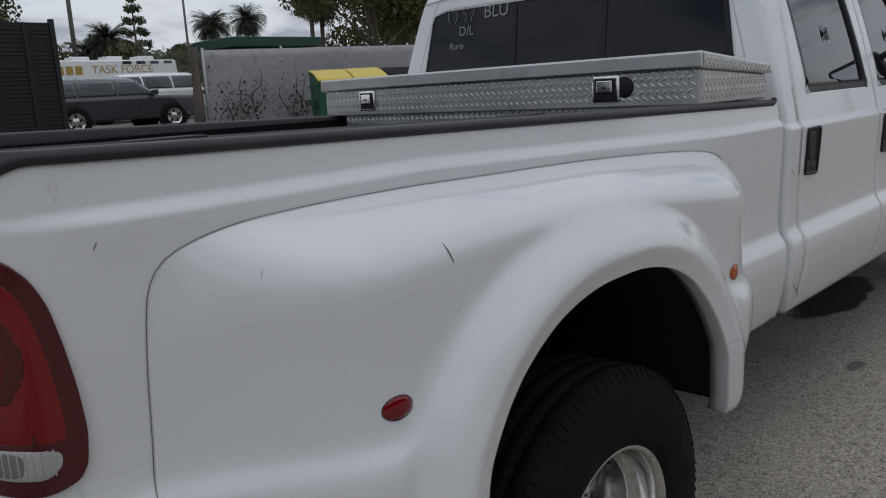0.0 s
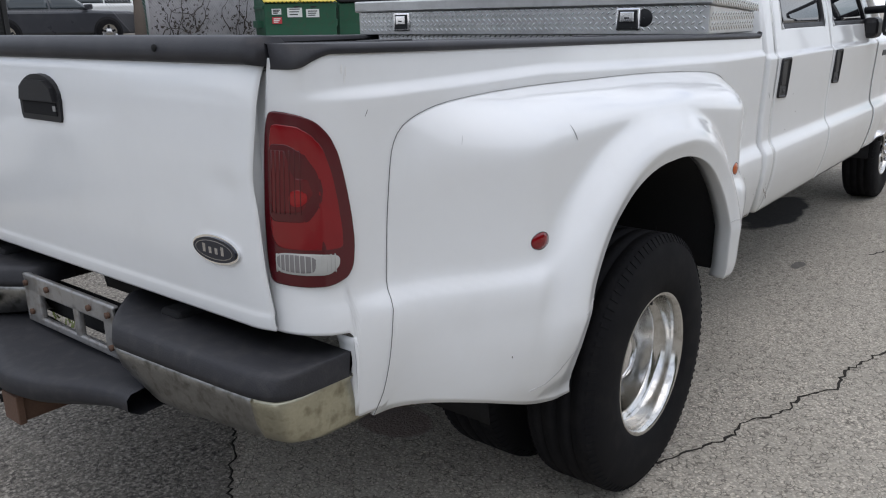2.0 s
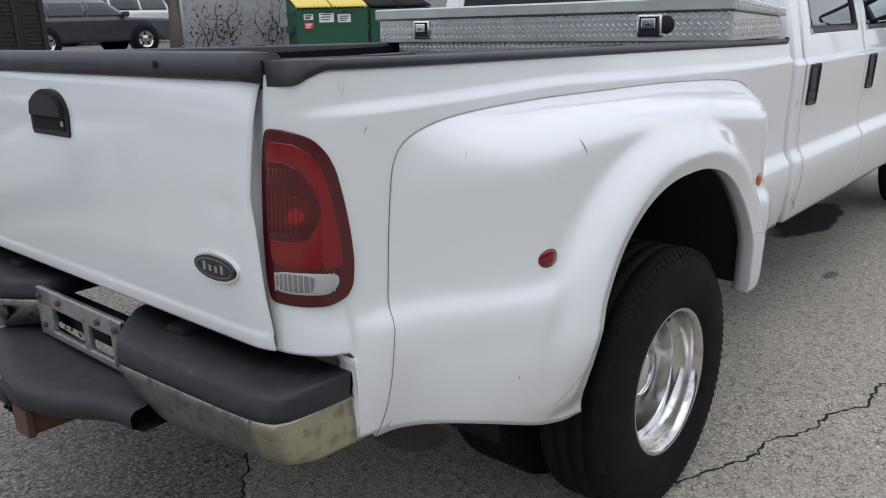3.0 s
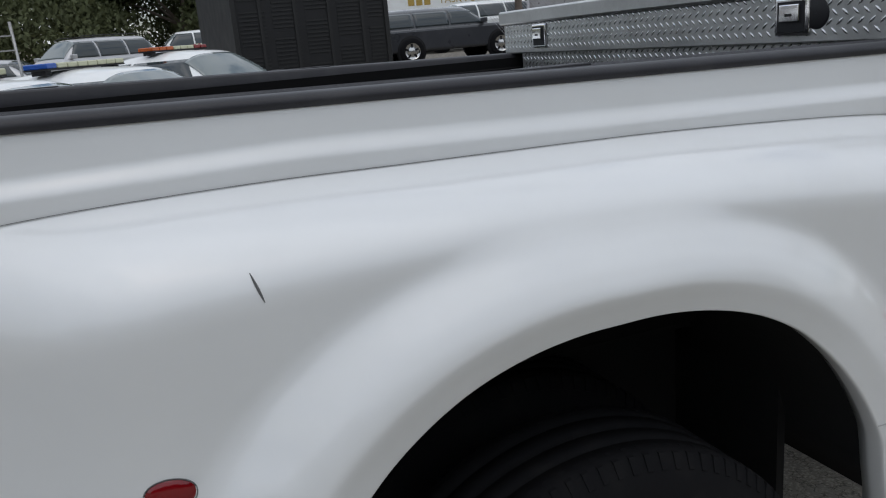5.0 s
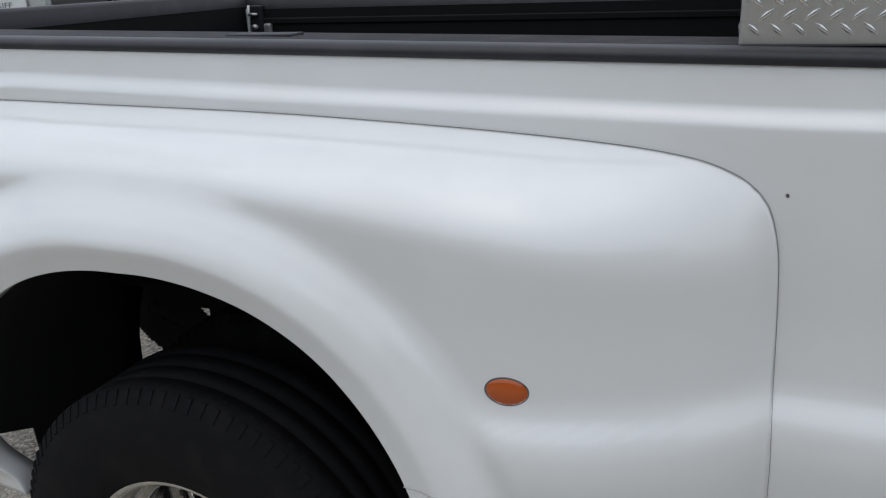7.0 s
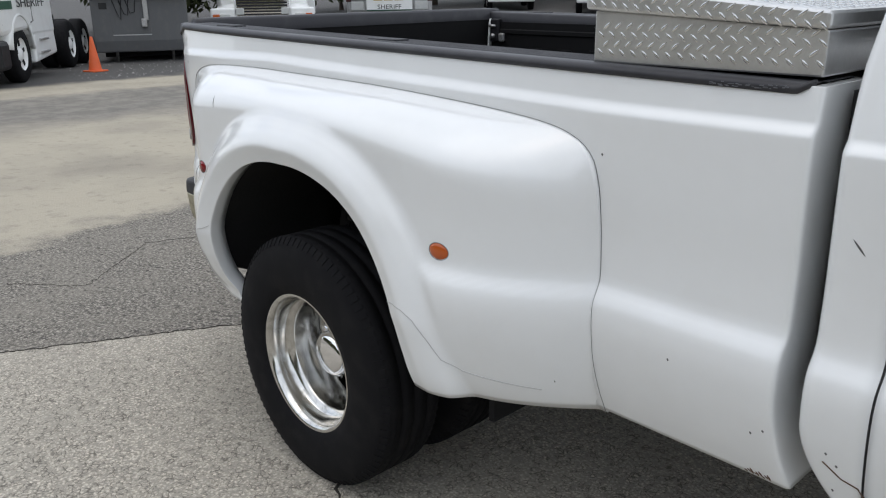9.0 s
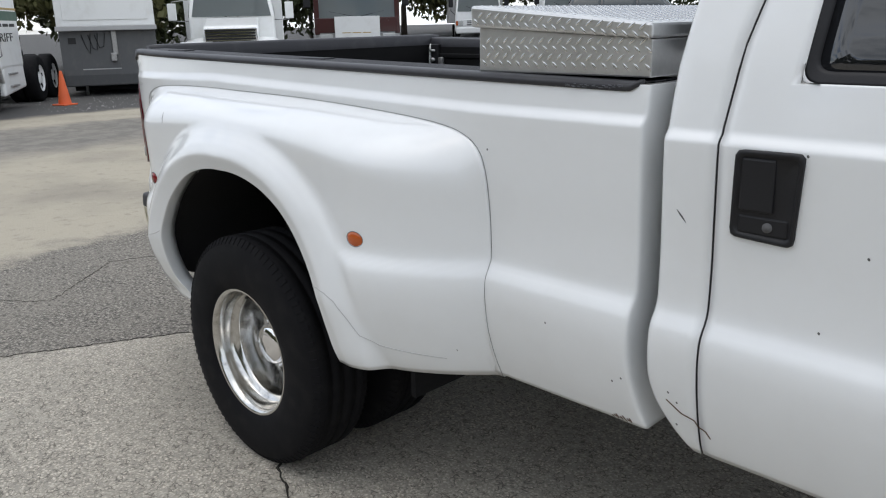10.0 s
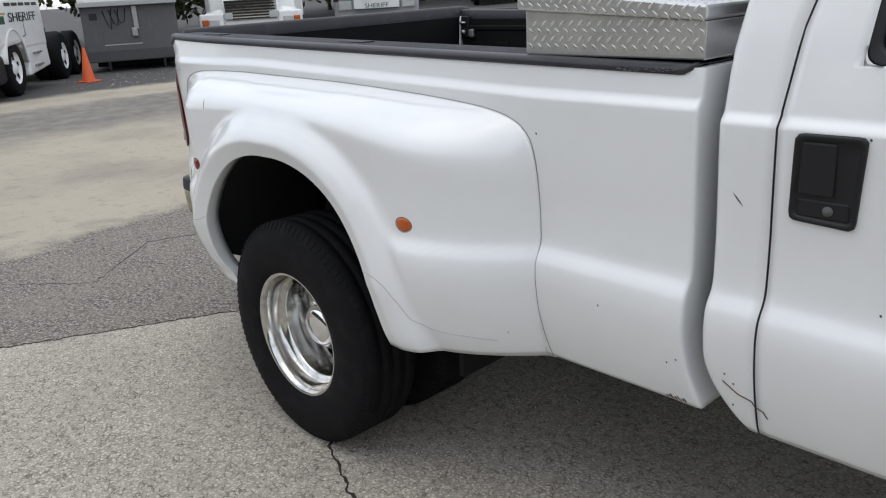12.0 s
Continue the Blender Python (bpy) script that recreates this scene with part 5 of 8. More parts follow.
def door(s, x_back, x_front, win, label):
    """A door: pressed lower skin, window frame, seals, pane and handle."""
    zt, g = 1.90, 0.0022
    (wl0, wz0), (wr0, _), (wr1, wz1), (wl1, _) = win
    zs = [0.576 + (1.235 - 0.576) * j / 48 for j in range(48)] + [1.235 + (wz0 - 1.235) * j / 36 for j in range(36)] + [wz0 + (wz1 - wz0) * j / 14 for j in range(14)] + [wz1 + (zt - wz1) * j / 4 for j in range(5)]
    vs, cols = [], [(0, k / 6) for k in range(6)] + [(1, k / 24) for k in range(24)] + [(2, k / 6) for k in range(7)]
    for seg, u in cols:
        for z in zs:
            q = min(max((z - wz0) / (wz1 - wz0), 0), 1)
            xs = [x_back(z) + g, wl0 + (wl1 - wl0) * q, wr0 + (wr1 - wr0) * q, x_front(z) - g]
            e = 0.003 if (seg, u) in ((0, 0.0), (2, 1.0)) else 0.0
            vs.append((xs[seg] + (xs[seg + 1] - xs[seg]) * u, s * (cab_y(z) - e), z))
    nzr = len(zs)
    fs = [f for f in grid_faces(len(cols), nzr, flip=s > 0) if not (6 <= f[0] // nzr < 30 and 84 <= f[0] % nzr < 98)]
    # rounded corners of the window opening
    for k, (x, z) in enumerate(win):
        a, b, v = Vector(win[k - 1]), Vector(win[(k + 1) % 4]), Vector((x, z))
        da, db = (a - v).normalized() * 0.035, (b - v).normalized() * 0.035
        arc = [(v + da) * (1 - t) ** 2 + v * 2 * t * (1 - t) + (v + db) * t * t for t in [i / 6 for i in range(7)]]
        k0, kc = len(vs), (6, 30, 30, 6)[k] * nzr + (84, 84, 98, 98)[k]
        vs += [(p.x, s * cab_y(p.y), p.y) for p in arc]
        fs += [(kc, k0 + i, k0 + i + 1) if s < 0 else (kc, k0 + i + 1, k0 + i) for i in range(6)]
    inner = rounded(win, 0.035)
    skin = mesh_ob("door", vs, fs, WHITE, truck, label, thick=0.004)
    cx, cz = sum(p[0] for p in win) / 4, sum(p[1] for p in win) / 4
    seal = [(cx + (x - cx) * 0.955, cz + (z - cz) * (0.92 if z < cz else 0.95)) for x, z in inner]
    ring_panel("window_seal", s, [(cx + (x - cx) * 1.004, cz + (z - cz) * 1.006) for x, z in inner], seal, -0.006, -0.010, PLASTIC, skin, label="black rubber window seal")
    pane("window_pane", s, [(cx + (x - cx) * 0.975, cz + (z - cz) * 0.965) for x, z in inner], -0.017, TINT, skin, "dark tinted door glass")
    # handle
    hx = x_back(1.2) + 0.036
    hz0, hz1, w = 1.087, 1.264, 0.136
    tilt = 0.010
    bez = rounded([(hx, hz0 + 0.004), (hx + w - tilt, hz0 - 0.002), (hx + w, hz1 + 0.002), (hx + 0.004, hz1)], 0.014)
    off = lambda z, o: s * (cab_y(z) + o)
    n = 64
    c0 = (hx + w / 2, (hz0 + hz1) / 2)
    vs = []
    for i in range(n):
        x1, z1 = poly_ray(bez, c0, 2 * math.pi * i / n)
        for t, o in ((1.0, -0.004), (1.0, 0.006), (0.97, 0.009), (0.92, 0.009), (0.88, 0.006), (0.85, 0.003), (0.4, 0.002), (0.02, 0.002)):
            vs.append((c0[0] + (x1 - c0[0]) * t, off(c0[1] + (z1 - c0[1]) * t, o), c0[1] + (z1 - c0[1]) * t))
    bezel = mesh_ob("door_handle", vs, grid_faces(n, 8, True, flip=s < 0), PLASTIC, skin, "black paddle door handle in a recess")
    y0, y1 = sorted((off(1.19, -0.004), off(1.19, 0.008)))
    box("paddle", hx + 0.016, hx + 0.084, y0, y1, 1.146, 1.250, PLASTIC, bezel, bevel=0.005)
    y0, y1 = sorted((off(1.11, -0.006), off(1.11, 0.0055)))
    box("lock_plate", hx + 0.014, hx + w - 0.022, y0, y1, 1.100, 1.138, PLASTIC, bezel, bevel=0.005)
    tube("lock", [(hx + 0.075, off(1.118, 0.004), 1.118), (hx + 0.075, off(1.118, 0.007), 1.118)], 0.010, SEAM, bezel, sides=14)
    return skin


MID = lambda z: 3.660 + 0.05 * max(0, z - 1.37)
FRONT = lambda z: 4.735 - 0.62 * max(0.0, z - 1.37) - (0.25 * max(0, z - 1.37))
for s in (-1, 1):
    quarter(s)
    door(s, door_seam, lambda z: MID(z), [(2.860, 1.388), (3.585, 1.388), (3.575, 1.835), (2.892, 1.835)], "white rear door with dark tinted window")
    door(s, lambda z: MID(z), FRONT, [(3.74, 1.386), (4.52, 1.386), (4.22, 1.835), (3.76, 1.835)], "white front door with dark window")
    # dark joints between the panels
    for fx in (door_seam, MID, FRONT):
        vs = []
        for j in range(60):
            z = 0.585 + (1.88 - 0.585) * j / 59
            x, y = fx(z), s * (cab_y(z) - 0.011)
            vs += [(x - 0.012, y, z), (x + 0.012, y, z)]
        mesh_ob("door_gap", vs, grid_faces(60, 2, flip=s < 0), SEAM, truck, thick=0.003)
    # sill and A-pillar
    box("sill", 2.66, 4.80, min(s * 0.82, s * 0.94), max(s * 0.82, s * 0.94), 0.575, 0.64, DARK, truck, bevel=0.02)
    tube("a_pillar", [(4.83, s * 0.955, 1.375), (4.50, s * 0.885, 1.66), (4.24, s * 0.80, 1.90)], [0.045, 0.04, 0.04], WHITE, truck, sides=10)
    # front fender with wheel opening
    vs, nx, nz = [], 90, 40
    for i in range(nx):
        x = 4.742 + (6.80 - 4.742) * i / (nx - 1)
        d = abs(x - FRONT_AXLE_X)
        low = max(0.60, WHEEL_Z + 0.02 + math.sqrt(max(0, 0.47 ** 2 - d * d))) if d < 0.47 else 0.60
        top = 1.335 - 0.06 * max(0, (x - 5.4) / 1.3) ** 2
        for j in range(nz):
            z = low + (top - low) * j / (nz - 1)
            y = cab_y(min(z, 1.315)) + 0.020 * math.exp(-((d - 0.42) / 0.16) ** 2) * min(1, max(0, (1.15 - z) / 0.2))
            y -= 0.075 * min(max((x - 5.0) / 1.0, 0), 1) ** 1.3 + 0.22 * max(0, (x - 6.4) / 0.4) ** 2 + 0.10 * max(0, (z - 1.27) / 0.08) ** 2
            vs.append((x, s * y, z))
    ff = mesh_ob("front_fender", vs, grid_faces(nx, nz, flip=s > 0), WHITE, truck, thick=0.004)
    box("fender_badge", 4.90, 5.06, min(s * 1.005, s * 1.012), max(s * 1.005, s * 1.012), 1.18, 1.215, PLASTIC, ff, bevel=0.002)
    tube("wheel_lip", [(FRONT_AXLE_X + 0.475 * math.cos(math.radians(a)), s * 0.958, WHEEL_Z + 0.02 + 0.475 * math.sin(math.radians(a))) for a in range(12, 170, 6)], 0.014, PLASTIC, ff)
    # towing mirror
    arm = tube("door_mirror", [(4.50, s * 0.96, 1.46), (4.50, s * 1.10, 1.47), (4.50, s * 1.20, 1.47)], 0.022, PLASTIC, truck, "black towing mirror on an arm")
    tube("mirror_arm", [(4.48, s * 0.96, 1.60), (4.48, s * 1.20, 1.60)], 0.018, PLASTIC, arm)
    box("mirror_head", 4.43, 4.57, min(s * 1.07, s * 1.34), max(s * 1.07, s * 1.34), 1.31, 1.66, PLASTIC, arm, bevel=0.035)
    box("mirror_base", 4.44, 4.62, min(s * 0.96, s * 1.05), max(s * 0.96, s * 1.05), 1.30, 1.42, PLASTIC, arm, bevel=0.03)
    box("mirror_glass", 4.425, 4.43, min(s * 1.10, s * 1.31), max(s * 1.10, s * 1.31), 1.34, 1.63, CHROME, arm)

# roof, back wall and rear window
vs, nx, ny = [], 24, 30
for i in range(nx):
    t = i / (nx - 1)
    for j in range(ny):
        v = -1 + 2 * j / (ny - 1)
        x0, x1 = cab_rear(1.9) - 0.005, 4.27
        vs.append((x0 + (x1 - x0) * t, 0.80 * v, 1.895 + 0.065 * (1 - abs(v) ** 3.2) * (1 - 0.5 * abs(2 * t - 1) ** 4)))
mesh_ob("roof", vs, grid_faces(nx, ny), WHITE, truck, thick=0.006)
rw = [(-0.815, 1.425), (0.815, 1.425), (0.745, 1.845), (-0.745, 1.845)]
inner = rounded(rw, 0.05)
c, n, vs = (0.0, 1.63), 120, []
for i in range(n):
    a = 2 * math.pi * i / n
    outer_poly = [(-0.87, 0.80), (0.87, 0.80), (0.885, 1.40), (0.77, 1.91), (-0.77, 1.91), (-0.885, 1.40)]
    oy, oz = poly_ray(outer_poly, c, a)
    iy, iz = poly_ray(inner, c, a)
    for t in (0, 0.25, 0.5, 0.75, 1.0):
        y, z = oy + (iy - oy) * t, oz + (iz - oz) * t
        vs.append((cab_rear(z) + 0.001, y, z))
    vs.append((cab_rear(iz) + 0.02, iy, iz))
back = mesh_ob("cab_back", vs, grid_faces(n, 6, True, flip=True), WHITE, truck, thick=0.004)
vs = []
for i in range(n):
    iy, iz = poly_ray(inner, c, 2 * math.pi * i / n)
    for t in (1.0, 0.955, 0.95):
        y, z = iy * t, c[1] + (iz - c[1]) * t
        vs.append((cab_rear(z) + (0.006 if t > 0.951 else 0.016), y, z))
rwin = mesh_ob("rear_window", vs, grid_faces(n, 3, True, flip=True), PLASTIC, back, "wide dark rear window with two dividers", thick=0.004)
bm = bmesh.new()
f = bm.faces.new([bm.verts.new((cab_rear(1.63 + (z - 1.63) * 0.97) + 0.011, y * 0.97, 1.63 + (z - 1.63) * 0.97)) for y, z in inner])
part("window_pane", bm, TINT_REAR, rwin, "dark tinted rear glass").modifiers.new("thickness", "SOLIDIFY").thickness = 0.005
for y in (-0.235, 0.235):
    vs = [(cab_rear(z) + dx, y + dy, z) for z in (1.43, 1.64, 1.84) for dx, dy in ((0.012, -0.014), (0.002, -0.012), (0.002, 0.012), (0.012, 0.014))]
    mesh_ob("window_divider", vs, grid_faces(3, 4, flip=True), PLASTIC, rwin, smooth=False)
# handwritten marks: three lines kept as strokes
def marks(y, z, n, size, seed):
    rng = random.Random(seed)
    for k in range(n):
        yy = y - k * size * 0.78
        pts = []
        for i in range(5):
            zz = z + size * (0.5 - i / 4)
            pts.append((cab_rear(zz) + 0.0015, yy + rng.uniform(-0.35, 0.35) * size * 0.6, z + size * (0.5 - i / 4) + rng.uniform(-0.1, 0.1) * size))
        ribbon("chalk_stroke", pts, 0.0035, lambda p: (-1, 0, 0), CHALK, rwin)


marks(0.64, 1.822, 4, 0.065, 1)
for word, y, z, size in (("BLU", 0.345, 1.818, 0.085), ("D/L", 0.525, 1.742, 0.062), ("Runs", 0.585, 1.676, 0.046)):
    letters("chalk_letters", word, size, CHALK, Matrix.Translation((cab_rear(z) + 0.002, y, z)) @ pose(0, 0, 0, 0, 7.4, 0) @ pose(0, 0, 0, 90, 0, -90), rwin, 0.0008)
# windshield, cowl, hood and nose
vs = [(4.86 - 0.62 * t - 0.04 * abs(v) ** 2, v * (0.90 - 0.12 * t), 1.36 + 0.54 * t) for t in [i / 8 for i in range(9)] for v in [-1 + 2 * j / 12 for j in range(13)]]
mesh_ob("windshield", vs, grid_faces(9, 13, flip=True), PANE, truck, thick=0.005)
vs = []
for i in range(30):
    x = 4.80 + (6.84 - 4.80) * i / 29
    for j in range(25):
        v = -1 + 2 * j / 24
        w = 0.92 - 0.07 * min(max((x - 5.0) / 1.0, 0), 1) - 0.18 * max(0, (x - 6.38) / 0.46) ** 2
        vs.append((x, v * w, 1.355 + 0.045 * (1 - v * v) + (0.03 if abs(v) < 0.55 else 0) * 1.0 - 0.16 * max(0, (x - 5.0) / 1.84) ** 2))
mesh_ob("hood", vs, grid_faces(30, 25), WHITE, truck, thick=0.005)
box("front_panel", 6.680, 6.820, -0.86, 0.86, 0.60, 1.22, WHITE, truck, bevel=0.05)
gr = box("grille", 6.800, 6.850, -0.55, 0.55, 0.86, 1.17, CHROME, truck, bevel=0.02)
for k in range(4):
    box("grille_slot", 6.845, 6.855, -0.50, 0.50, 0.89 + 0.066 * k, 0.935 + 0.066 * k, PLASTIC, gr)
for s in (-1, 1):
    box("headlamp", 6.780, 6.845, min(s * 0.58, s * 0.86), max(s * 0.58, s * 0.86), 0.90, 1.16, HEADLAMP, truck, bevel=0.02)
box("front_bumper", 6.800, 7.000, -0.98, 0.98, 0.50, 0.74, CHROME, truck, "chrome front bumper", bevel=0.05)
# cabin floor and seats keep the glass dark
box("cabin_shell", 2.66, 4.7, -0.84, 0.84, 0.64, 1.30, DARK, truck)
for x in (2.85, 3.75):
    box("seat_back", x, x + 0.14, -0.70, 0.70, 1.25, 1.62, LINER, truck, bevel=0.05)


# ---- toolbox across the bed ----
toolbox = thing("truck_toolbox", "weathered diamond-plate aluminium toolbox across the bed rails", "toolbox", SET @ Matrix.Translation((2.28, 0, rail_top(2.28) + 0.002)))
TZ = rail_top(2.28) + 0.002


def tb(name, *a, **k):
    x0, x1, y0, y1, zz0, zz1, mat_, par = a
    return box(name, x0 - 2.28, x1 - 2.28, y0, y1, zz0 - TZ, zz1 - TZ, mat_, par, **k)


def wedge(name, x0, x1, y0, y1, low0, low1, top0, top1, label, bevel):
    """A box whose lower and upper faces fall from x0 to x1."""
    bm = bmesh.new()
    vs = [bm.verts.new((x - 2.28, y, z - TZ)) for y in (y0, y1) for x, z in ((x0, low0), (x1, low1), (x1, top1), (x0, top0))]
    for f in ((3, 2, 1, 0), (4, 5, 6, 7), (0, 1, 5, 4), (1, 2, 6, 5), (2, 3, 7, 6), (3, 0, 4, 7)):
        bm.faces.new([vs[i] for i in f])
    bmesh.ops.recalc_face_normals(bm, faces=bm.faces)
    bmesh.ops.bevel(bm, geom=list(bm.edges), offset=bevel, segments=2, affect="EDGES", profile=0.5)
    return part(name, bm, ALU, toolbox, label)


body = wedge("box_body", 2.042, 2.535, -0.950, 0.862, TZ - 0.0095, TZ - 0.0095, 1.493, 1.466, "upper box body of diamond plate", 0.004)
tub = tb("box_tub", 2.055, 2.43, -0.745, 0.745, 1.06, TZ - 0.001, ALU, toolbox, label="lower tub of diamond plate", bevel=0.004)
lid = wedge("box_lid", 2.027, 2.542, -0.966, 0.878, 1.494, 1.467, 1.546, 1.500, "lid with a folded edge, falling to the front", 0.007)


def treads(name, parent, org, u, v, w, h, pitch=0.027, size=0.025):
    """Raised tread bars on a plate: lens-shaped, turned alternately."""
    org, u, v = Vector(org), Vector(u), Vector(v)
    nrm = u.cross(v)
    vs, fs, cols, rows = [], [], int(w / pitch), int(h / (pitch * 0.62))
    for i in range(cols):
        for j in range(rows):
            a = (i + 0.5) * w / cols
            b = (j + 0.5) * h / rows
            if j % 2:
                a += 0.5 * w / cols
            t = math.radians(42 if j % 2 else -42)
            if a < 0.008 or a > w - 0.008 or b < 0.006 or b > h - 0.006:
                continue
            d, e = u * math.cos(t) + v * math.sin(t), v * math.cos(t) - u * math.sin(t)
            c = org + u * a + v * b
            L, W, H = size / 2, size * 0.125, 0.0018
            k = len(vs)
            vs += [c - d * L, c - d * L * 0.3 + e * W, c + d * L * 0.3 + e * W, c + d * L, c + d * L * 0.3 - e * W, c - d * L * 0.3 - e * W, c - d * L * 0.45 + nrm * H, c + d * L * 0.45 + nrm * H]
            fs += [(k, k + 6, k + 1), (k + 1, k + 6, k + 7, k + 2), (k + 2, k + 7, k + 3), (k + 3, k + 7, k + 4), (k + 4, k + 7, k + 6, k + 5), (k + 5, k + 6, k)]
    return tagged(mesh_ob(name, vs, [f[::-1] for f in fs], ALU_BAR, parent), kind="stuff")


X0 = 2.042 - 2.28
treads("tread_bar", body, (X0 - 0.0003, 0.857, 0.004), (0, -1, 0), (0, 0, 1), 1.80, 0.100)
treads("tread_bar", body, (X0 + 0.004, -0.9503, 0.004), (1, 0, 0), (0, 0, 1), 0.495, 0.072)
treads("tread_bar", lid, (2.033 - 2.28, -0.9663, 1.499 - TZ), Vector((0.526, 0, -0.0365)).normalized(), Vector((0.0365, 0, 0.526)).normalized(), 0.512, 0.034, 0.026)
treads("tread_bar", lid, (2.036 - 2.28, -0.955, 1.5456 - TZ), Vector((0.526, 0, -0.046)).normalized(), (0, 1, 0), 0.508, 1.82)
treads("tread_bar", tub, (2.0547 - 2.28, 0.74, 1.22 - TZ), (0, -1, 0), (0, 0, 1), 1.48, TZ - 1.225)
for y in (0.572, -0.622):
    la = tb("latch", 2.0345, 2.0435, y - 0.052, y + 0.052, 1.402, 1.488, CHROME, toolbox, label="chrome paddle latch in a recess", bevel=0.006)
    tb("latch_recess", 2.0325, 2.0350, y - 0.040, y + 0.040, 1.411, 1.479, PLASTIC, la, bevel=0.001)
    tb("paddle", 2.0260, 2.0335, y - 0.030, y + 0.030, 1.433, 1.473, CHROME, la, bevel=0.003)
    tb("lock_slot", 2.0250, 2.0265, y - 0.010, y + 0.010, 1.446, 1.452, PLASTIC, la)
vs, fs = lathe([(0.001, -0.003), (0.030, -0.003), (0.034, -0.001), (0.035, 0.001)], 24, "x", (X0, -0.690, 1.448 - TZ))
mesh_ob("keeper_plate", vs, fs, PLASTIC, toolbox)


# ---- scratches and marks on the near side ----
SCRATCH = surface("scratch_to_primer", (0.10, 0.10, 0.10), 0.7, vary=0.3, bump=0.0)


def nick(x0, z0, x1, z1, w, f, material=SCRATCH):
    pts = []
    for i in range(7):
        t = i / 6
        x, z = x0 + (x1 - x0) * t, z0 + (z1 - z0) * t
        pts.append((x, -float(f(x, z)) - 0.0003, z))
    vs = []
    for i, p in enumerate(pts):
        ww = w * math.sin(math.pi * (0.08 + 0.84 * i / 6))
        vs += [(p[0] - ww / 2, p[1] - 0.0002, p[2]), (p[0], p[1] - 0.0008, p[2]), (p[0] + ww / 2, p[1] - 0.0002, p[2])]
    mesh_ob("scratch", vs, grid_faces(7, 3), material, truck, "dark scratch in the paint")


nick(0.683, 1.214, 0.694, 1.178, 0.0038, fender_y)
nick(0.172, 1.290, 0.166, 1.277, 0.0022, side_y)
nick(2.645, 1.126, 2.667, 1.100, 0.005, lambda x, z: cab_y(z))
nick(0.383, 1.219, 0.375, 1.200, 0.002, fender_y, SEAM_SOFT)
SMUDGE = surface("dried_smudge", (0.70, 0.70, 0.685), 0.6, vary=0.2, scale=60, bump=0.0)
for x, z, w in ((0.130, 1.370, 0.007), (0.139, 1.366, 0.005), (0.134, 1.352, 0.004)):
    nick(x, z + 0.010, x - 0.002, z - 0.009, w, side_y, SMUDGE)
for x, z, f in ((2.12, 1.20, side_y), (2.10, 0.856, side_y), (2.54, 0.715, side_y), (2.515, 0.70, side_y), (2.33, 0.80, side_y), (2.06, 0.66, fender_y), (0.45, 0.70, fender_y)):
    nick(x, z + 0.003, x + 0.001, z - 0.003, 0.005, f)
for x, z in ((2.90, 1.262), (3.02, 1.09), (2.95, 0.93), (3.10, 1.0), (2.66, 0.72), (2.675, 0.64), (2.68, 0.70)):
    nick(x, z + 0.003, x + 0.001, z - 0.003, 0.005, lambda a, b: cab_y(b))
pts = [(2.655, 0.700), (2.69, 0.675), (2.72, 0.668), (2.728, 0.655), (2.745, 0.648), (2.755, 0.632)]
ribbon("rust_crack", [(x, -cab_y(z) - 0.0004, z) for x, z in pts], 0.003, lambda p: (0, -1, 0), RUST, truck, "rusty crack at the rear door's lower corner")
for i in range(9):
    nick(2.50 + 0.006 * i, 0.598 + 0.004 * (i % 3), 2.506 + 0.006 * i, 0.592 + 0.003 * (i % 2), 0.006, side_y, RUST)

# white top of the box's front corners, ahead of the caps
for s in (-1, 1):
    box("bed_front_corner", 2.455, 2.526, min(s * 0.72, s * 0.978), max(s * 0.72, s * 0.978), 1.20, rail_top(2.5) - 0.020, WHITE, truck, bevel=0.008)


# dark blocks added deep between bed and cab to stand for shade
for s in (-1, 1):
    y0, y1 = sorted((s * 0.80, s * 0.885))
    box("rubber_gap_seal", 2.566, 2.598, y0, y1, 0.66, 1.36, DARK, truck, "added dark block for the shade between bed and cab")


# ---- vehicles parked across the yard ----
def at(x, y, heading):
    return Matrix.Translation((x, y, ground_z(x, y))) @ Matrix.Rotation(radians(heading), 4, "Z")


def small_wheel(parent, x, y, r, w, s, rim_mat=ALLOY, rim_r=0.62):
    prof = [(r * rim_r, -w / 2), (r * 0.9, -w / 2), (r, -w * 0.36), (r, w * 0.36), (r * 0.9, w / 2), (r * rim_r, w / 2)]
    vs, fs = lathe(prof, 28, "y", (x, y, r))
    t = mesh_ob("wheel", vs, fs, RUBBER, parent)
    vs, fs = lathe([(r * rim_r, s * w * 0.46), (r * rim_r * 0.92, s * w * 0.34), (r * rim_r * 0.45, s * w * 0.30), (r * 0.18, s * w * 0.44), (0.001, s * w * 0.46)], 20, "y", (x, y, r))
    rim = mesh_ob("rim", vs, fs if s > 0 else [f[::-1] for f in fs], rim_mat, t)
    for k in range(5):
        a = 2 * math.pi * k / 5
        box("rim_slot", -r * 0.07, r * 0.07, min(s * w * 0.30, s * w * 0.36), max(s * w * 0.30, s * w * 0.36), r * 0.28, r * rim_r * 0.85, DARK, rim, m=Matrix.Translation((x, y, r)) @ Matrix.Rotation(a, 4, "Y"))
    return t


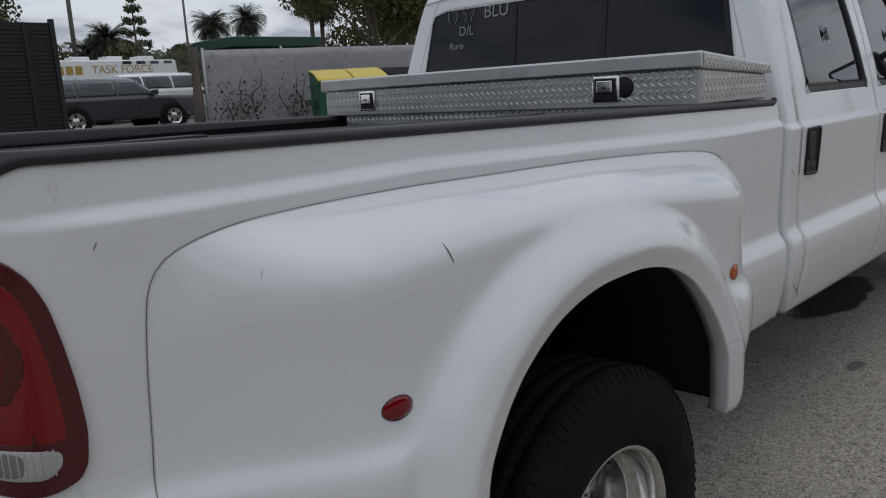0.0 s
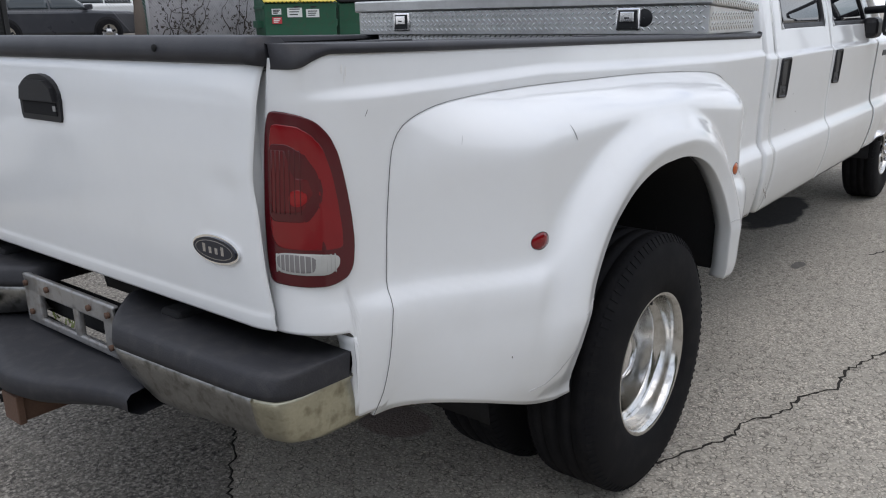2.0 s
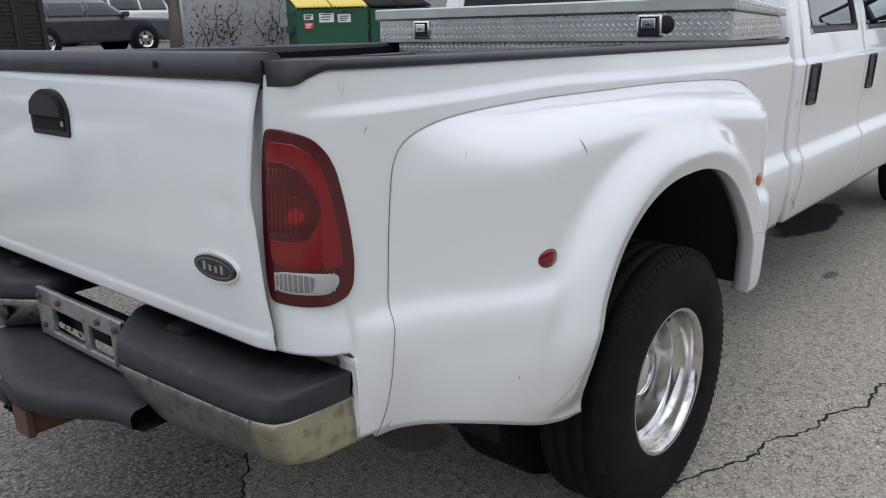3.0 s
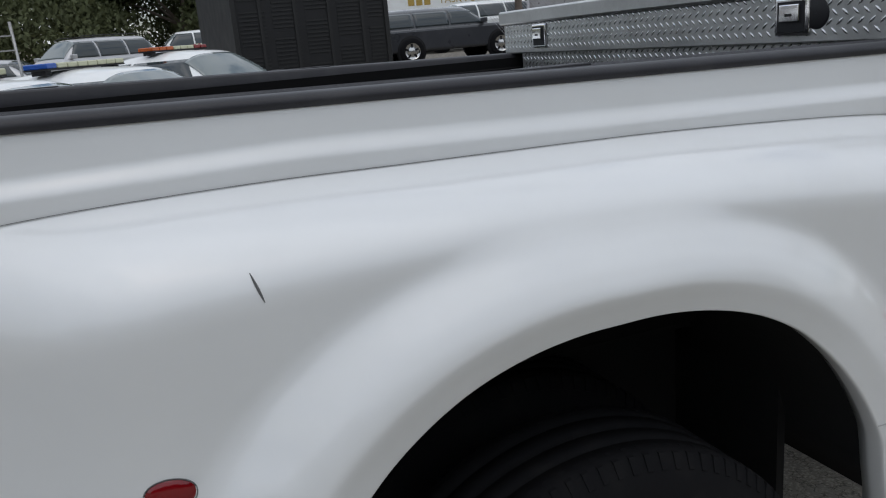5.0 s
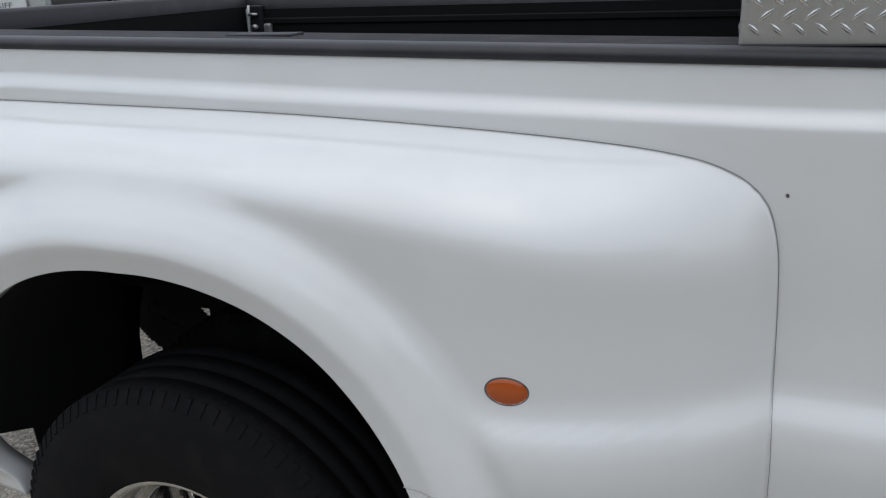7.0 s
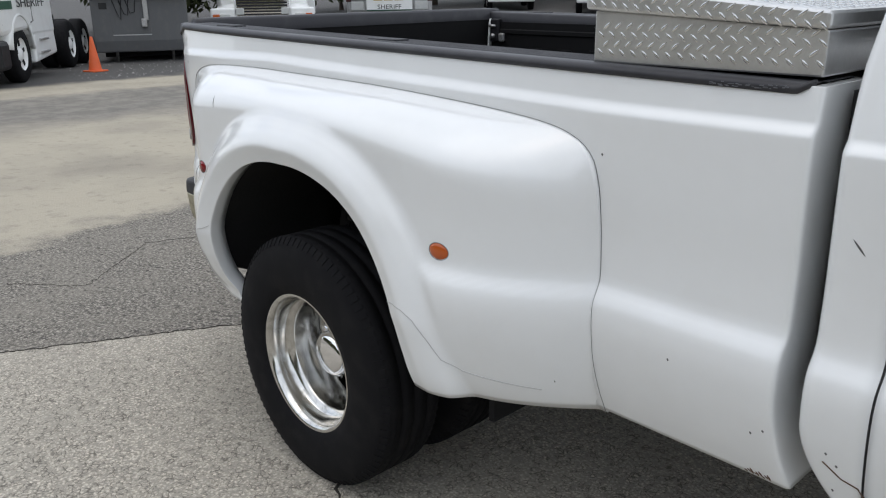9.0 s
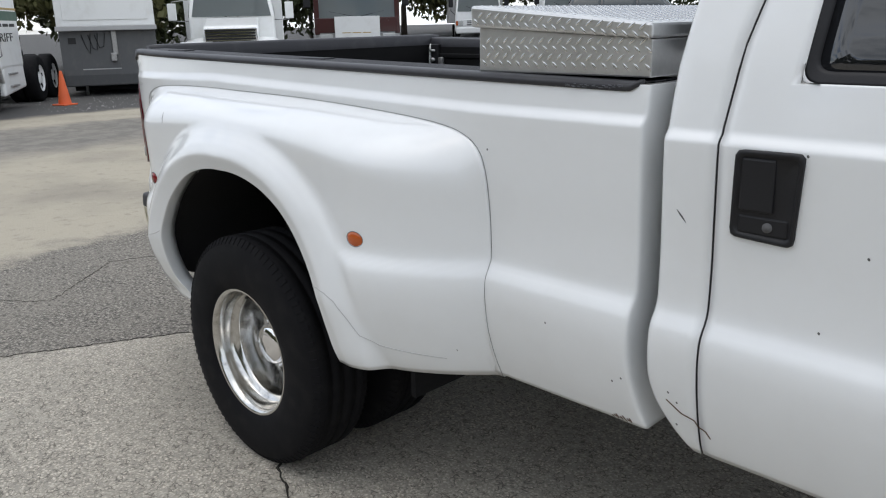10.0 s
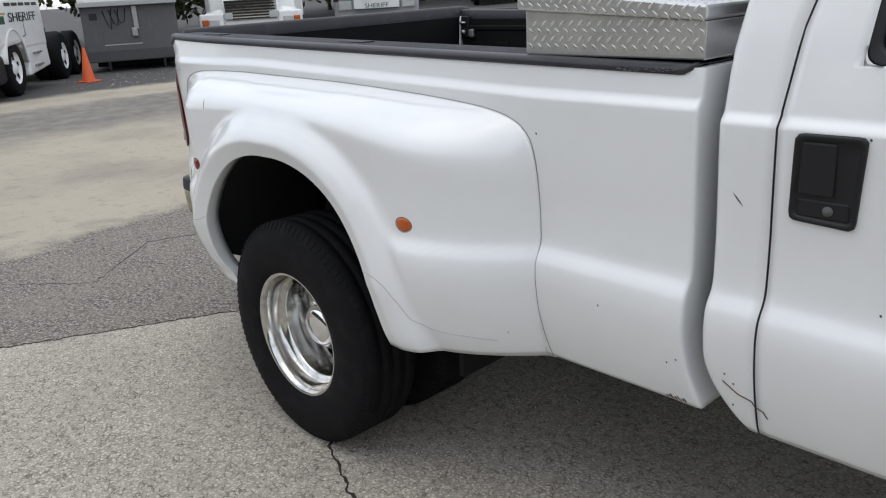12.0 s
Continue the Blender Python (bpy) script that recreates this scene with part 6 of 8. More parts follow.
def prism(name, outline, half, material, parent, label="", top_half=None, belt=None, bevel=0.05):
    """A body pressed from a side outline (x, z); it narrows above the belt line towards its top."""
    zmax = max(z for _, z in outline)
    bm = bmesh.new()
    rows = []
    for s in (-1, 1):
        row = []
        for x, z in outline:
            h = half
            if belt is not None and z > belt:
                h = half + (top_half - half) * (z - belt) / (zmax - belt)
            row.append(bm.verts.new((x, s * h, z)))
        rows.append(row)
    bm.faces.new(rows[0][::-1])
    bm.faces.new(rows[1])
    n = len(outline)
    for i in range(n):
        j = (i + 1) % n
        bm.faces.new((rows[0][i], rows[0][j], rows[1][j], rows[1][i]))
    bmesh.ops.recalc_face_normals(bm, faces=bm.faces)
    ob = part(name, bm, material, parent, label)
    if bevel:
        b = ob.modifiers.new("round", "BEVEL")
        b.width, b.segments, b.limit_method, b.angle_limit = bevel, 3, "ANGLE", radians(25)
    return ob


def side_glass(name, outline, half, top_half, belt, zmax, parent, material=PANE, push=0.004):
    for s in (-1, 1):
        bm = bmesh.new()
        vs = [bm.verts.new((x, s * (half + (top_half - half) * (z - belt) / (zmax - belt) + push), z)) for x, z in outline]
        bm.faces.new(vs)
        bmesh.ops.solidify(bm, geom=bm.faces[:], thickness=0.003)
        part(name, bm, material, parent)


def cross_glass(name, x0, z0, x1, z1, h0, h1, parent, material=WINDSHIELD):
    """A windshield or back light between two heights."""
    d = Vector((x1 - x0, 0, z1 - z0)).normalized()
    nrm = Vector((d.z, 0, -d.x))
    if nrm.z < 0:
        nrm = -nrm
    bm = bmesh.new()
    rows = []
    for k in range(5):
        v = -1 + k / 2
        bow = (0.03 if x1 < x0 else -0.03) * (1 - v * v)
        rows.append([bm.verts.new(Vector((x0 + bow, v * h0, z0)) + nrm * 0.010), bm.verts.new(Vector((x1 + bow, v * h1, z1)) + nrm * 0.010)])
    for a, b in zip(rows, rows[1:]):
        bm.faces.new((a[0], b[0], b[1], a[1]))
    bmesh.ops.solidify(bm, geom=bm.faces[:], thickness=0.004)
    return part(name, bm, material, parent)


def greenhouse(c, paint, kind, L, hb, th, zb, H, ws, rs, rr, rb):
    """Rounded cabin of a car: roof curve along x, domed section across, glass set just outside the skin."""
    n = 3.4
    xs = [rb, rb + 0.22 * (rr - rb), rb + 0.6 * (rr - rb), rr, (rs + rr) / 2, rs, ws + 0.58 * (rs - ws), ws + 0.2 * (rs - ws), ws]
    k = H - zb
    zs = [zb + q * k for q in ((0.0, 0.27, 0.66, 0.92, 1.0, 0.94, 0.66, 0.25, 0.0) if kind == "sedan" else (0.0, 0.42, 0.82, 0.97, 1.0, 0.95, 0.67, 0.25, 0.0))]

    def roof(x):
        return float(smooth_interp(x, xs, zs))

    def skin(x, a, off=0.0):
        ca, sa = math.cos(a), math.sin(a)
        z = zb + (roof(x) - zb) * abs(sa) ** (2 / n)
        w = hb + (th - hb) * ((z - zb) / k) ** 1.15
        return Vector((x, math.copysign(abs(ca) ** (2 / n), ca) * w, z))

    def lift(x, a, off):
        d = 0.01
        nrm = (skin(x + d, a) - skin(x - d, a)).cross(skin(x, a + d) - skin(x, a - d))
        if nrm.length < 1e-9:
            return skin(x, a)
        nrm.normalize()
        return skin(x, a) + nrm * (off if nrm.z > 0 or abs(nrm.y) > 0.3 and nrm.y * math.cos(a) > 0 else -off)

    def angle(x, z):
        q = min(max((z - zb) / max(roof(x) - zb, 0.01), 0.0), 1.0)
        return math.asin(q ** (n / 2))
    nu, nv = 44, 37
    us = [rb + (ws - rb) * (0.5 - 0.5 * math.cos(math.pi * i / (nu - 1))) for i in range(nu)]
    cab = mesh_ob("cabin", [skin(min(max(x, rb + 0.004), ws - 0.004), math.pi * j / (nv - 1)) for x in us for j in range(nv)], grid_faces(nu, nv), paint, c)

    def sheet(name, pts, m1, m2, material):
        mesh_ob(name, pts, grid_faces(m1, m2), material, cab, thick=0.003)
    for name, x0, x1, lo, material in (("windshield", ws - 0.07, ws + 0.84 * (rs - ws), 0.74, WINDSHIELD), ("rear_glass", rb + 0.08, rr - 0.10, 0.74, PANE)):
        sheet(name, [lift(x0 + (x1 - x0) * i / 11, lo + (math.pi - 2 * lo) * j / 14, 0.008) for i in range(12) for j in range(15)], 12, 15, material)
    z0, z1 = zb + 0.06, H - 0.135
    ends = ([rb + 0.24, -0.06 * L, ws - 0.16] if kind == "sedan" else [rb + 0.16, -0.25 * L, -0.03 * L, ws - 0.16])
    for sd in (0, 1):
        for i, (a, b) in enumerate(zip(ends, ends[1:])):
            pts = []
            for r in range(9):
                z = z0 + (z1 - z0) * r / 8
                q = (z - zb) / k
                a1 = a + 0.03 if i else a + (0.52 if kind == "sedan" else 0.10) * q
                b1 = b - 0.03 if i < len(ends) - 2 else b - (ws - rs) * 0.80 * q
                for e in range(11):
                    x = a1 + (b1 - a1) * e / 10
                    t = angle(x, min(z, roof(x) - 0.05))
                    p = skin(x, math.pi - t if sd else t)
                    pts.append(p + Vector((0, -0.006 if sd else 0.006, 0.001)))
            sheet("side_window", pts, 9, 11, PANE)
    return cab


def car(name, label, m, paint, L=5.3, W=1.95, H=1.46, kind="sedan", bar=None, category="car", group="", text=None, rack=False):
    """A car: nose to +x, standing on z = 0."""
    c = thing(name, label, category, m, group)
    h, zb = W / 2, H * 0.64
    f, r = L / 2, -L / 2
    if kind == "sedan":
        low = [(r + 0.05, 0.30), (f - 0.05, 0.28), (f, 0.52), (f - 0.12, 0.72), (0.20 * L, zb), (-0.26 * L, zb + 0.02), (r + 0.05, zb - 0.02), (r, 0.62)]
        ws, rs, rr, rb = 0.228 * L, 0.095 * L, -0.14 * L, -0.285 * L
    else:
        low = [(r + 0.05, 0.36), (f - 0.05, 0.34), (f, 0.6), (f - 0.08, 0.86), (f - 0.25, 0.98), (0.20 * L, zb), (r + 0.03, zb), (r, 0.7)]
        ws, rs, rr, rb = 0.225 * L, 0.085 * L, -0.43 * L, -0.485 * L
    prism("body", low, h, paint, c, bevel=0.09)
    th = h * 0.74
    cab = greenhouse(c, paint, kind, L, h * 0.94, th, zb - 0.03, H, ws, rs, rr, rb)
    wr = 0.34 if kind == "sedan" else 0.39
    for x in (0.285 * L, -0.285 * L):
        for s in (-1, 1):
            vs, fs = lathe([(0.001, s * 0.012), (wr * 1.14, s * 0.012), (wr * 1.16, -s * 0.12)], 28, "y", (x, s * (h - 0.001), wr))
            mesh_ob("wheel_arch", vs, fs, DARK, c)
            small_wheel(c, x, s * (h - 0.05), wr, 0.23, s)
    for s in (-1, 1):
        y0, y1 = sorted((s * (h - 0.40), s * (h - 0.06)))
        box("headlamp", f - 0.16, f - 0.005, y0, y1, 0.60 if kind == "sedan" else 0.74, 0.72 if kind == "sedan" else 0.90, HEADLAMP, c, bevel=0.03)
        y0, y1 = sorted((s * (h - 0.42), s * (h + 0.003)))
        box("tail_lamp", r - 0.012, r + 0.20, y0, y1, zb - 0.26, zb - 0.08, RED, c, bevel=0.03)
        arm = box("door_mirror", ws - 0.32, ws - 0.18, min(s * h * 0.95, s * (h + 0.20)), max(s * h * 0.95, s * (h + 0.20)), zb + 0.02, zb + 0.16, paint if kind == "suv" else PLASTIC, c, bevel=0.03)
    box("rear_bumper", r - 0.03, r + 0.12, -h * 0.93, h * 0.93, 0.36, 0.58, paint, c, bevel=0.05)
    box("grille", f - 0.03, f + 0.012, -h * 0.50, h * 0.50, 0.46, 0.66, PLASTIC, c, bevel=0.02)
    box("number_plate", r - 0.042, r - 0.028, -0.15, 0.15, 0.62, 0.74, LABEL_W, c, bevel=0.003)
    if rack:
        for s in (-1, 1):
            tube("roof_rail", [(-0.40 * L, s * th * 0.9, H - 0.02), (-0.38 * L, s * th * 0.9, H + 0.04), (0.04 * L, s * th * 0.9, H + 0.05), (0.07 * L, s * th * 0.9, H - 0.01)], 0.016, PLASTIC, c)
    if bar:
        xb = -0.02 * L
        base = box("lightbar", xb - 0.14, xb + 0.14, -0.60, 0.60, H + 0.004, H + 0.024, PLASTIC, c, "roof lightbar with pale and coloured lenses", bevel=0.015)
        for i in range(8):
            y0 = -0.60 + 0.15 * i
            mat_ = bar[i]
            box("light_module", xb - 0.135, xb + 0.135, y0 + 0.004, y0 + 0.146, H + 0.020, H + 0.072, mat_, base, bevel=0.012)
        for s in (-1, 1):
            box("bar_foot", xb - 0.08, xb + 0.08, s * 0.52 - 0.04, s * 0.52 + 0.04, H - 0.04, H + 0.004, PLASTIC, base)
    if text:
        for s in (-1, 1):
            letters("lettering", text, 0.24, INK, Matrix.Translation((-0.02 * L, s * (h + 0.006), zb - 0.22)) @ pose(0, 0, 0, 90, 0, 180 if s > 0 else 0), c)
            box("livery_stripe", -0.42 * L, 0.40 * L, min(s * (h + 0.001), s * (h + 0.006)), max(s * (h + 0.001), s * (h + 0.006)), zb - 0.46, zb - 0.39, GREEN_STRIPE, c)
    return c


PALE = [BEACON] * 8
BLUES = [BLUE] + [BEACON] * 7
GOLDS = [AMBER, AMBER, AMBER, BEACON, BEACON, BEACON, RED, RED]
FLEET = "white patrol cars parked beside the pickup"
car("patrol_car", "white sedan with a long pale roof lightbar", at(-0.50, 4.80, -30) @ Matrix.Rotation(radians(1.0), 4, "X"), WHITE_FAR, H=1.43, bar=PALE, group=FLEET)
car("patrol_car", "white sedan with a blue-ended roof lightbar", at(0.36, 6.90, -36), WHITE_FAR, H=1.46, bar=BLUES, group=FLEET)
car("patrol_car", "white sedan with an amber and red roof lightbar", at(1.58, 10.70, -45), WHITE_FAR, H=1.575, bar=GOLDS, group=FLEET)
car("sheriff_wagon", "white patrol sport utility with black lettering", at(-4.85, 17.5, -160), WHITE_FAR, L=5.0, H=1.72, kind="suv", text="SHERIFF", category="suv")
car("sheriff_van", "white patrol van with black lettering on its side", at(-5.3, 23.7, -160), WHITE_FAR, L=5.6, H=1.88, kind="suv", text="SHERIFF", category="van")
car("black_wagon", "black sport utility with red tail lamps", at(-11.35, 21.7, 30), BLACK_SUV, L=5.1, H=1.80, kind="suv", category="suv", rack=True)
car("grey_wagon", "dark grey sport utility with alloy wheels", at(10.28, 21.5, 0), GREY_SUV, L=5.1, W=1.93, H=1.60, kind="suv", category="suv")
car("white_wagon", "white sport utility parked behind a grey one", at(13.3, 26.5, 178), WHITE_FAR, L=5.0, H=1.70, kind="suv", category="suv")
car("silver_wagon", "large silver sport utility with roof rails", at(-0.30, 29.2, 215), SILVER, L=5.3, W=2.0, H=1.95, kind="suv", category="suv", rack=True)
car("silver_sedan", "silver saloon among parked cars", at(2.3, 24.0, 190), SILVER, L=4.8, H=1.45)
car("silver_sedan", "pale silver saloon beside a ladder", at(-2.6, 25.0, 160), SILVER, L=4.9, H=1.5)
car("white_van", "white passenger van with dark windows", at(4.2, 38.0, 180), WHITE_FAR, L=5.6, W=2.0, H=2.05, kind="suv", category="van")
car("white_sedan", "white saloon with a small roof beacon", at(3.15, 22.0, 200), WHITE_FAR, L=4.9, H=1.46, bar=[RED, BEACON, RED, BEACON, RED, BEACON, RED, BEACON])
car("white_wagon", "white sport utility in a far row", at(-8.5, 24.5, 200), WHITE_FAR, L=5.0, H=1.8, kind="suv", category="suv")
car("white_sedan", "white saloon in a far row", at(-3.2, 13.4, 20), WHITE_FAR, L=5.0, H=1.46)
car("dark_pickup_cab", "dark parked car with pale headlamps", at(17.5, 4.8, 195), BLACK_SUV, L=5.2, H=1.8, kind="suv", category="car")


def big_wheel(parent, x, y, s, r=0.50, w=0.28, label=""):
    return small_wheel(parent, x, y, r, w, s, WHITE_FAR, 0.58)


def box_truck(name, label, m, box_l=5.5, tall=3.3, box_mat=WHITE_FAR):
    """A cab-over delivery truck: flat cab, slatted lower grille, box behind. Its nose is at x = 0."""
    c = thing(name, label, "truck", m, "white cab-over trucks in the row")
    prism("cab", [(-1.75, 0.45), (0.0, 0.45), (0.03, 0.95), (0.0, 1.30), (-0.32, 2.18), (-0.5, 2.26), (-1.75, 2.26)], 1.02, WHITE_FAR, c, top_half=0.90, belt=1.30, bevel=0.09)
    cross_glass("windshield", -0.01, 1.32, -0.30, 2.10, 0.92, 0.82, c, WINDSHIELD)
    side_glass("side_window", [(-1.30, 1.35), (-0.16, 1.35), (-0.38, 2.06), (-1.30, 2.06)], 1.02, 0.90, 1.30, 2.26, c)
    g = box("grille_panel", -0.01, 0.045, -0.66, 0.66, 0.72, 0.98, WHITE_FAR, c, bevel=0.02)
    for k in range(3):
        box("grille_slot", 0.042, 0.052, -0.52, 0.52, 0.75 + 0.075 * k, 0.79 + 0.075 * k, PLASTIC, g, bevel=0.008)
    box("bumper", -0.05, 0.10, -1.0, 1.0, 0.40, 0.66, WHITE_FAR, c, bevel=0.05)
    for s in (-1, 1):
        y0, y1 = sorted((s * 0.68, s * 0.98))
        box("headlamp", -0.02, 0.06, y0, y1, 0.72, 0.95, HEADLAMP, c, bevel=0.03)
        box("indicator", -0.02, 0.064, min(s * 0.90, s * 0.99), max(s * 0.90, s * 0.99), 0.74, 0.93, AMBER, c, bevel=0.01)
        mirror = tube("mirror_arm", [(-0.15, s * 1.0, 2.0), (0.05, s * 1.20, 1.95), (0.05, s * 1.20, 1.35), (-0.1, s * 1.02, 1.2)], 0.016, PLASTIC, c)
        box("mirror", -0.02, 0.07, min(s * 1.10, s * 1.30), max(s * 1.10, s * 1.30), 1.50, 1.92, PLASTIC, mirror, bevel=0.03)
        tube("wiper", [(0.03, s * 0.10, 1.34), (-0.07, s * 0.55, 1.55)], 0.010, PLASTIC, c)
        for x in (-1.0, -4.6):
            small_wheel(c, x, s * 0.90, 0.40, 0.24, s, WHITE_FAR)
    bx = box("cargo_box", -1.95 - box_l, -1.95, -1.22, 1.22, 0.85, tall, box_mat, c, "plain van body", bevel=0.03)
    box("chassis", -1.9 - box_l, -0.4, -0.45, 0.45, 0.55, 0.82, DARK, c)
    return c


box_truck("box_truck", "white cab-over box truck with a slatted grille", at(-15.7, 23.5, -52))
box_truck("box_truck", "white cab-over truck with a pale grey box", at(-20.9, 24.1, -44), box_mat=TRAILER_SIDE)


def hood_truck(m):
    c = thing("bonneted_truck", "white bonneted truck with a wide chrome-slotted grille", "truck", m)
    prism("hood", [(-1.6, 0.75), (-0.10, 0.75), (0.0, 0.95), (-0.04, 1.42), (-0.25, 1.56), (-1.6, 1.78)], 0.62, WHITE_FAR, c, bevel=0.07)
    for s in (-1, 1):
        vs = []
        for i in range(13):
            x = -1.55 + 1.55 * i / 12
            z = 1.22 - 0.10 * ((x + 0.85) / 0.8) ** 2
            for y, dz in ((0.55, 0.06), (0.75, 0.05), (1.0, 0.0), (1.12, -0.10), (1.15, -0.40)):
                vs.append((x, s * y, z + dz))
        mesh_ob("wheel_wing", vs, grid_faces(13, 5, flip=s < 0), WHITE_FAR, c, thick=0.03)
        box("wing_front", -0.06, 0.03, min(s * 0.60, s * 1.13), max(s * 0.60, s * 1.13), 0.72, 1.18, WHITE_FAR, c, bevel=0.04)
        box("headlamp", 0.01, 0.06, min(s * 0.70, s * 0.92), max(s * 0.70, s * 0.92), 0.88, 1.04, HEADLAMP, c, bevel=0.02)
        box("indicator", 0.01, 0.06, min(s * 0.93, s * 1.08), max(s * 0.93, s * 1.08), 0.88, 1.04, AMBER, c, bevel=0.02)
        box("inner_lamp", 0.005, 0.06, min(s * 0.40, s * 0.58), max(s * 0.40, s * 0.58), 1.02, 1.18, HEADLAMP, c, bevel=0.02)
        big_wheel(c, -0.85, s * 0.98, s)
        big_wheel(c, -5.2, s * 0.98, s)
        arm = tube("mirror_arm", [(-1.75, s * 1.0, 2.25), (-1.55, s * 1.35, 2.2), (-1.55, s * 1.35, 1.7), (-1.75, s * 1.0, 1.7)], 0.014, STEEL, c)
        box("mirror", -1.60, -1.53, min(s * 1.26, s * 1.46), max(s * 1.26, s * 1.46), 1.72, 2.16, WHITE_FAR, arm, bevel=0.02)
        tube("wiper", [(-1.50, s * 0.12, 1.80), (-1.57, s * 0.6, 1.90)], 0.010, PLASTIC, c)
    g = box("grille", 0.0, 0.035, -0.58, 0.58, 0.98, 1.50, CHROME, c, "chrome slotted grille", bevel=0.02)
    for k in range(7):
        box("grille_slot", 0.032, 0.042, -0.54, 0.54, 1.005 + 0.069 * k, 1.045 + 0.069 * k, PLASTIC, g)
    box("bumper", -0.02, 0.14, -1.15, 1.15, 0.45, 0.78, WHITE_FAR, c, bevel=0.05)
    box("bumper_slot", 0.135, 0.145, -0.35, 0.25, 0.60, 0.63, INK, c)
    prism("cab", [(-3.1, 0.8), (-1.45, 0.8), (-1.50, 1.78), (-1.78, 2.48), (-1.95, 2.56), (-3.1, 2.58)], 1.02, WHITE_FAR, c, top_half=0.92, belt=1.78, bevel=0.08)
    cross_glass("windshield", -1.50, 1.80, -1.77, 2.44, 0.92, 0.82, c, WINDSHIELD)
    side_glass("side_window", [(-2.75, 1.8), (-1.72, 1.8), (-1.92, 2.4), (-2.75, 2.4)], 1.02, 0.92, 1.78, 2.58, c)
    for k in range(5):
        box("roof_marker", -1.95, -1.85, -0.62 + 0.3 * k, -0.54 + 0.3 * k, 2.555, 2.60, AMBER, c, bevel=0.01)
    box("cargo_box", -8.5, -3.2, -1.22, 1.22, 0.95, 3.3, WHITE_FAR, c, bevel=0.03)
    box("chassis", -8.3, -0.6, -0.42, 0.42, 0.55, 0.9, DARK, c)
    return c


hood_truck(at(-15.15, 8.53, -33) @ Matrix.Diagonal((1.0, 1.13, 1.0, 1.0)))


def motor_coach(m):
    c = thing("motor_coach", "maroon-fronted motor coach with a white front panel", "motorhome", m)
    body = prism("body", [(-9.0, 0.40), (-0.05, 0.40), (0.0, 0.9), (-0.02, 1.45), (-0.25, 3.0), (-0.5, 3.2), (-9.0, 3.25)], 1.24, TRAILER_SIDE, c, bevel=0.10)
    box("front_mask", -0.02, 0.035, -1.20, 1.20, 1.05, 1.52, MAROON, c, "maroon band below the windshield", bevel=0.02)
    cross_glass("windshield", 0.0, 1.52, -0.20, 2.75, 1.12, 1.06, c, WINDSHIELD)
    for s in (-1, 1):
        box("front_side", -0.30, 0.02, min(s * 1.10, s * 1.25), max(s * 1.10, s * 1.25), 1.0, 2.9, MAROON, c, bevel=0.02)
        lamp = box("headlamp", 0.0, 0.05, min(s * 0.72, s * 1.12), max(s * 0.72, s * 1.12), 0.72, 1.02, HEADLAMP, c, bevel=0.04)
        arm = tube("mirror_arm", [(-0.1, s * 1.2, 2.7), (0.2, s * 1.42, 2.6), (0.2, s * 1.42, 2.2)], 0.025, PLASTIC, c)
        box("mirror", 0.12, 0.24, min(s * 1.32, s * 1.52), max(s * 1.32, s * 1.52), 1.85, 2.35, PLASTIC, arm, bevel=0.04)
        tube("wiper", [(0.03, s * 0.1, 1.56), (-0.02, s * 0.8, 1.72)], 0.012, PLASTIC, c)
        big_wheel(c, -2.0, s * 1.08, s)
        big_wheel(c, -6.6, s * 1.08, s)
    p = box("front_panel", 0.06, 0.14, -0.66, 0.66, 0.72, 1.56, WHITE_FAR, c, "white equipment cover with lettering", bevel=0.01)
    letters("lettering", "SHERIFF", 0.20, INK, Matrix.Translation((0.143, 0, 0.83)) @ pose(0, 0, 0, 90, 0, 90), p)
    box("panel_stripe", 0.14, 0.146, -0.66, 0.66, 0.72, 0.75, GREEN_STRIPE, p)
    for k in range(3):
        box("panel_text_bar", 0.14, 0.145, -0.45 + 0.3 * k, -0.20 + 0.3 * k, 1.03, 1.055, GOLD, p)
    return c


motor_coach(at(-17.85, 14.85, -40) @ Matrix.Diagonal((1.1, 1.12, 1.0, 1.0)))


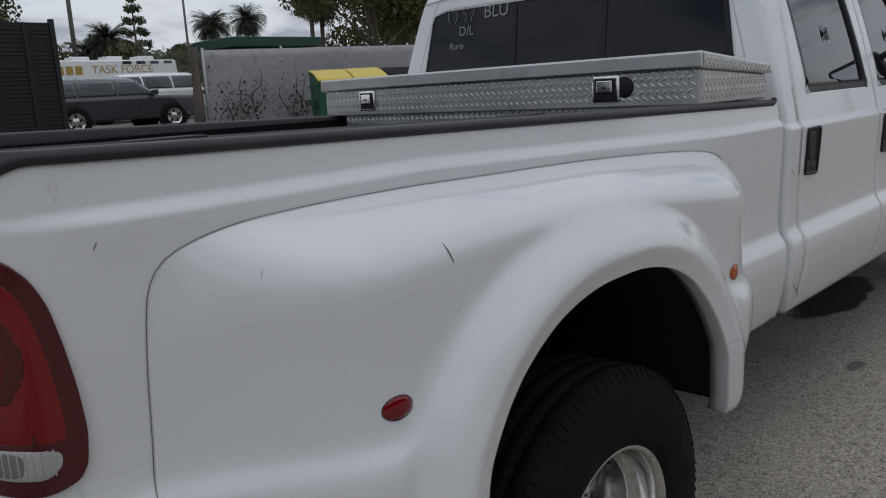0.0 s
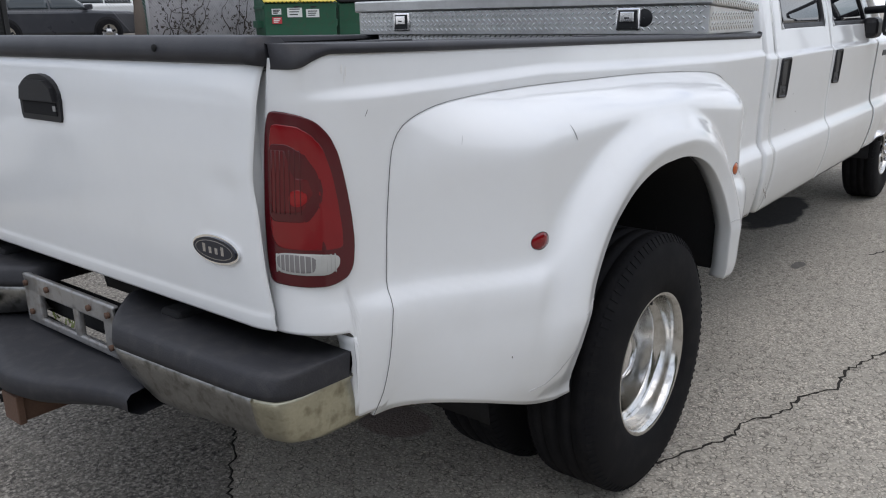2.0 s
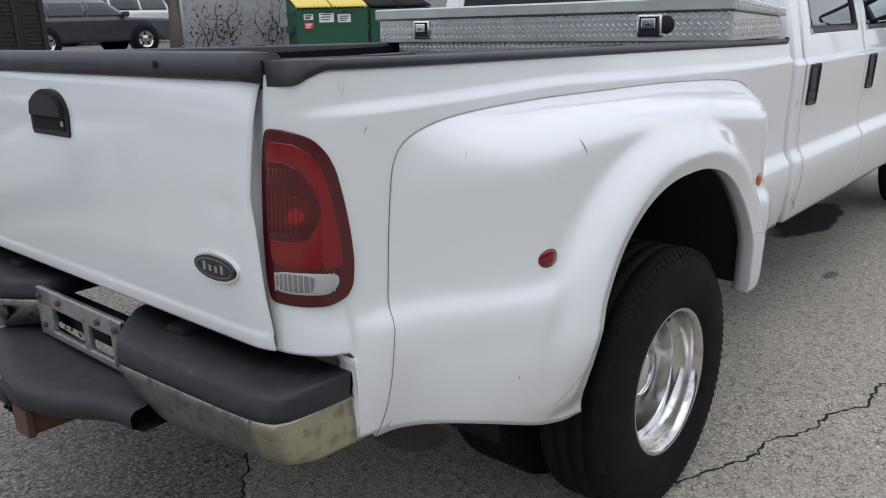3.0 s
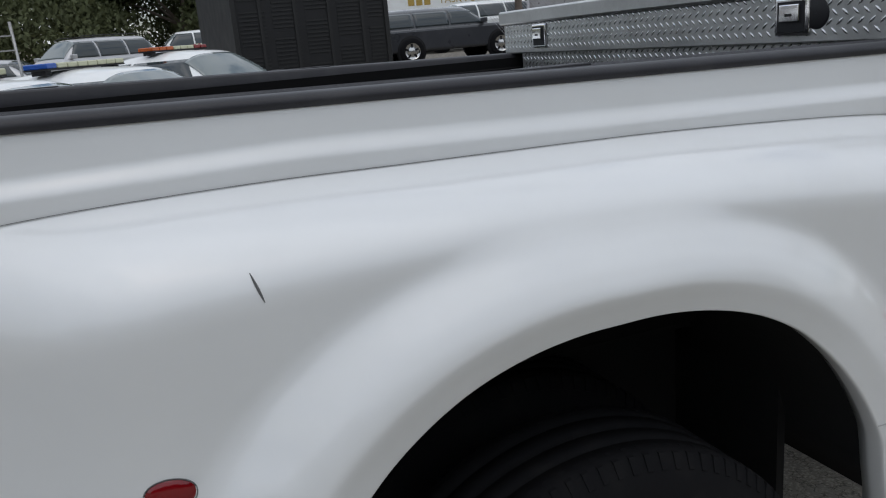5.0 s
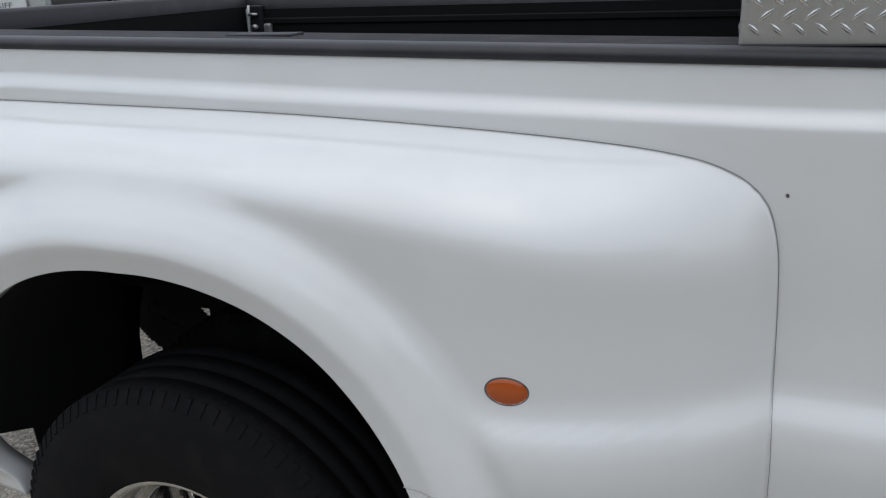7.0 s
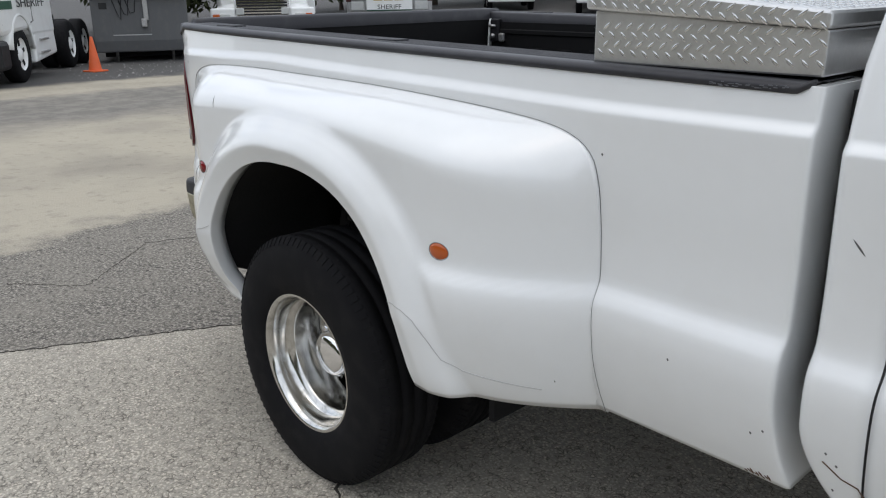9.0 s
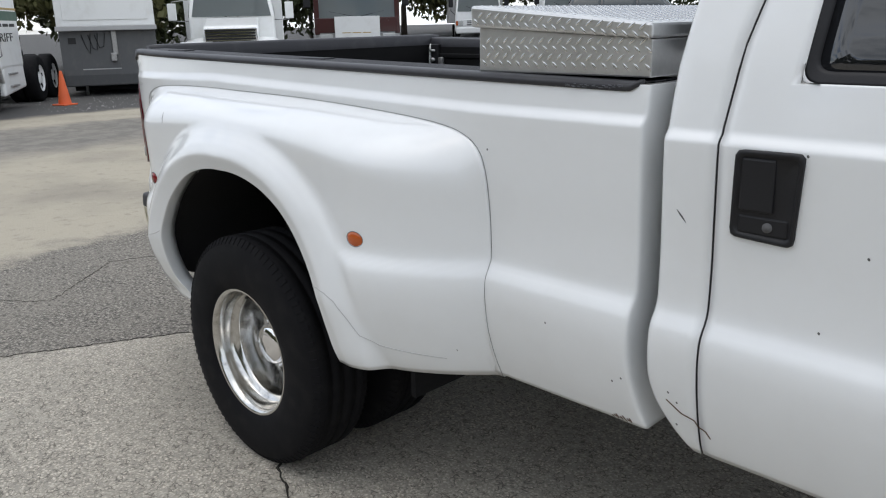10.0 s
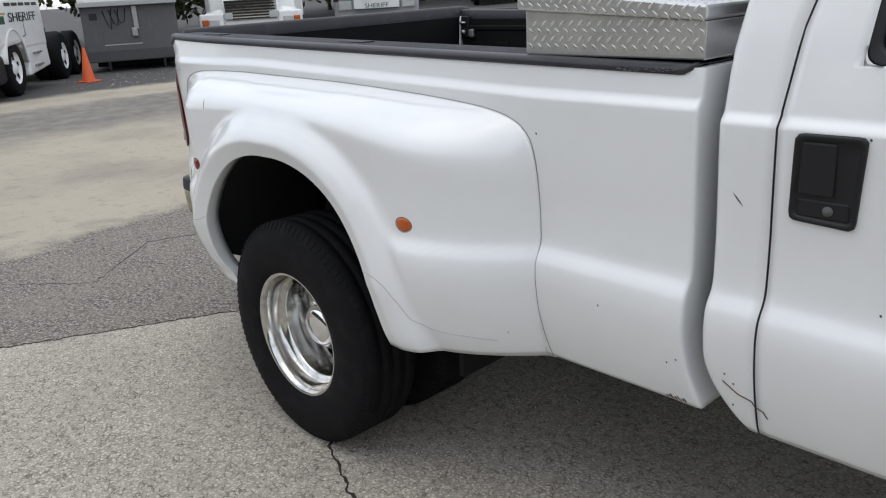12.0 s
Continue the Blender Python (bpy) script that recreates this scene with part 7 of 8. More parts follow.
def command_trailer(m):
    """Wide expandable trailer seen from its end: dark grey skirt, pale box above. Its end wall is at x = 0."""
    c = thing("command_trailer", "wide white trailer over a dark grey skirt", "trailer", m)
    prism("skirt", [(-9.0, 0.30), (-0.05, 0.24), (0.0, 0.5), (0.0, 1.52), (-9.0, 1.52)], 1.50, TRAILER_GREY, c, "dark grey panelled skirt", bevel=0.03)
    up = box("upper_body", -9.2, 0.12, -1.52, 1.52, 1.60, 3.9, WHITE_FAR, c, "white upper body", bevel=0.04)
    box("ledge", -9.2, 0.20, -1.56, 1.56, 1.51, 1.62, TRAILER_SIDE, c, bevel=0.015)
    box("end_panel", 0.12, 0.135, -1.30, 1.30, 1.75, 3.6, WHITE_FAR, up, bevel=0.01)
    # dark slab added under the skirt for the black shade beneath the trailer
    box("chassis", -8.4, -0.7, -1.3, 1.3, 0.10, 0.29, DARK, c)
    br = box("hitch_bracket", 0.0, 0.06, 0.10, 0.26, 0.95, 1.50, STEEL, c, "pale steel bracket", bevel=0.02)
    box("bracket_foot", 0.0, 0.10, 0.02, 0.20, 0.80, 1.0, STEEL, br, bevel=0.02)
    for k in range(3):
        tube("cable", [(0.02, -0.10 - 0.22 * k, 1.45), (0.06, -0.16 - 0.22 * k, 1.15 - 0.08 * k), (0.05, -0.30 - 0.2 * k, 1.12), (0.02, -0.42 - 0.2 * k, 1.42)], 0.012, PLASTIC, c)
    box("vent", 0.0, 0.012, -1.24, -1.0, 1.22, 1.36, INK, c, bevel=0.004)
    box("lower_rail", 0.0, 0.012, -0.90, 0.30, 0.62, 0.645, TRAILER_SIDE, c)
    box("access_door", -0.01, 0.006, -0.90, 0.30, 0.66, 1.36, TRAILER_GREY, c, bevel=0.004)
    for s in (-1, 1):
        box("side_stripe", -9.0, -0.1, min(s * 1.481, s * 1.488), max(s * 1.481, s * 1.488), 1.1, 1.28, GREEN_STRIPE, c)
        tube("support_leg", [(-0.5, s * 0.9, 0.0), (-0.5, s * 0.9, 0.5)], 0.05, STEEL, c)
        for x in (-6.6, -7.8):
            big_wheel(c, x, s * 1.2, s)
    return c


command_trailer(Matrix.Translation((-15.94, 5.72, 0)) @ Matrix.Rotation(radians(-25.5), 4, "Z") @ Matrix.Diagonal((1.0, 0.71, 1.0, 1.0)))


def tractor_unit(m):
    """White highway tractor, front axle at x = 0, nose to +x."""
    c = thing("tractor_unit", "white highway tractor with green stripe and black lettering", "truck", m)
    prism("hood", [(-1.2, 0.95), (0.95, 0.85), (1.15, 1.05), (1.10, 1.55), (0.8, 1.72), (-1.2, 1.95)], 1.195, WHITE_FAR, c, bevel=0.10)
    box("bumper", 0.80, 1.35, -1.22, 1.22, 0.30, 0.80, PLASTIC, c, "black front bumper", bevel=0.08)
    for s in (-1, 1):
        vs = []
        for i in range(17):
            a = math.radians(10 + 165 * i / 16)
            for y, k in ((0.70, 1.0), (0.95, 1.0), (1.15, 0.97), (1.22, 0.88)):
                vs.append((0.72 * k * math.cos(a), s * y, 0.50 + 0.80 * k * math.sin(a)))
        mesh_ob("wheel_wing", vs, grid_faces(17, 4, flip=s > 0), WHITE_FAR, c, thick=0.03)
        box("headlamp", 0.85, 1.12, min(s * 0.78, s * 1.12), max(s * 0.78, s * 1.12), 0.95, 1.15, HEADLAMP, c, bevel=0.05)
        box("indicator", 0.60, 0.86, min(s * 1.05, s * 1.19), max(s * 1.05, s * 1.19), 1.0, 1.12, AMBER, c, bevel=0.02)
        big_wheel(c, 0, s * 1.02, s, 0.51)
        for x in (-3.3, -4.45):
            big_wheel(c, x, s * 1.06, s, 0.51, 0.30)
            big_wheel(c, x, s * 0.72, s, 0.51, 0.30)
        prism("side_fairing", [(-2.15, 0.40), (-0.66, 0.30), (-0.74, 1.02), (-1.10, 1.04), (-1.25, 0.92), (-2.10, 0.90)], 1.19, WHITE_FAR, c, bevel=0.05) if s > 0 else None
        letters("lettering", "SHERIFF", 0.235, INK, Matrix.Translation((-0.78, s * 1.206, 1.41)) @ pose(0, 0, 0, 90, 0, 180 if s > 0 else 0) @ Matrix.Diagonal((2.1, 1, 1, 1)), c)
        for k in range(5):
            box("name_bar", -1.85 + 0.42 * k, -1.52 + 0.42 * k, min(s * 1.201, s * 1.206), max(s * 1.201, s * 1.206), 1.62, 1.68, INK, c)
        box("livery_stripe", 0.30, 0.98, min(s * 1.196, s * 1.200), max(s * 1.196, s * 1.200), 1.31, 1.45, GREEN_STRIPE, c)
        box("gold_line", 0.20, 0.94, min(s * 1.196, s * 1.200), max(s * 1.196, s * 1.200), 1.475, 1.505, GOLD, c)
        box("door_stripe", -2.12, -0.60, min(s * 1.201, s * 1.205), max(s * 1.201, s * 1.205), 1.74, 1.92, GREEN_STRIPE, c)
        box("door_gold_line", -2.12, -0.60, min(s * 1.201, s * 1.205), max(s * 1.201, s * 1.205), 1.945, 1.985, GOLD, c)
        tube("grab_rail", [(-0.62, s * 1.19, 1.05), (-0.62, s * 1.24, 1.08), (-0.62, s * 1.24, 1.44), (-0.62, s * 1.19, 1.46)], 0.014, STEEL, c)
        for z in (0.46, 0.70):
            box("step", -1.50, -1.0, min(s * 1.17, s * 1.24), max(s * 1.17, s * 1.24), z, z + 0.04, STEEL, c, bevel=0.01)
        tube("exhaust_stack", [(-2.32, s * 0.95, 0.8), (-2.32, s * 0.95, 3.4)], 0.08, CHROME, c, sides=12)
    prism("cab", [(-2.15, 0.80), (-0.55, 0.80), (-0.55, 1.9), (-0.95, 2.75), (-1.3, 3.0), (-2.15, 3.05)], 1.20, WHITE_FAR, c, bevel=0.08)
    cross_glass("windshield", -0.55, 1.95, -0.93, 2.70, 1.02, 0.95, c, PANE)
    box("chassis", -5.6, 0.8, -0.42, 0.42, 0.55, 0.90, DARK, c)
    box("fifth_wheel", -4.8, -3.8, -0.5, 0.5, 0.95, 1.12, DARK, c, bevel=0.03)
    for k in range(3):
        tube("air_line", [(-2.17, -0.3 + 0.2 * k, 1.6), (-2.7, -0.3 + 0.2 * k, 1.2), (-3.5, -0.2 + 0.15 * k, 1.25)], 0.02, LABEL_R if k == 1 else PLASTIC, c)
    return c


tractor_unit(Matrix.Translation((-13.84, 1.29, 0)) @ Matrix.Rotation(radians(-33), 4, "Z"))


def cone(m):
    c = thing("traffic_cone", "orange plastic traffic cone on the paving", "traffic cone", m)
    box("base", -0.18, 0.18, -0.18, 0.18, 0.0, 0.03, ORANGE, c, bevel=0.008)
    vs, fs = lathe([(0.135, 0.03), (0.13, 0.05), (0.030, 0.69), (0.024, 0.71), (0.001, 0.712)], 24, "z")
    mesh_ob("cone_body", vs, fs, ORANGE, c)
    return c


cone(at(-14.4, 3.96, 20))

# loose grit and rubble in front of the trailer
rng = random.Random(4)
vs, fs = [], []
for i in range(420):
    x, y = rng.uniform(-16.5, -12.6), rng.uniform(3.2, 9.5)
    r = rng.uniform(0.006, 0.020) * (2 if i % 30 == 0 else 1)
    k = len(vs)
    vs += [(x - r, y, 0.0), (x, y - r, 0.0), (x + r * 1.2, y, 0.0), (x, y + r, 0.0), (x + r * 0.1, y, r * 0.9)]
    fs += [(k, k + 1, k + 4), (k + 1, k + 2, k + 4), (k + 2, k + 3, k + 4), (k + 3, k, k + 4)]
RUBBLE = surface("pale_rubble", (0.30, 0.29, 0.28), 0.9, vary=0.3, bump=0.1)
tagged(mesh_ob("gravel", vs, fs, RUBBLE, smooth=False), "pale loose rubble and grit on dark asphalt", "gravel", kind="stuff")

# ---- dark slatted trailer ----
dt = thing("stake_trailer", "black high-sided trailer with slatted mesh panels", "trailer", Matrix.Translation((4.24, 13.20, ground_z(4.2, 13.2))) @ Matrix.Diagonal((1.13, 1.13, 1.05, 1.0)))
box("end_wall", -1.30, 1.30, 0.0, 0.06, 0.45, 2.74, MESH_BLACK, dt, bevel=0.01)
for s in (-1, 1):
    box("side_wall", s * 1.27 - 0.03, s * 1.27 + 0.03, 0.07, 5.0, 0.45, 2.74, MESH_BLACK, dt, bevel=0.01)
    box("corner_post", s * 1.28 - 0.04, s * 1.28 + 0.04, -0.03, 0.05, 0.35, 2.80, MESH_BAR, dt, bevel=0.01)
for k in range(4):
    box("upright", -0.86 + 0.57 * k - 0.025, -0.86 + 0.57 * k + 0.025, -0.025, 0.0, 0.45, 2.74, MESH_BAR, dt)
for p in range(5):
    for q in range(31):
        z = 0.55 + 0.069 * q
        if (q * 7 + p * 5) % 11 in (0, 4):
            continue
        x0 = -1.24 + 0.54 * p if p else -1.24
        box("slat", x0 + 0.04, min(x0 + 0.46, 1.22), -0.012, -0.001, z, z + 0.030, MESH_BAR, dt)
box("bed", -1.3, 1.3, 0.0, 5.0, 0.30, 0.46, MESH_BLACK, dt)
for s in (-1, 1):
    for y in (2.0, 3.0):
        vs, fs = lathe([(0.18, -0.11), (0.34, -0.11), (0.36, -0.08), (0.36, 0.08), (0.34, 0.11), (0.18, 0.11), (0.02, 0.08)], 24, "x", (s * 1.0, y, 0.36))
        mesh_ob("wheel", vs, fs, RUBBER, dt)


# ---- dumpsters ----
def dumpster(m, lid_mat, label, signs, open_lid=False):
    c = thing("dumpster", label, "dumpster", m, "dumpsters against the fence")
    prism("bin", [(-0.60, 0.15), (0.60, 0.15), (0.62, 0.80), (0.66, 1.32), (-0.66, 1.62), (-0.62, 0.8)], 0.92, DUMP_GREEN, c, "green steel bin with a sloping top", bevel=0.012)
    for s in (-1, 1):
        box("fork_pocket", -0.30, 0.30, min(s * 0.92, s * 1.05), max(s * 0.92, s * 1.05), 0.75, 0.92, DUMP_GREEN, c, bevel=0.01)
        box("rib", -0.60, 0.60, min(s * 0.92, s * 0.95), max(s * 0.92, s * 0.95), 1.20, 1.28, DUMP_GREEN, c, bevel=0.008)
    for y0 in (-0.93, 0.01):
        vs = []
        for i in range(19):
            y = y0 + 0.92 * i / 18
            for k in range(7):
                t = k / 6
                x = -0.68 + 1.40 * t
                vs.append((x, y, 1.655 - 0.30 * t + (0.034 if i % 2 else 0.0) + 0.05 * math.sin(math.pi * t)))
        mesh_ob("lid", vs, grid_faces(19, 7, flip=True), lid_mat, c, "ribbed plastic lid", thick=0.02)
    box("hinge_bar", -0.72, -0.66, -0.92, 0.92, 1.60, 1.66, DUMP_GREEN, c)
    if signs:
        for y, z, w, h, mat_ in ((-0.30, 1.08, 0.34, 0.20, LABEL_W), (0.16, 1.12, 0.38, 0.26, LABEL_W), (0.62, 0.92, 0.24, 0.16, LABEL_R), (0.62, 1.13, 0.24, 0.14, LABEL_W), (-0.34, 1.24, 0.24, 0.05, LABEL_Y), (0.10, 1.235, 0.22, 0.04, LABEL_Y)):
            sg = box("label", 0.645, 0.652, -y - w / 2, -y + w / 2, z - h / 2, z + h / 2, mat_, c, bevel=0.001)
            for k in range(3):
                box("text_bar", 0.652, 0.655, -y - w * 0.36, -y + w * 0.36 - 0.03 * k, z + h * (0.25 - 0.25 * k) - 0.012, z + h * (0.25 - 0.25 * k) + 0.012, INK if mat_ is not LABEL_R else LABEL_W, sg)
    return c


dumpster(at(13.5, 14.4, -118), YELLOW, "green steel dumpster with yellow ribbed lids", True)
dumpster(at(15.8, 14.3, -110), LINER, "green steel dumpster with black lids", False)

# ---- screened fence with dead vines, and the strip behind it ----
fence = thing("fence", "grey screened chain-link fence overgrown with dead vines", "fence", Matrix.Translation((10.6, 16.5, 0.41)), kind="structure")
vs = []
for i in range(60):
    x = 17.0 * i / 59
    for k in range(12):
        t = k / 11
        vs.append((x, 0.04 * math.sin(x * 2.1 + 2 * t) + 0.02 * math.sin(x * 7), t * (2.34 + 0.016 * x)))
mesh_ob("screen", vs, grid_faces(60, 12), FENCE, fence, "grey woven screen", thick=0.01)
for i in range(8):
    tube("fence_post", [(2.4 * i, 0.06, 0.0), (2.4 * i, 0.06, 2.40 + 0.04 * i)], 0.035, FENCE_WIRE, fence)
wv, wf = [], []
for i in range(230):
    for sgn in (-1, 1):
        x0 = 0.14 * i * 0.55
        if x0 > 16.8:
            continue
        k = len(wv)
        top = 2.31 + 0.016 * x0
        x1 = x0 + sgn * 1.9
        wv += [(x0, -0.075, 0.05), (x0 + 0.008, -0.075, 0.05), (x1 + 0.008, -0.075, top), (x1, -0.075, top)]
        wf.append((k, k + 1, k + 2, k + 3))
tagged(mesh_ob("wire_mesh", wv, wf, FENCE_WIRE, fence, smooth=False, thick=0.004), kind="stuff")
rng = random.Random(12)
for i in range(26):
    x = rng.choice([0.3, 0.8, 1.2, 2.4, 2.8, 5.5, 6.2, 8.0, 9.0]) + rng.uniform(-0.4, 0.4)
    z, pts = rng.uniform(0.0, 1.0), []
    a = rng.uniform(0.4, 2.6)
    for k in range(7):
        pts.append((x, -0.11 - 0.02 * (k % 2), z))
        x += math.cos(a) * 0.16
        z = max(0.02, min(2.2, z + math.sin(a) * 0.17))
        a += rng.uniform(-0.8, 0.8)
    tube("vine", pts, [0.016 * (1 - k / 9) for k in range(7)], VINE, fence, sides=5)
lv, lf = [], []
for i in range(700):
    cx = rng.choice([0.5, 1.0, 1.3, 2.6, 5.8, 8.4]) + rng.gauss(0, 0.35)
    z = abs(rng.gauss(0.75, 0.45))
    r = rng.uniform(0.02, 0.06)
    k = len(lv)
    y = -0.10 - rng.uniform(0, 0.08)
    for q in range(4):
        a = rng.uniform(0, 6.28)
        lv.append((cx + r * math.cos(a), y + rng.uniform(-0.02, 0.02), z + r * math.sin(a)))
    lf.append((k, k + 1, k + 2, k + 3))
tagged(mesh_ob("dead_leaf_litter", lv, lf, VINE, fence, smooth=False), kind="stuff")
tube("leaning_post", [(10.1, 16.2, 0.35), (10.2, 16.3, 1.6), (10.18, 16.3, 2.8)], [0.16, 0.13, 0.12], BARK, None, sides=9)
tagged(bpy.data.objects["leaning_post"], "weathered brown timber post at the fence end", "post")
gs = thing("green_container", "dark green sheet-metal container behind the fence", "container", Matrix.Translation((15.68, 21.5, 0.86)))
box("wall", -1.6, 1.6, -1.0, 1.2, 0.0, 2.25, GREEN_ROOF, gs, bevel=0.02)
box("roof", -1.75, 1.75, -1.15, 1.35, 2.26, 2.58, GREEN_ROOF, gs, bevel=0.03)
for k in range(9):
    box("rib", -1.5 + 0.36 * k, -1.44 + 0.36 * k, -1.03, -1.0, 0.1, 2.2, GREEN_ROOF, gs)


# ---- the long white motorhome beyond ----
rv = thing("task_force_bus", "long white command bus with gold lettering", "bus", Matrix.Translation((16.7, 37.0, 1.12)))
prism("body", [(-3.6, 0.3), (3.6, 0.3), (3.7, 1.2), (3.55, 2.55), (-3.6, 2.6)], 1.25, WHITE_FAR, rv, bevel=0.08)
for k in range(4):
    box("roof_unit", -2.8 + 1.6 * k, -2.0 + 1.6 * k, -0.5, 0.5, 2.55, 2.78, WHITE_FAR, rv, bevel=0.05)
letters("lettering", "TASK FORCE", 0.52, GOLD, Matrix.Translation((0.8, -1.262, 2.12)) @ pose(0, 0, 0, 90, 0, 0), rv)
for k in range(3):
    box("name_bar", -2.3 + 0.42 * k, -1.98 + 0.42 * k, -1.262, -1.25, 1.93, 2.31, GOLD, rv)
for k in range(4):
    box("window", 0.8 + 0.7 * k, 1.25 + 0.7 * k, -1.262, -1.252, 2.36, 2.50, PANE, rv, bevel=0.003)
for x in (-2.2, 2.2):
    for s in (-1, 1):
        big_wheel(rv, x, s * 1.05, s, 0.45)


# ---- trees ----
def leaf_cloud(name, blobs, count, size, material, parent, seed):
    """A crown of small leaf clumps, thick inside and ragged outside."""
    rng = random.Random(seed)
    vs, fs = [], []
    for i in range(count):
        cx, cy, cz, r = rng.choice(blobs)
        d = Vector((rng.gauss(0, 1), rng.gauss(0, 1), rng.gauss(0, 1))).normalized() * r * (rng.random() ** 0.45)
        c = Vector((cx, cy, cz)) + Vector((d.x, d.y, d.z * 0.8))
        q = Euler((rng.uniform(0, 6.3), rng.uniform(0, 6.3), rng.uniform(0, 6.3))).to_matrix()
        s = size * rng.uniform(0.6, 1.4)
        k = len(vs)
        vs += [c + q @ Vector(p) * s for p in ((-1, -0.25, 0), (0, -0.6, 0.15), (1, 0.05, 0), (0.1, 0.55, -0.1))]
        fs.append((k, k + 1, k + 2, k + 3))
    return mesh_ob(name, vs, fs, material, parent, smooth=False)


def broad_tree(x, y, h, w, seed, material=LEAF, label="dark leafy broad tree beyond the yard", clump=0.13, count=8000, low=0.38, full=1.0):
    rng = random.Random(seed)
    z0 = ground_z(x, y)
    t = thing("tree", label, "tree", Matrix.Translation((x, y, z0)), "trees round the yard")
    tr = [(0, 0, -0.1), (rng.uniform(-0.1, 0.1), 0, h * 0.22), (rng.uniform(-0.2, 0.2), 0.1, h * 0.45), (rng.uniform(-0.3, 0.3), 0, h * 0.75)]
    tube("trunk", tr, [0.045 * h * 0.6, 0.035 * h * 0.6, 0.025 * h * 0.6, 0.008 * h], BARK, t, sides=9)
    blobs = []
    for i in range(9):
        a = 2 * math.pi * i / 9 + rng.uniform(-0.3, 0.3)
        rr = w * rng.uniform(0.25, 0.5)
        z = h * rng.uniform(low, 0.92)
        p = (rr * math.cos(a), rr * math.sin(a), z)
        blobs.append((*p, full * w * rng.uniform(0.18, 0.30)))
        if i < 6:
            tube("limb", [(0, 0, h * 0.30), (p[0] * 0.5, p[1] * 0.5, (h * 0.3 + z) / 2 + 0.2), p], [0.012 * h, 0.008 * h, 0.003 * h], BARK, t, sides=6)
    leaf_cloud("crown", blobs, count, clump, material, t, seed + 50)
    return t


def palm(x, y, h, seed, trunks=1):
    rng = random.Random(seed)
    t = thing("palm_tree", "tall palm with a round head of drooping fronds", "palm tree", Matrix.Translation((x, y, ground_z(x, y))), "palms beyond the yard")
    for k in range(trunks):
        ox, top = 0.9 * k, h * (1 - 0.08 * k)
        tube("trunk", [(ox, 0, 0), (ox + 0.05, 0, top * 0.5), (ox + 0.12, 0, top)], [0.20, 0.16, 0.15], BARK, t, sides=9)
        vs, fs = [], []
        for i in range(170):
            a, el = rng.uniform(0, 6.28), rng.uniform(-0.7, 1.25)
            L = rng.uniform(1.2, 1.65)
            p, d = Vector((ox + 0.12, 0, top)), Vector((math.cos(a) * math.cos(el), math.sin(a) * math.cos(el), math.sin(el)))
            for j in range(7):
                q = p + d * L / 7
                d = (d + Vector((0, 0, -0.17))).normalized()
                sd = d.cross(Vector((0, 0, 1))).normalized()
                up = sd.cross(d)
                for sg in (-1, 1):
                    for e in (0.2, 0.7):
                        k2, w = len(vs), (0.46 if j > 1 else 0.2) * (1.0 - 0.07 * j)
                        b = p + (q - p) * e
                        vs += [b, b + (q - p) * 0.22, b + sd * sg * w + d * 0.25 - up * 0.10]
                        fs.append((k2, k2 + 1, k2 + 2))
                k2 = len(vs)
                vs += [p - sd * 0.03, p + sd * 0.03, q + sd * 0.02, q - sd * 0.02]
                fs.append((k2, k2 + 1, k2 + 2, k2 + 3))
                p = q
        mesh_ob("crown", vs, fs, FROND, t, smooth=False)
    return t


for px, dist, h, n in ((0.4546, 55, 4.5, 1), (0.599, 60, 5.7, 1), (0.657, 62, 6.1, 1), (0.771, 60, 7.3, 2), (0.43, 60, 4.0, 1)):
    y = dist / math.hypot(1, px)
    palm(-0.31 + px * y, y - 2.1, h, int(px * 1000), n)
# slender conifer
pine = thing("conifer", "thin dark conifer with tiered branches", "tree", Matrix.Translation((30.24, 60, 0.8)))
tube("trunk", [(0, 0, 0), (0, 0, 9.4)], [0.2, 0.03], BARK, pine)
blobs = [(rd * math.cos(a), rd * math.sin(a), z, 0.42) for z, rd in ((3.5, 1.3), (4.5, 1.2), (5.5, 1.0), (6.4, 0.8), (7.3, 0.6), (8.2, 0.35), (9.0, 0.1)) for a in (0, 1.57, 3.14, 4.71)]
leaf_cloud("crown", blobs, 1800, 0.14, LEAF, pine, 77)
for i, (x, y, h, w) in enumerate(((31.5, 33, 8.5, 8.5), (38, 37, 9.5, 9), (24.5, 46, 3.8, 5), (19.5, 57, 3.6, 7), (25, 58, 3.4, 7), (33, 60, 3.8, 8), (44, 44, 9, 9),
                                  (-3, 47, 8.5, 10), (5, 49, 9.0, 10), (-11, 46, 8.0, 10), (12, 50, 7.5, 9), (-19, 44, 8.0, 10), (-27, 38, 7.0, 9), (-30, 28, 7.0, 8), (-28, 18, 6.5, 7), (-27, 9, 6.0, 7), (-30, 1, 7, 8), (-33, 24, 6, 8), (-27, 31, 6, 8), (-23, 36, 6.5, 8), (-31, 14, 5, 7), (-7, 52, 9, 10), (1, 53, 9.5, 10), (9, 55, 9, 10))):
    if y > 40 and x < 18:
        broad_tree(x, y, h, w, 300 + i, LEAF if i % 3 else LEAF_B, clump=0.14, count=22000, low=0.22, full=1.2)
    else:
        broad_tree(x, y, h, w, 300 + i, LEAF if i % 3 else LEAF_B, clump=0.16, count=11000, full=1.2)
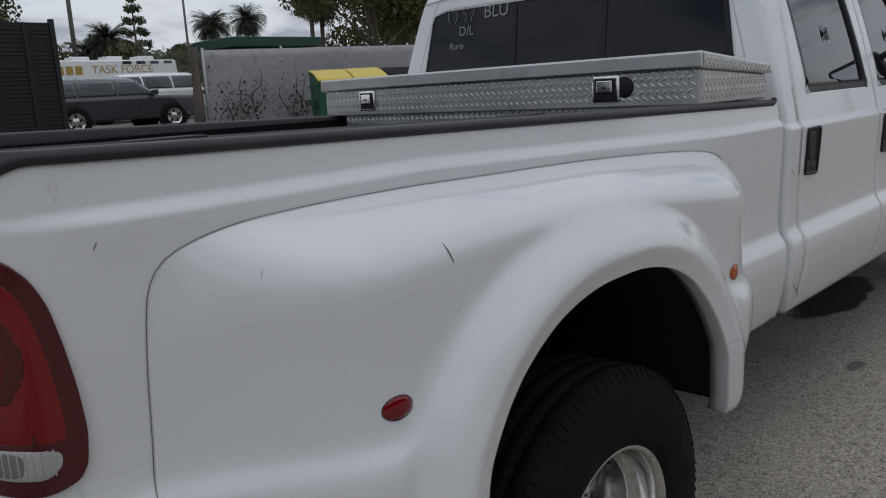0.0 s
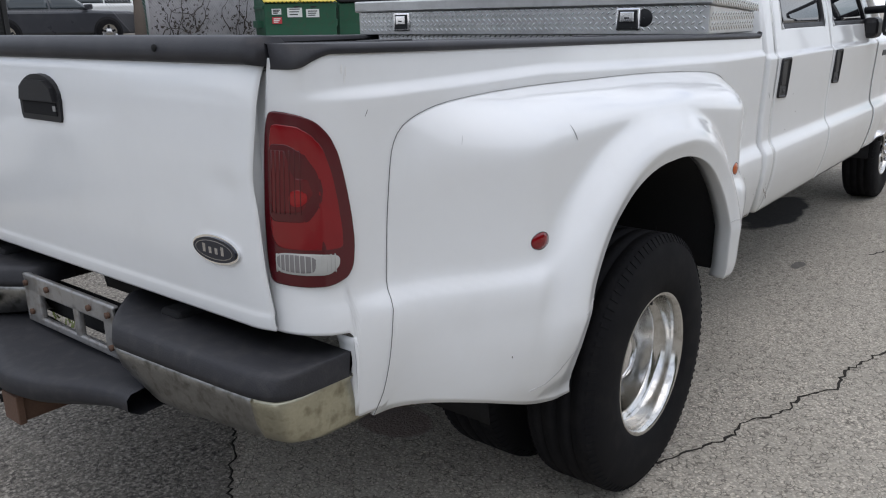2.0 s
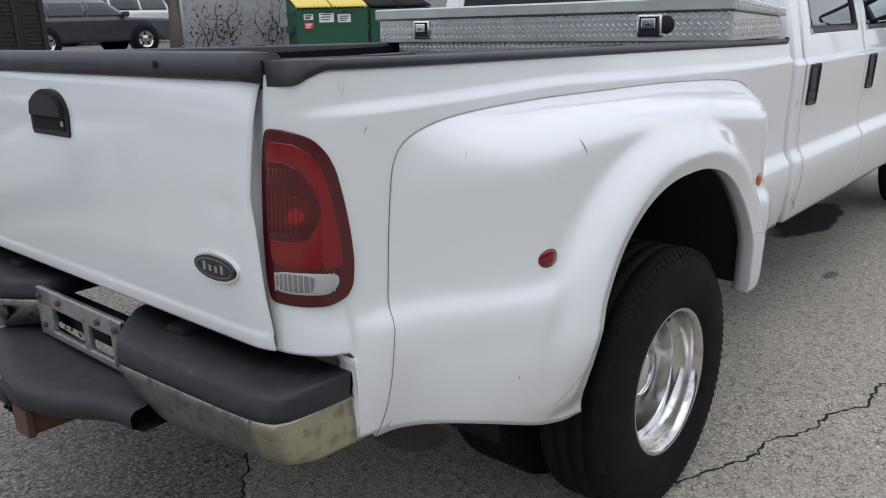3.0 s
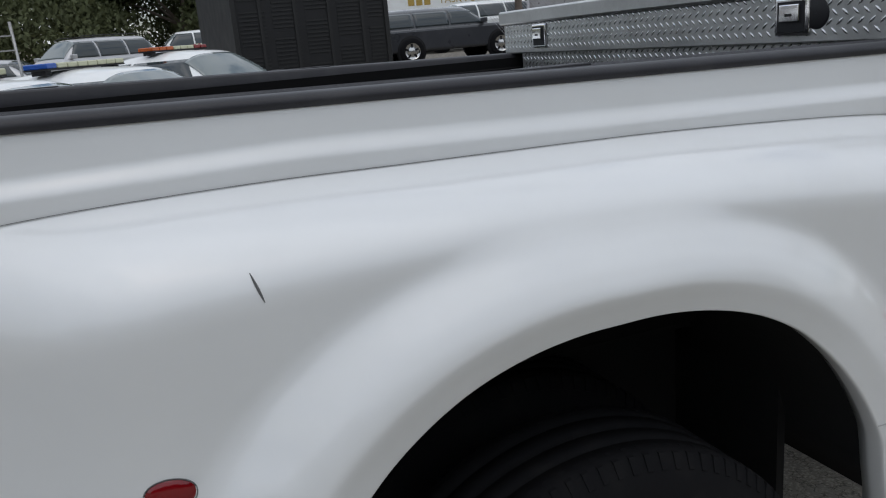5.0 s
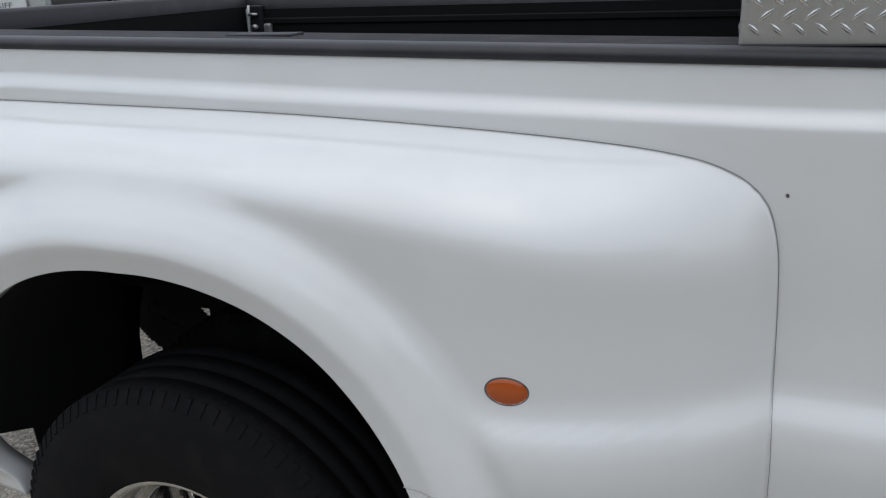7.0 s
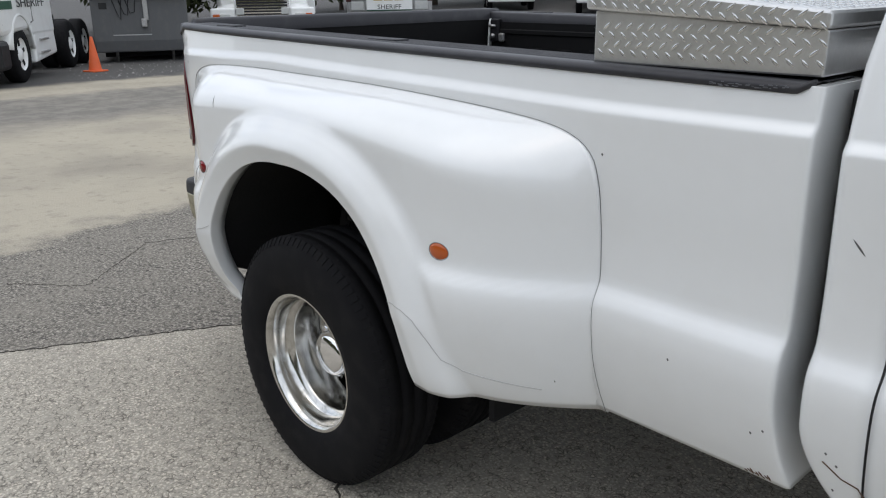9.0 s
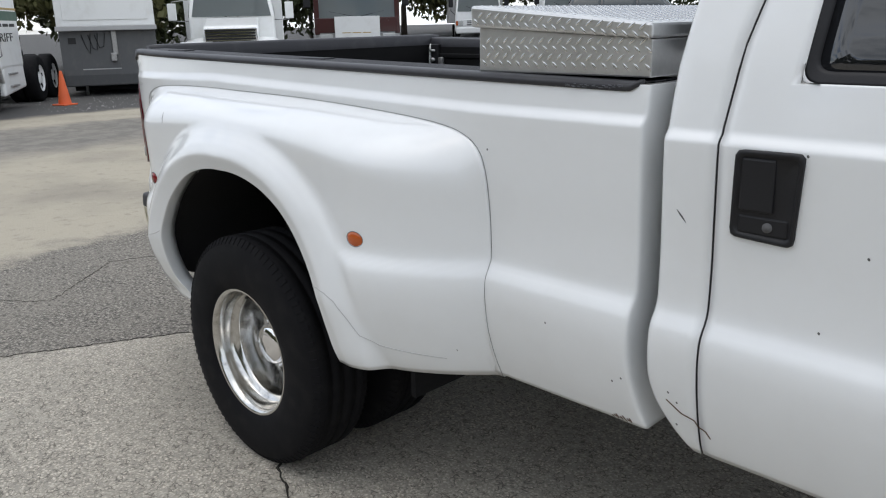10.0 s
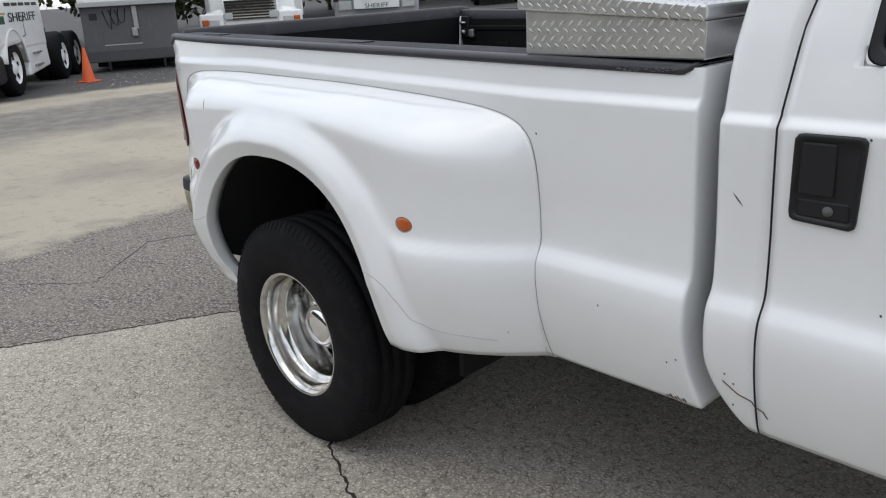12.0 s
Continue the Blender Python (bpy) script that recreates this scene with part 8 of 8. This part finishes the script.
# tree line on the camera's side of the yard, seen mirrored in the door glass
for i in range(14):
    broad_tree(-44 + 7.0 * i, -32 - 3 * (i % 3), 10.5 + (i * 37 % 5) * 0.8, 9.5, 500 + i, LEAF if i % 2 else LEAF_B, "dark leafy tree across the road", 0.34, 9000, 0.08, 1.5)
house = thing("house", "low pale house with a shallow gable roof", "house", Matrix.Translation((-10.4, 118, 0.3)))
prism("wall", [(-2.8, 0), (2.8, 0), (2.8, 4.7), (0, 6.4), (-2.8, 4.7)], 5, WALL, house, bevel=0)
for s in (-1, 1):
    vs = [(s * 3.2, -5.3, 4.5), (0, -5.3, 6.52), (0, 5.3, 6.52), (s * 3.2, 5.3, 4.5)]
    mesh_ob("roof", vs, [(0, 1, 2, 3)], BARK, house, smooth=False, thick=0.12)
box("window", -1.2, 0.2, -5.03, -4.99, 1.0, 2.1, PANE, house)
# poles, lamp and wires
tube("utility_pole", [(20.5, 48.3, 0.8), (20.6, 48.3, 13.0)], [0.16, 0.12], POLE, None)
tagged(bpy.data.objects["utility_pole"], "tall weathered utility pole", "pole")
sl = thing("street_lamp", "thin dark street lamp with a flat head", "street lamp", Matrix.Translation((19.6, 33.2, 0.8)))
tube("pole", [(0, 0, 0), (0, 0, 6.1)], [0.07, 0.05], POLE, sl)
box("lamp_head", -0.55, 0.08, -0.09, 0.09, 6.05, 6.15, POLE, sl, bevel=0.02)
for k in range(2):
    tube("overhead_wire", [(20.5 + (x - 20.5), 48.3, 11.2 + 0.6 * k - 1.4 * math.sin(math.pi * (x + 40) / 120)) for x in range(-40, 84, 4)], 0.02, INK, None, sides=4)
    tagged(bpy.data.objects["overhead_wire" if k == 0 else "overhead_wire.001"], "thin black overhead wire across the sky", "wire")
# ladder leaning by the far cars
ld = thing("step_ladder", "aluminium step ladder standing among parked cars", "ladder", Matrix.Translation((-1.4, 17.2, ground_z(-1.4, 17.2))))
for s in (-1, 1):
    tube("rail", [(s * 0.28, 0, 0), (s * 0.18, 0.45, 2.35)], 0.03, STEEL, ld)
for k in range(7):
    t = 0.1 + 0.13 * k
    box("rung", -0.26 + 0.1 * t, 0.26 - 0.1 * t, 0.45 * t - 0.04, 0.45 * t + 0.04, 2.35 * t - 0.015, 2.35 * t + 0.015, STEEL, ld)
# weeds in the joint behind the bumper
rng = random.Random(9)
vs, fs = [], []
for i in range(160):
    x, y = 0.45 + rng.gauss(0, 0.25), 1.75 + rng.gauss(0, 0.18)
    a, h = rng.uniform(0, 6.28), rng.uniform(0.03, 0.10)
    k = len(vs)
    vs += [(x - 0.006 * math.sin(a), y + 0.006 * math.cos(a), 0), (x + 0.006 * math.sin(a), y - 0.006 * math.cos(a), 0), (x + 0.04 * math.cos(a), y + 0.04 * math.sin(a), h)]
    fs.append((k, k + 1, k + 2))
tagged(mesh_ob("weeds", vs, fs, GRASS, smooth=False), "sparse yellow-green weeds in a paving joint", "weeds", kind="stuff")
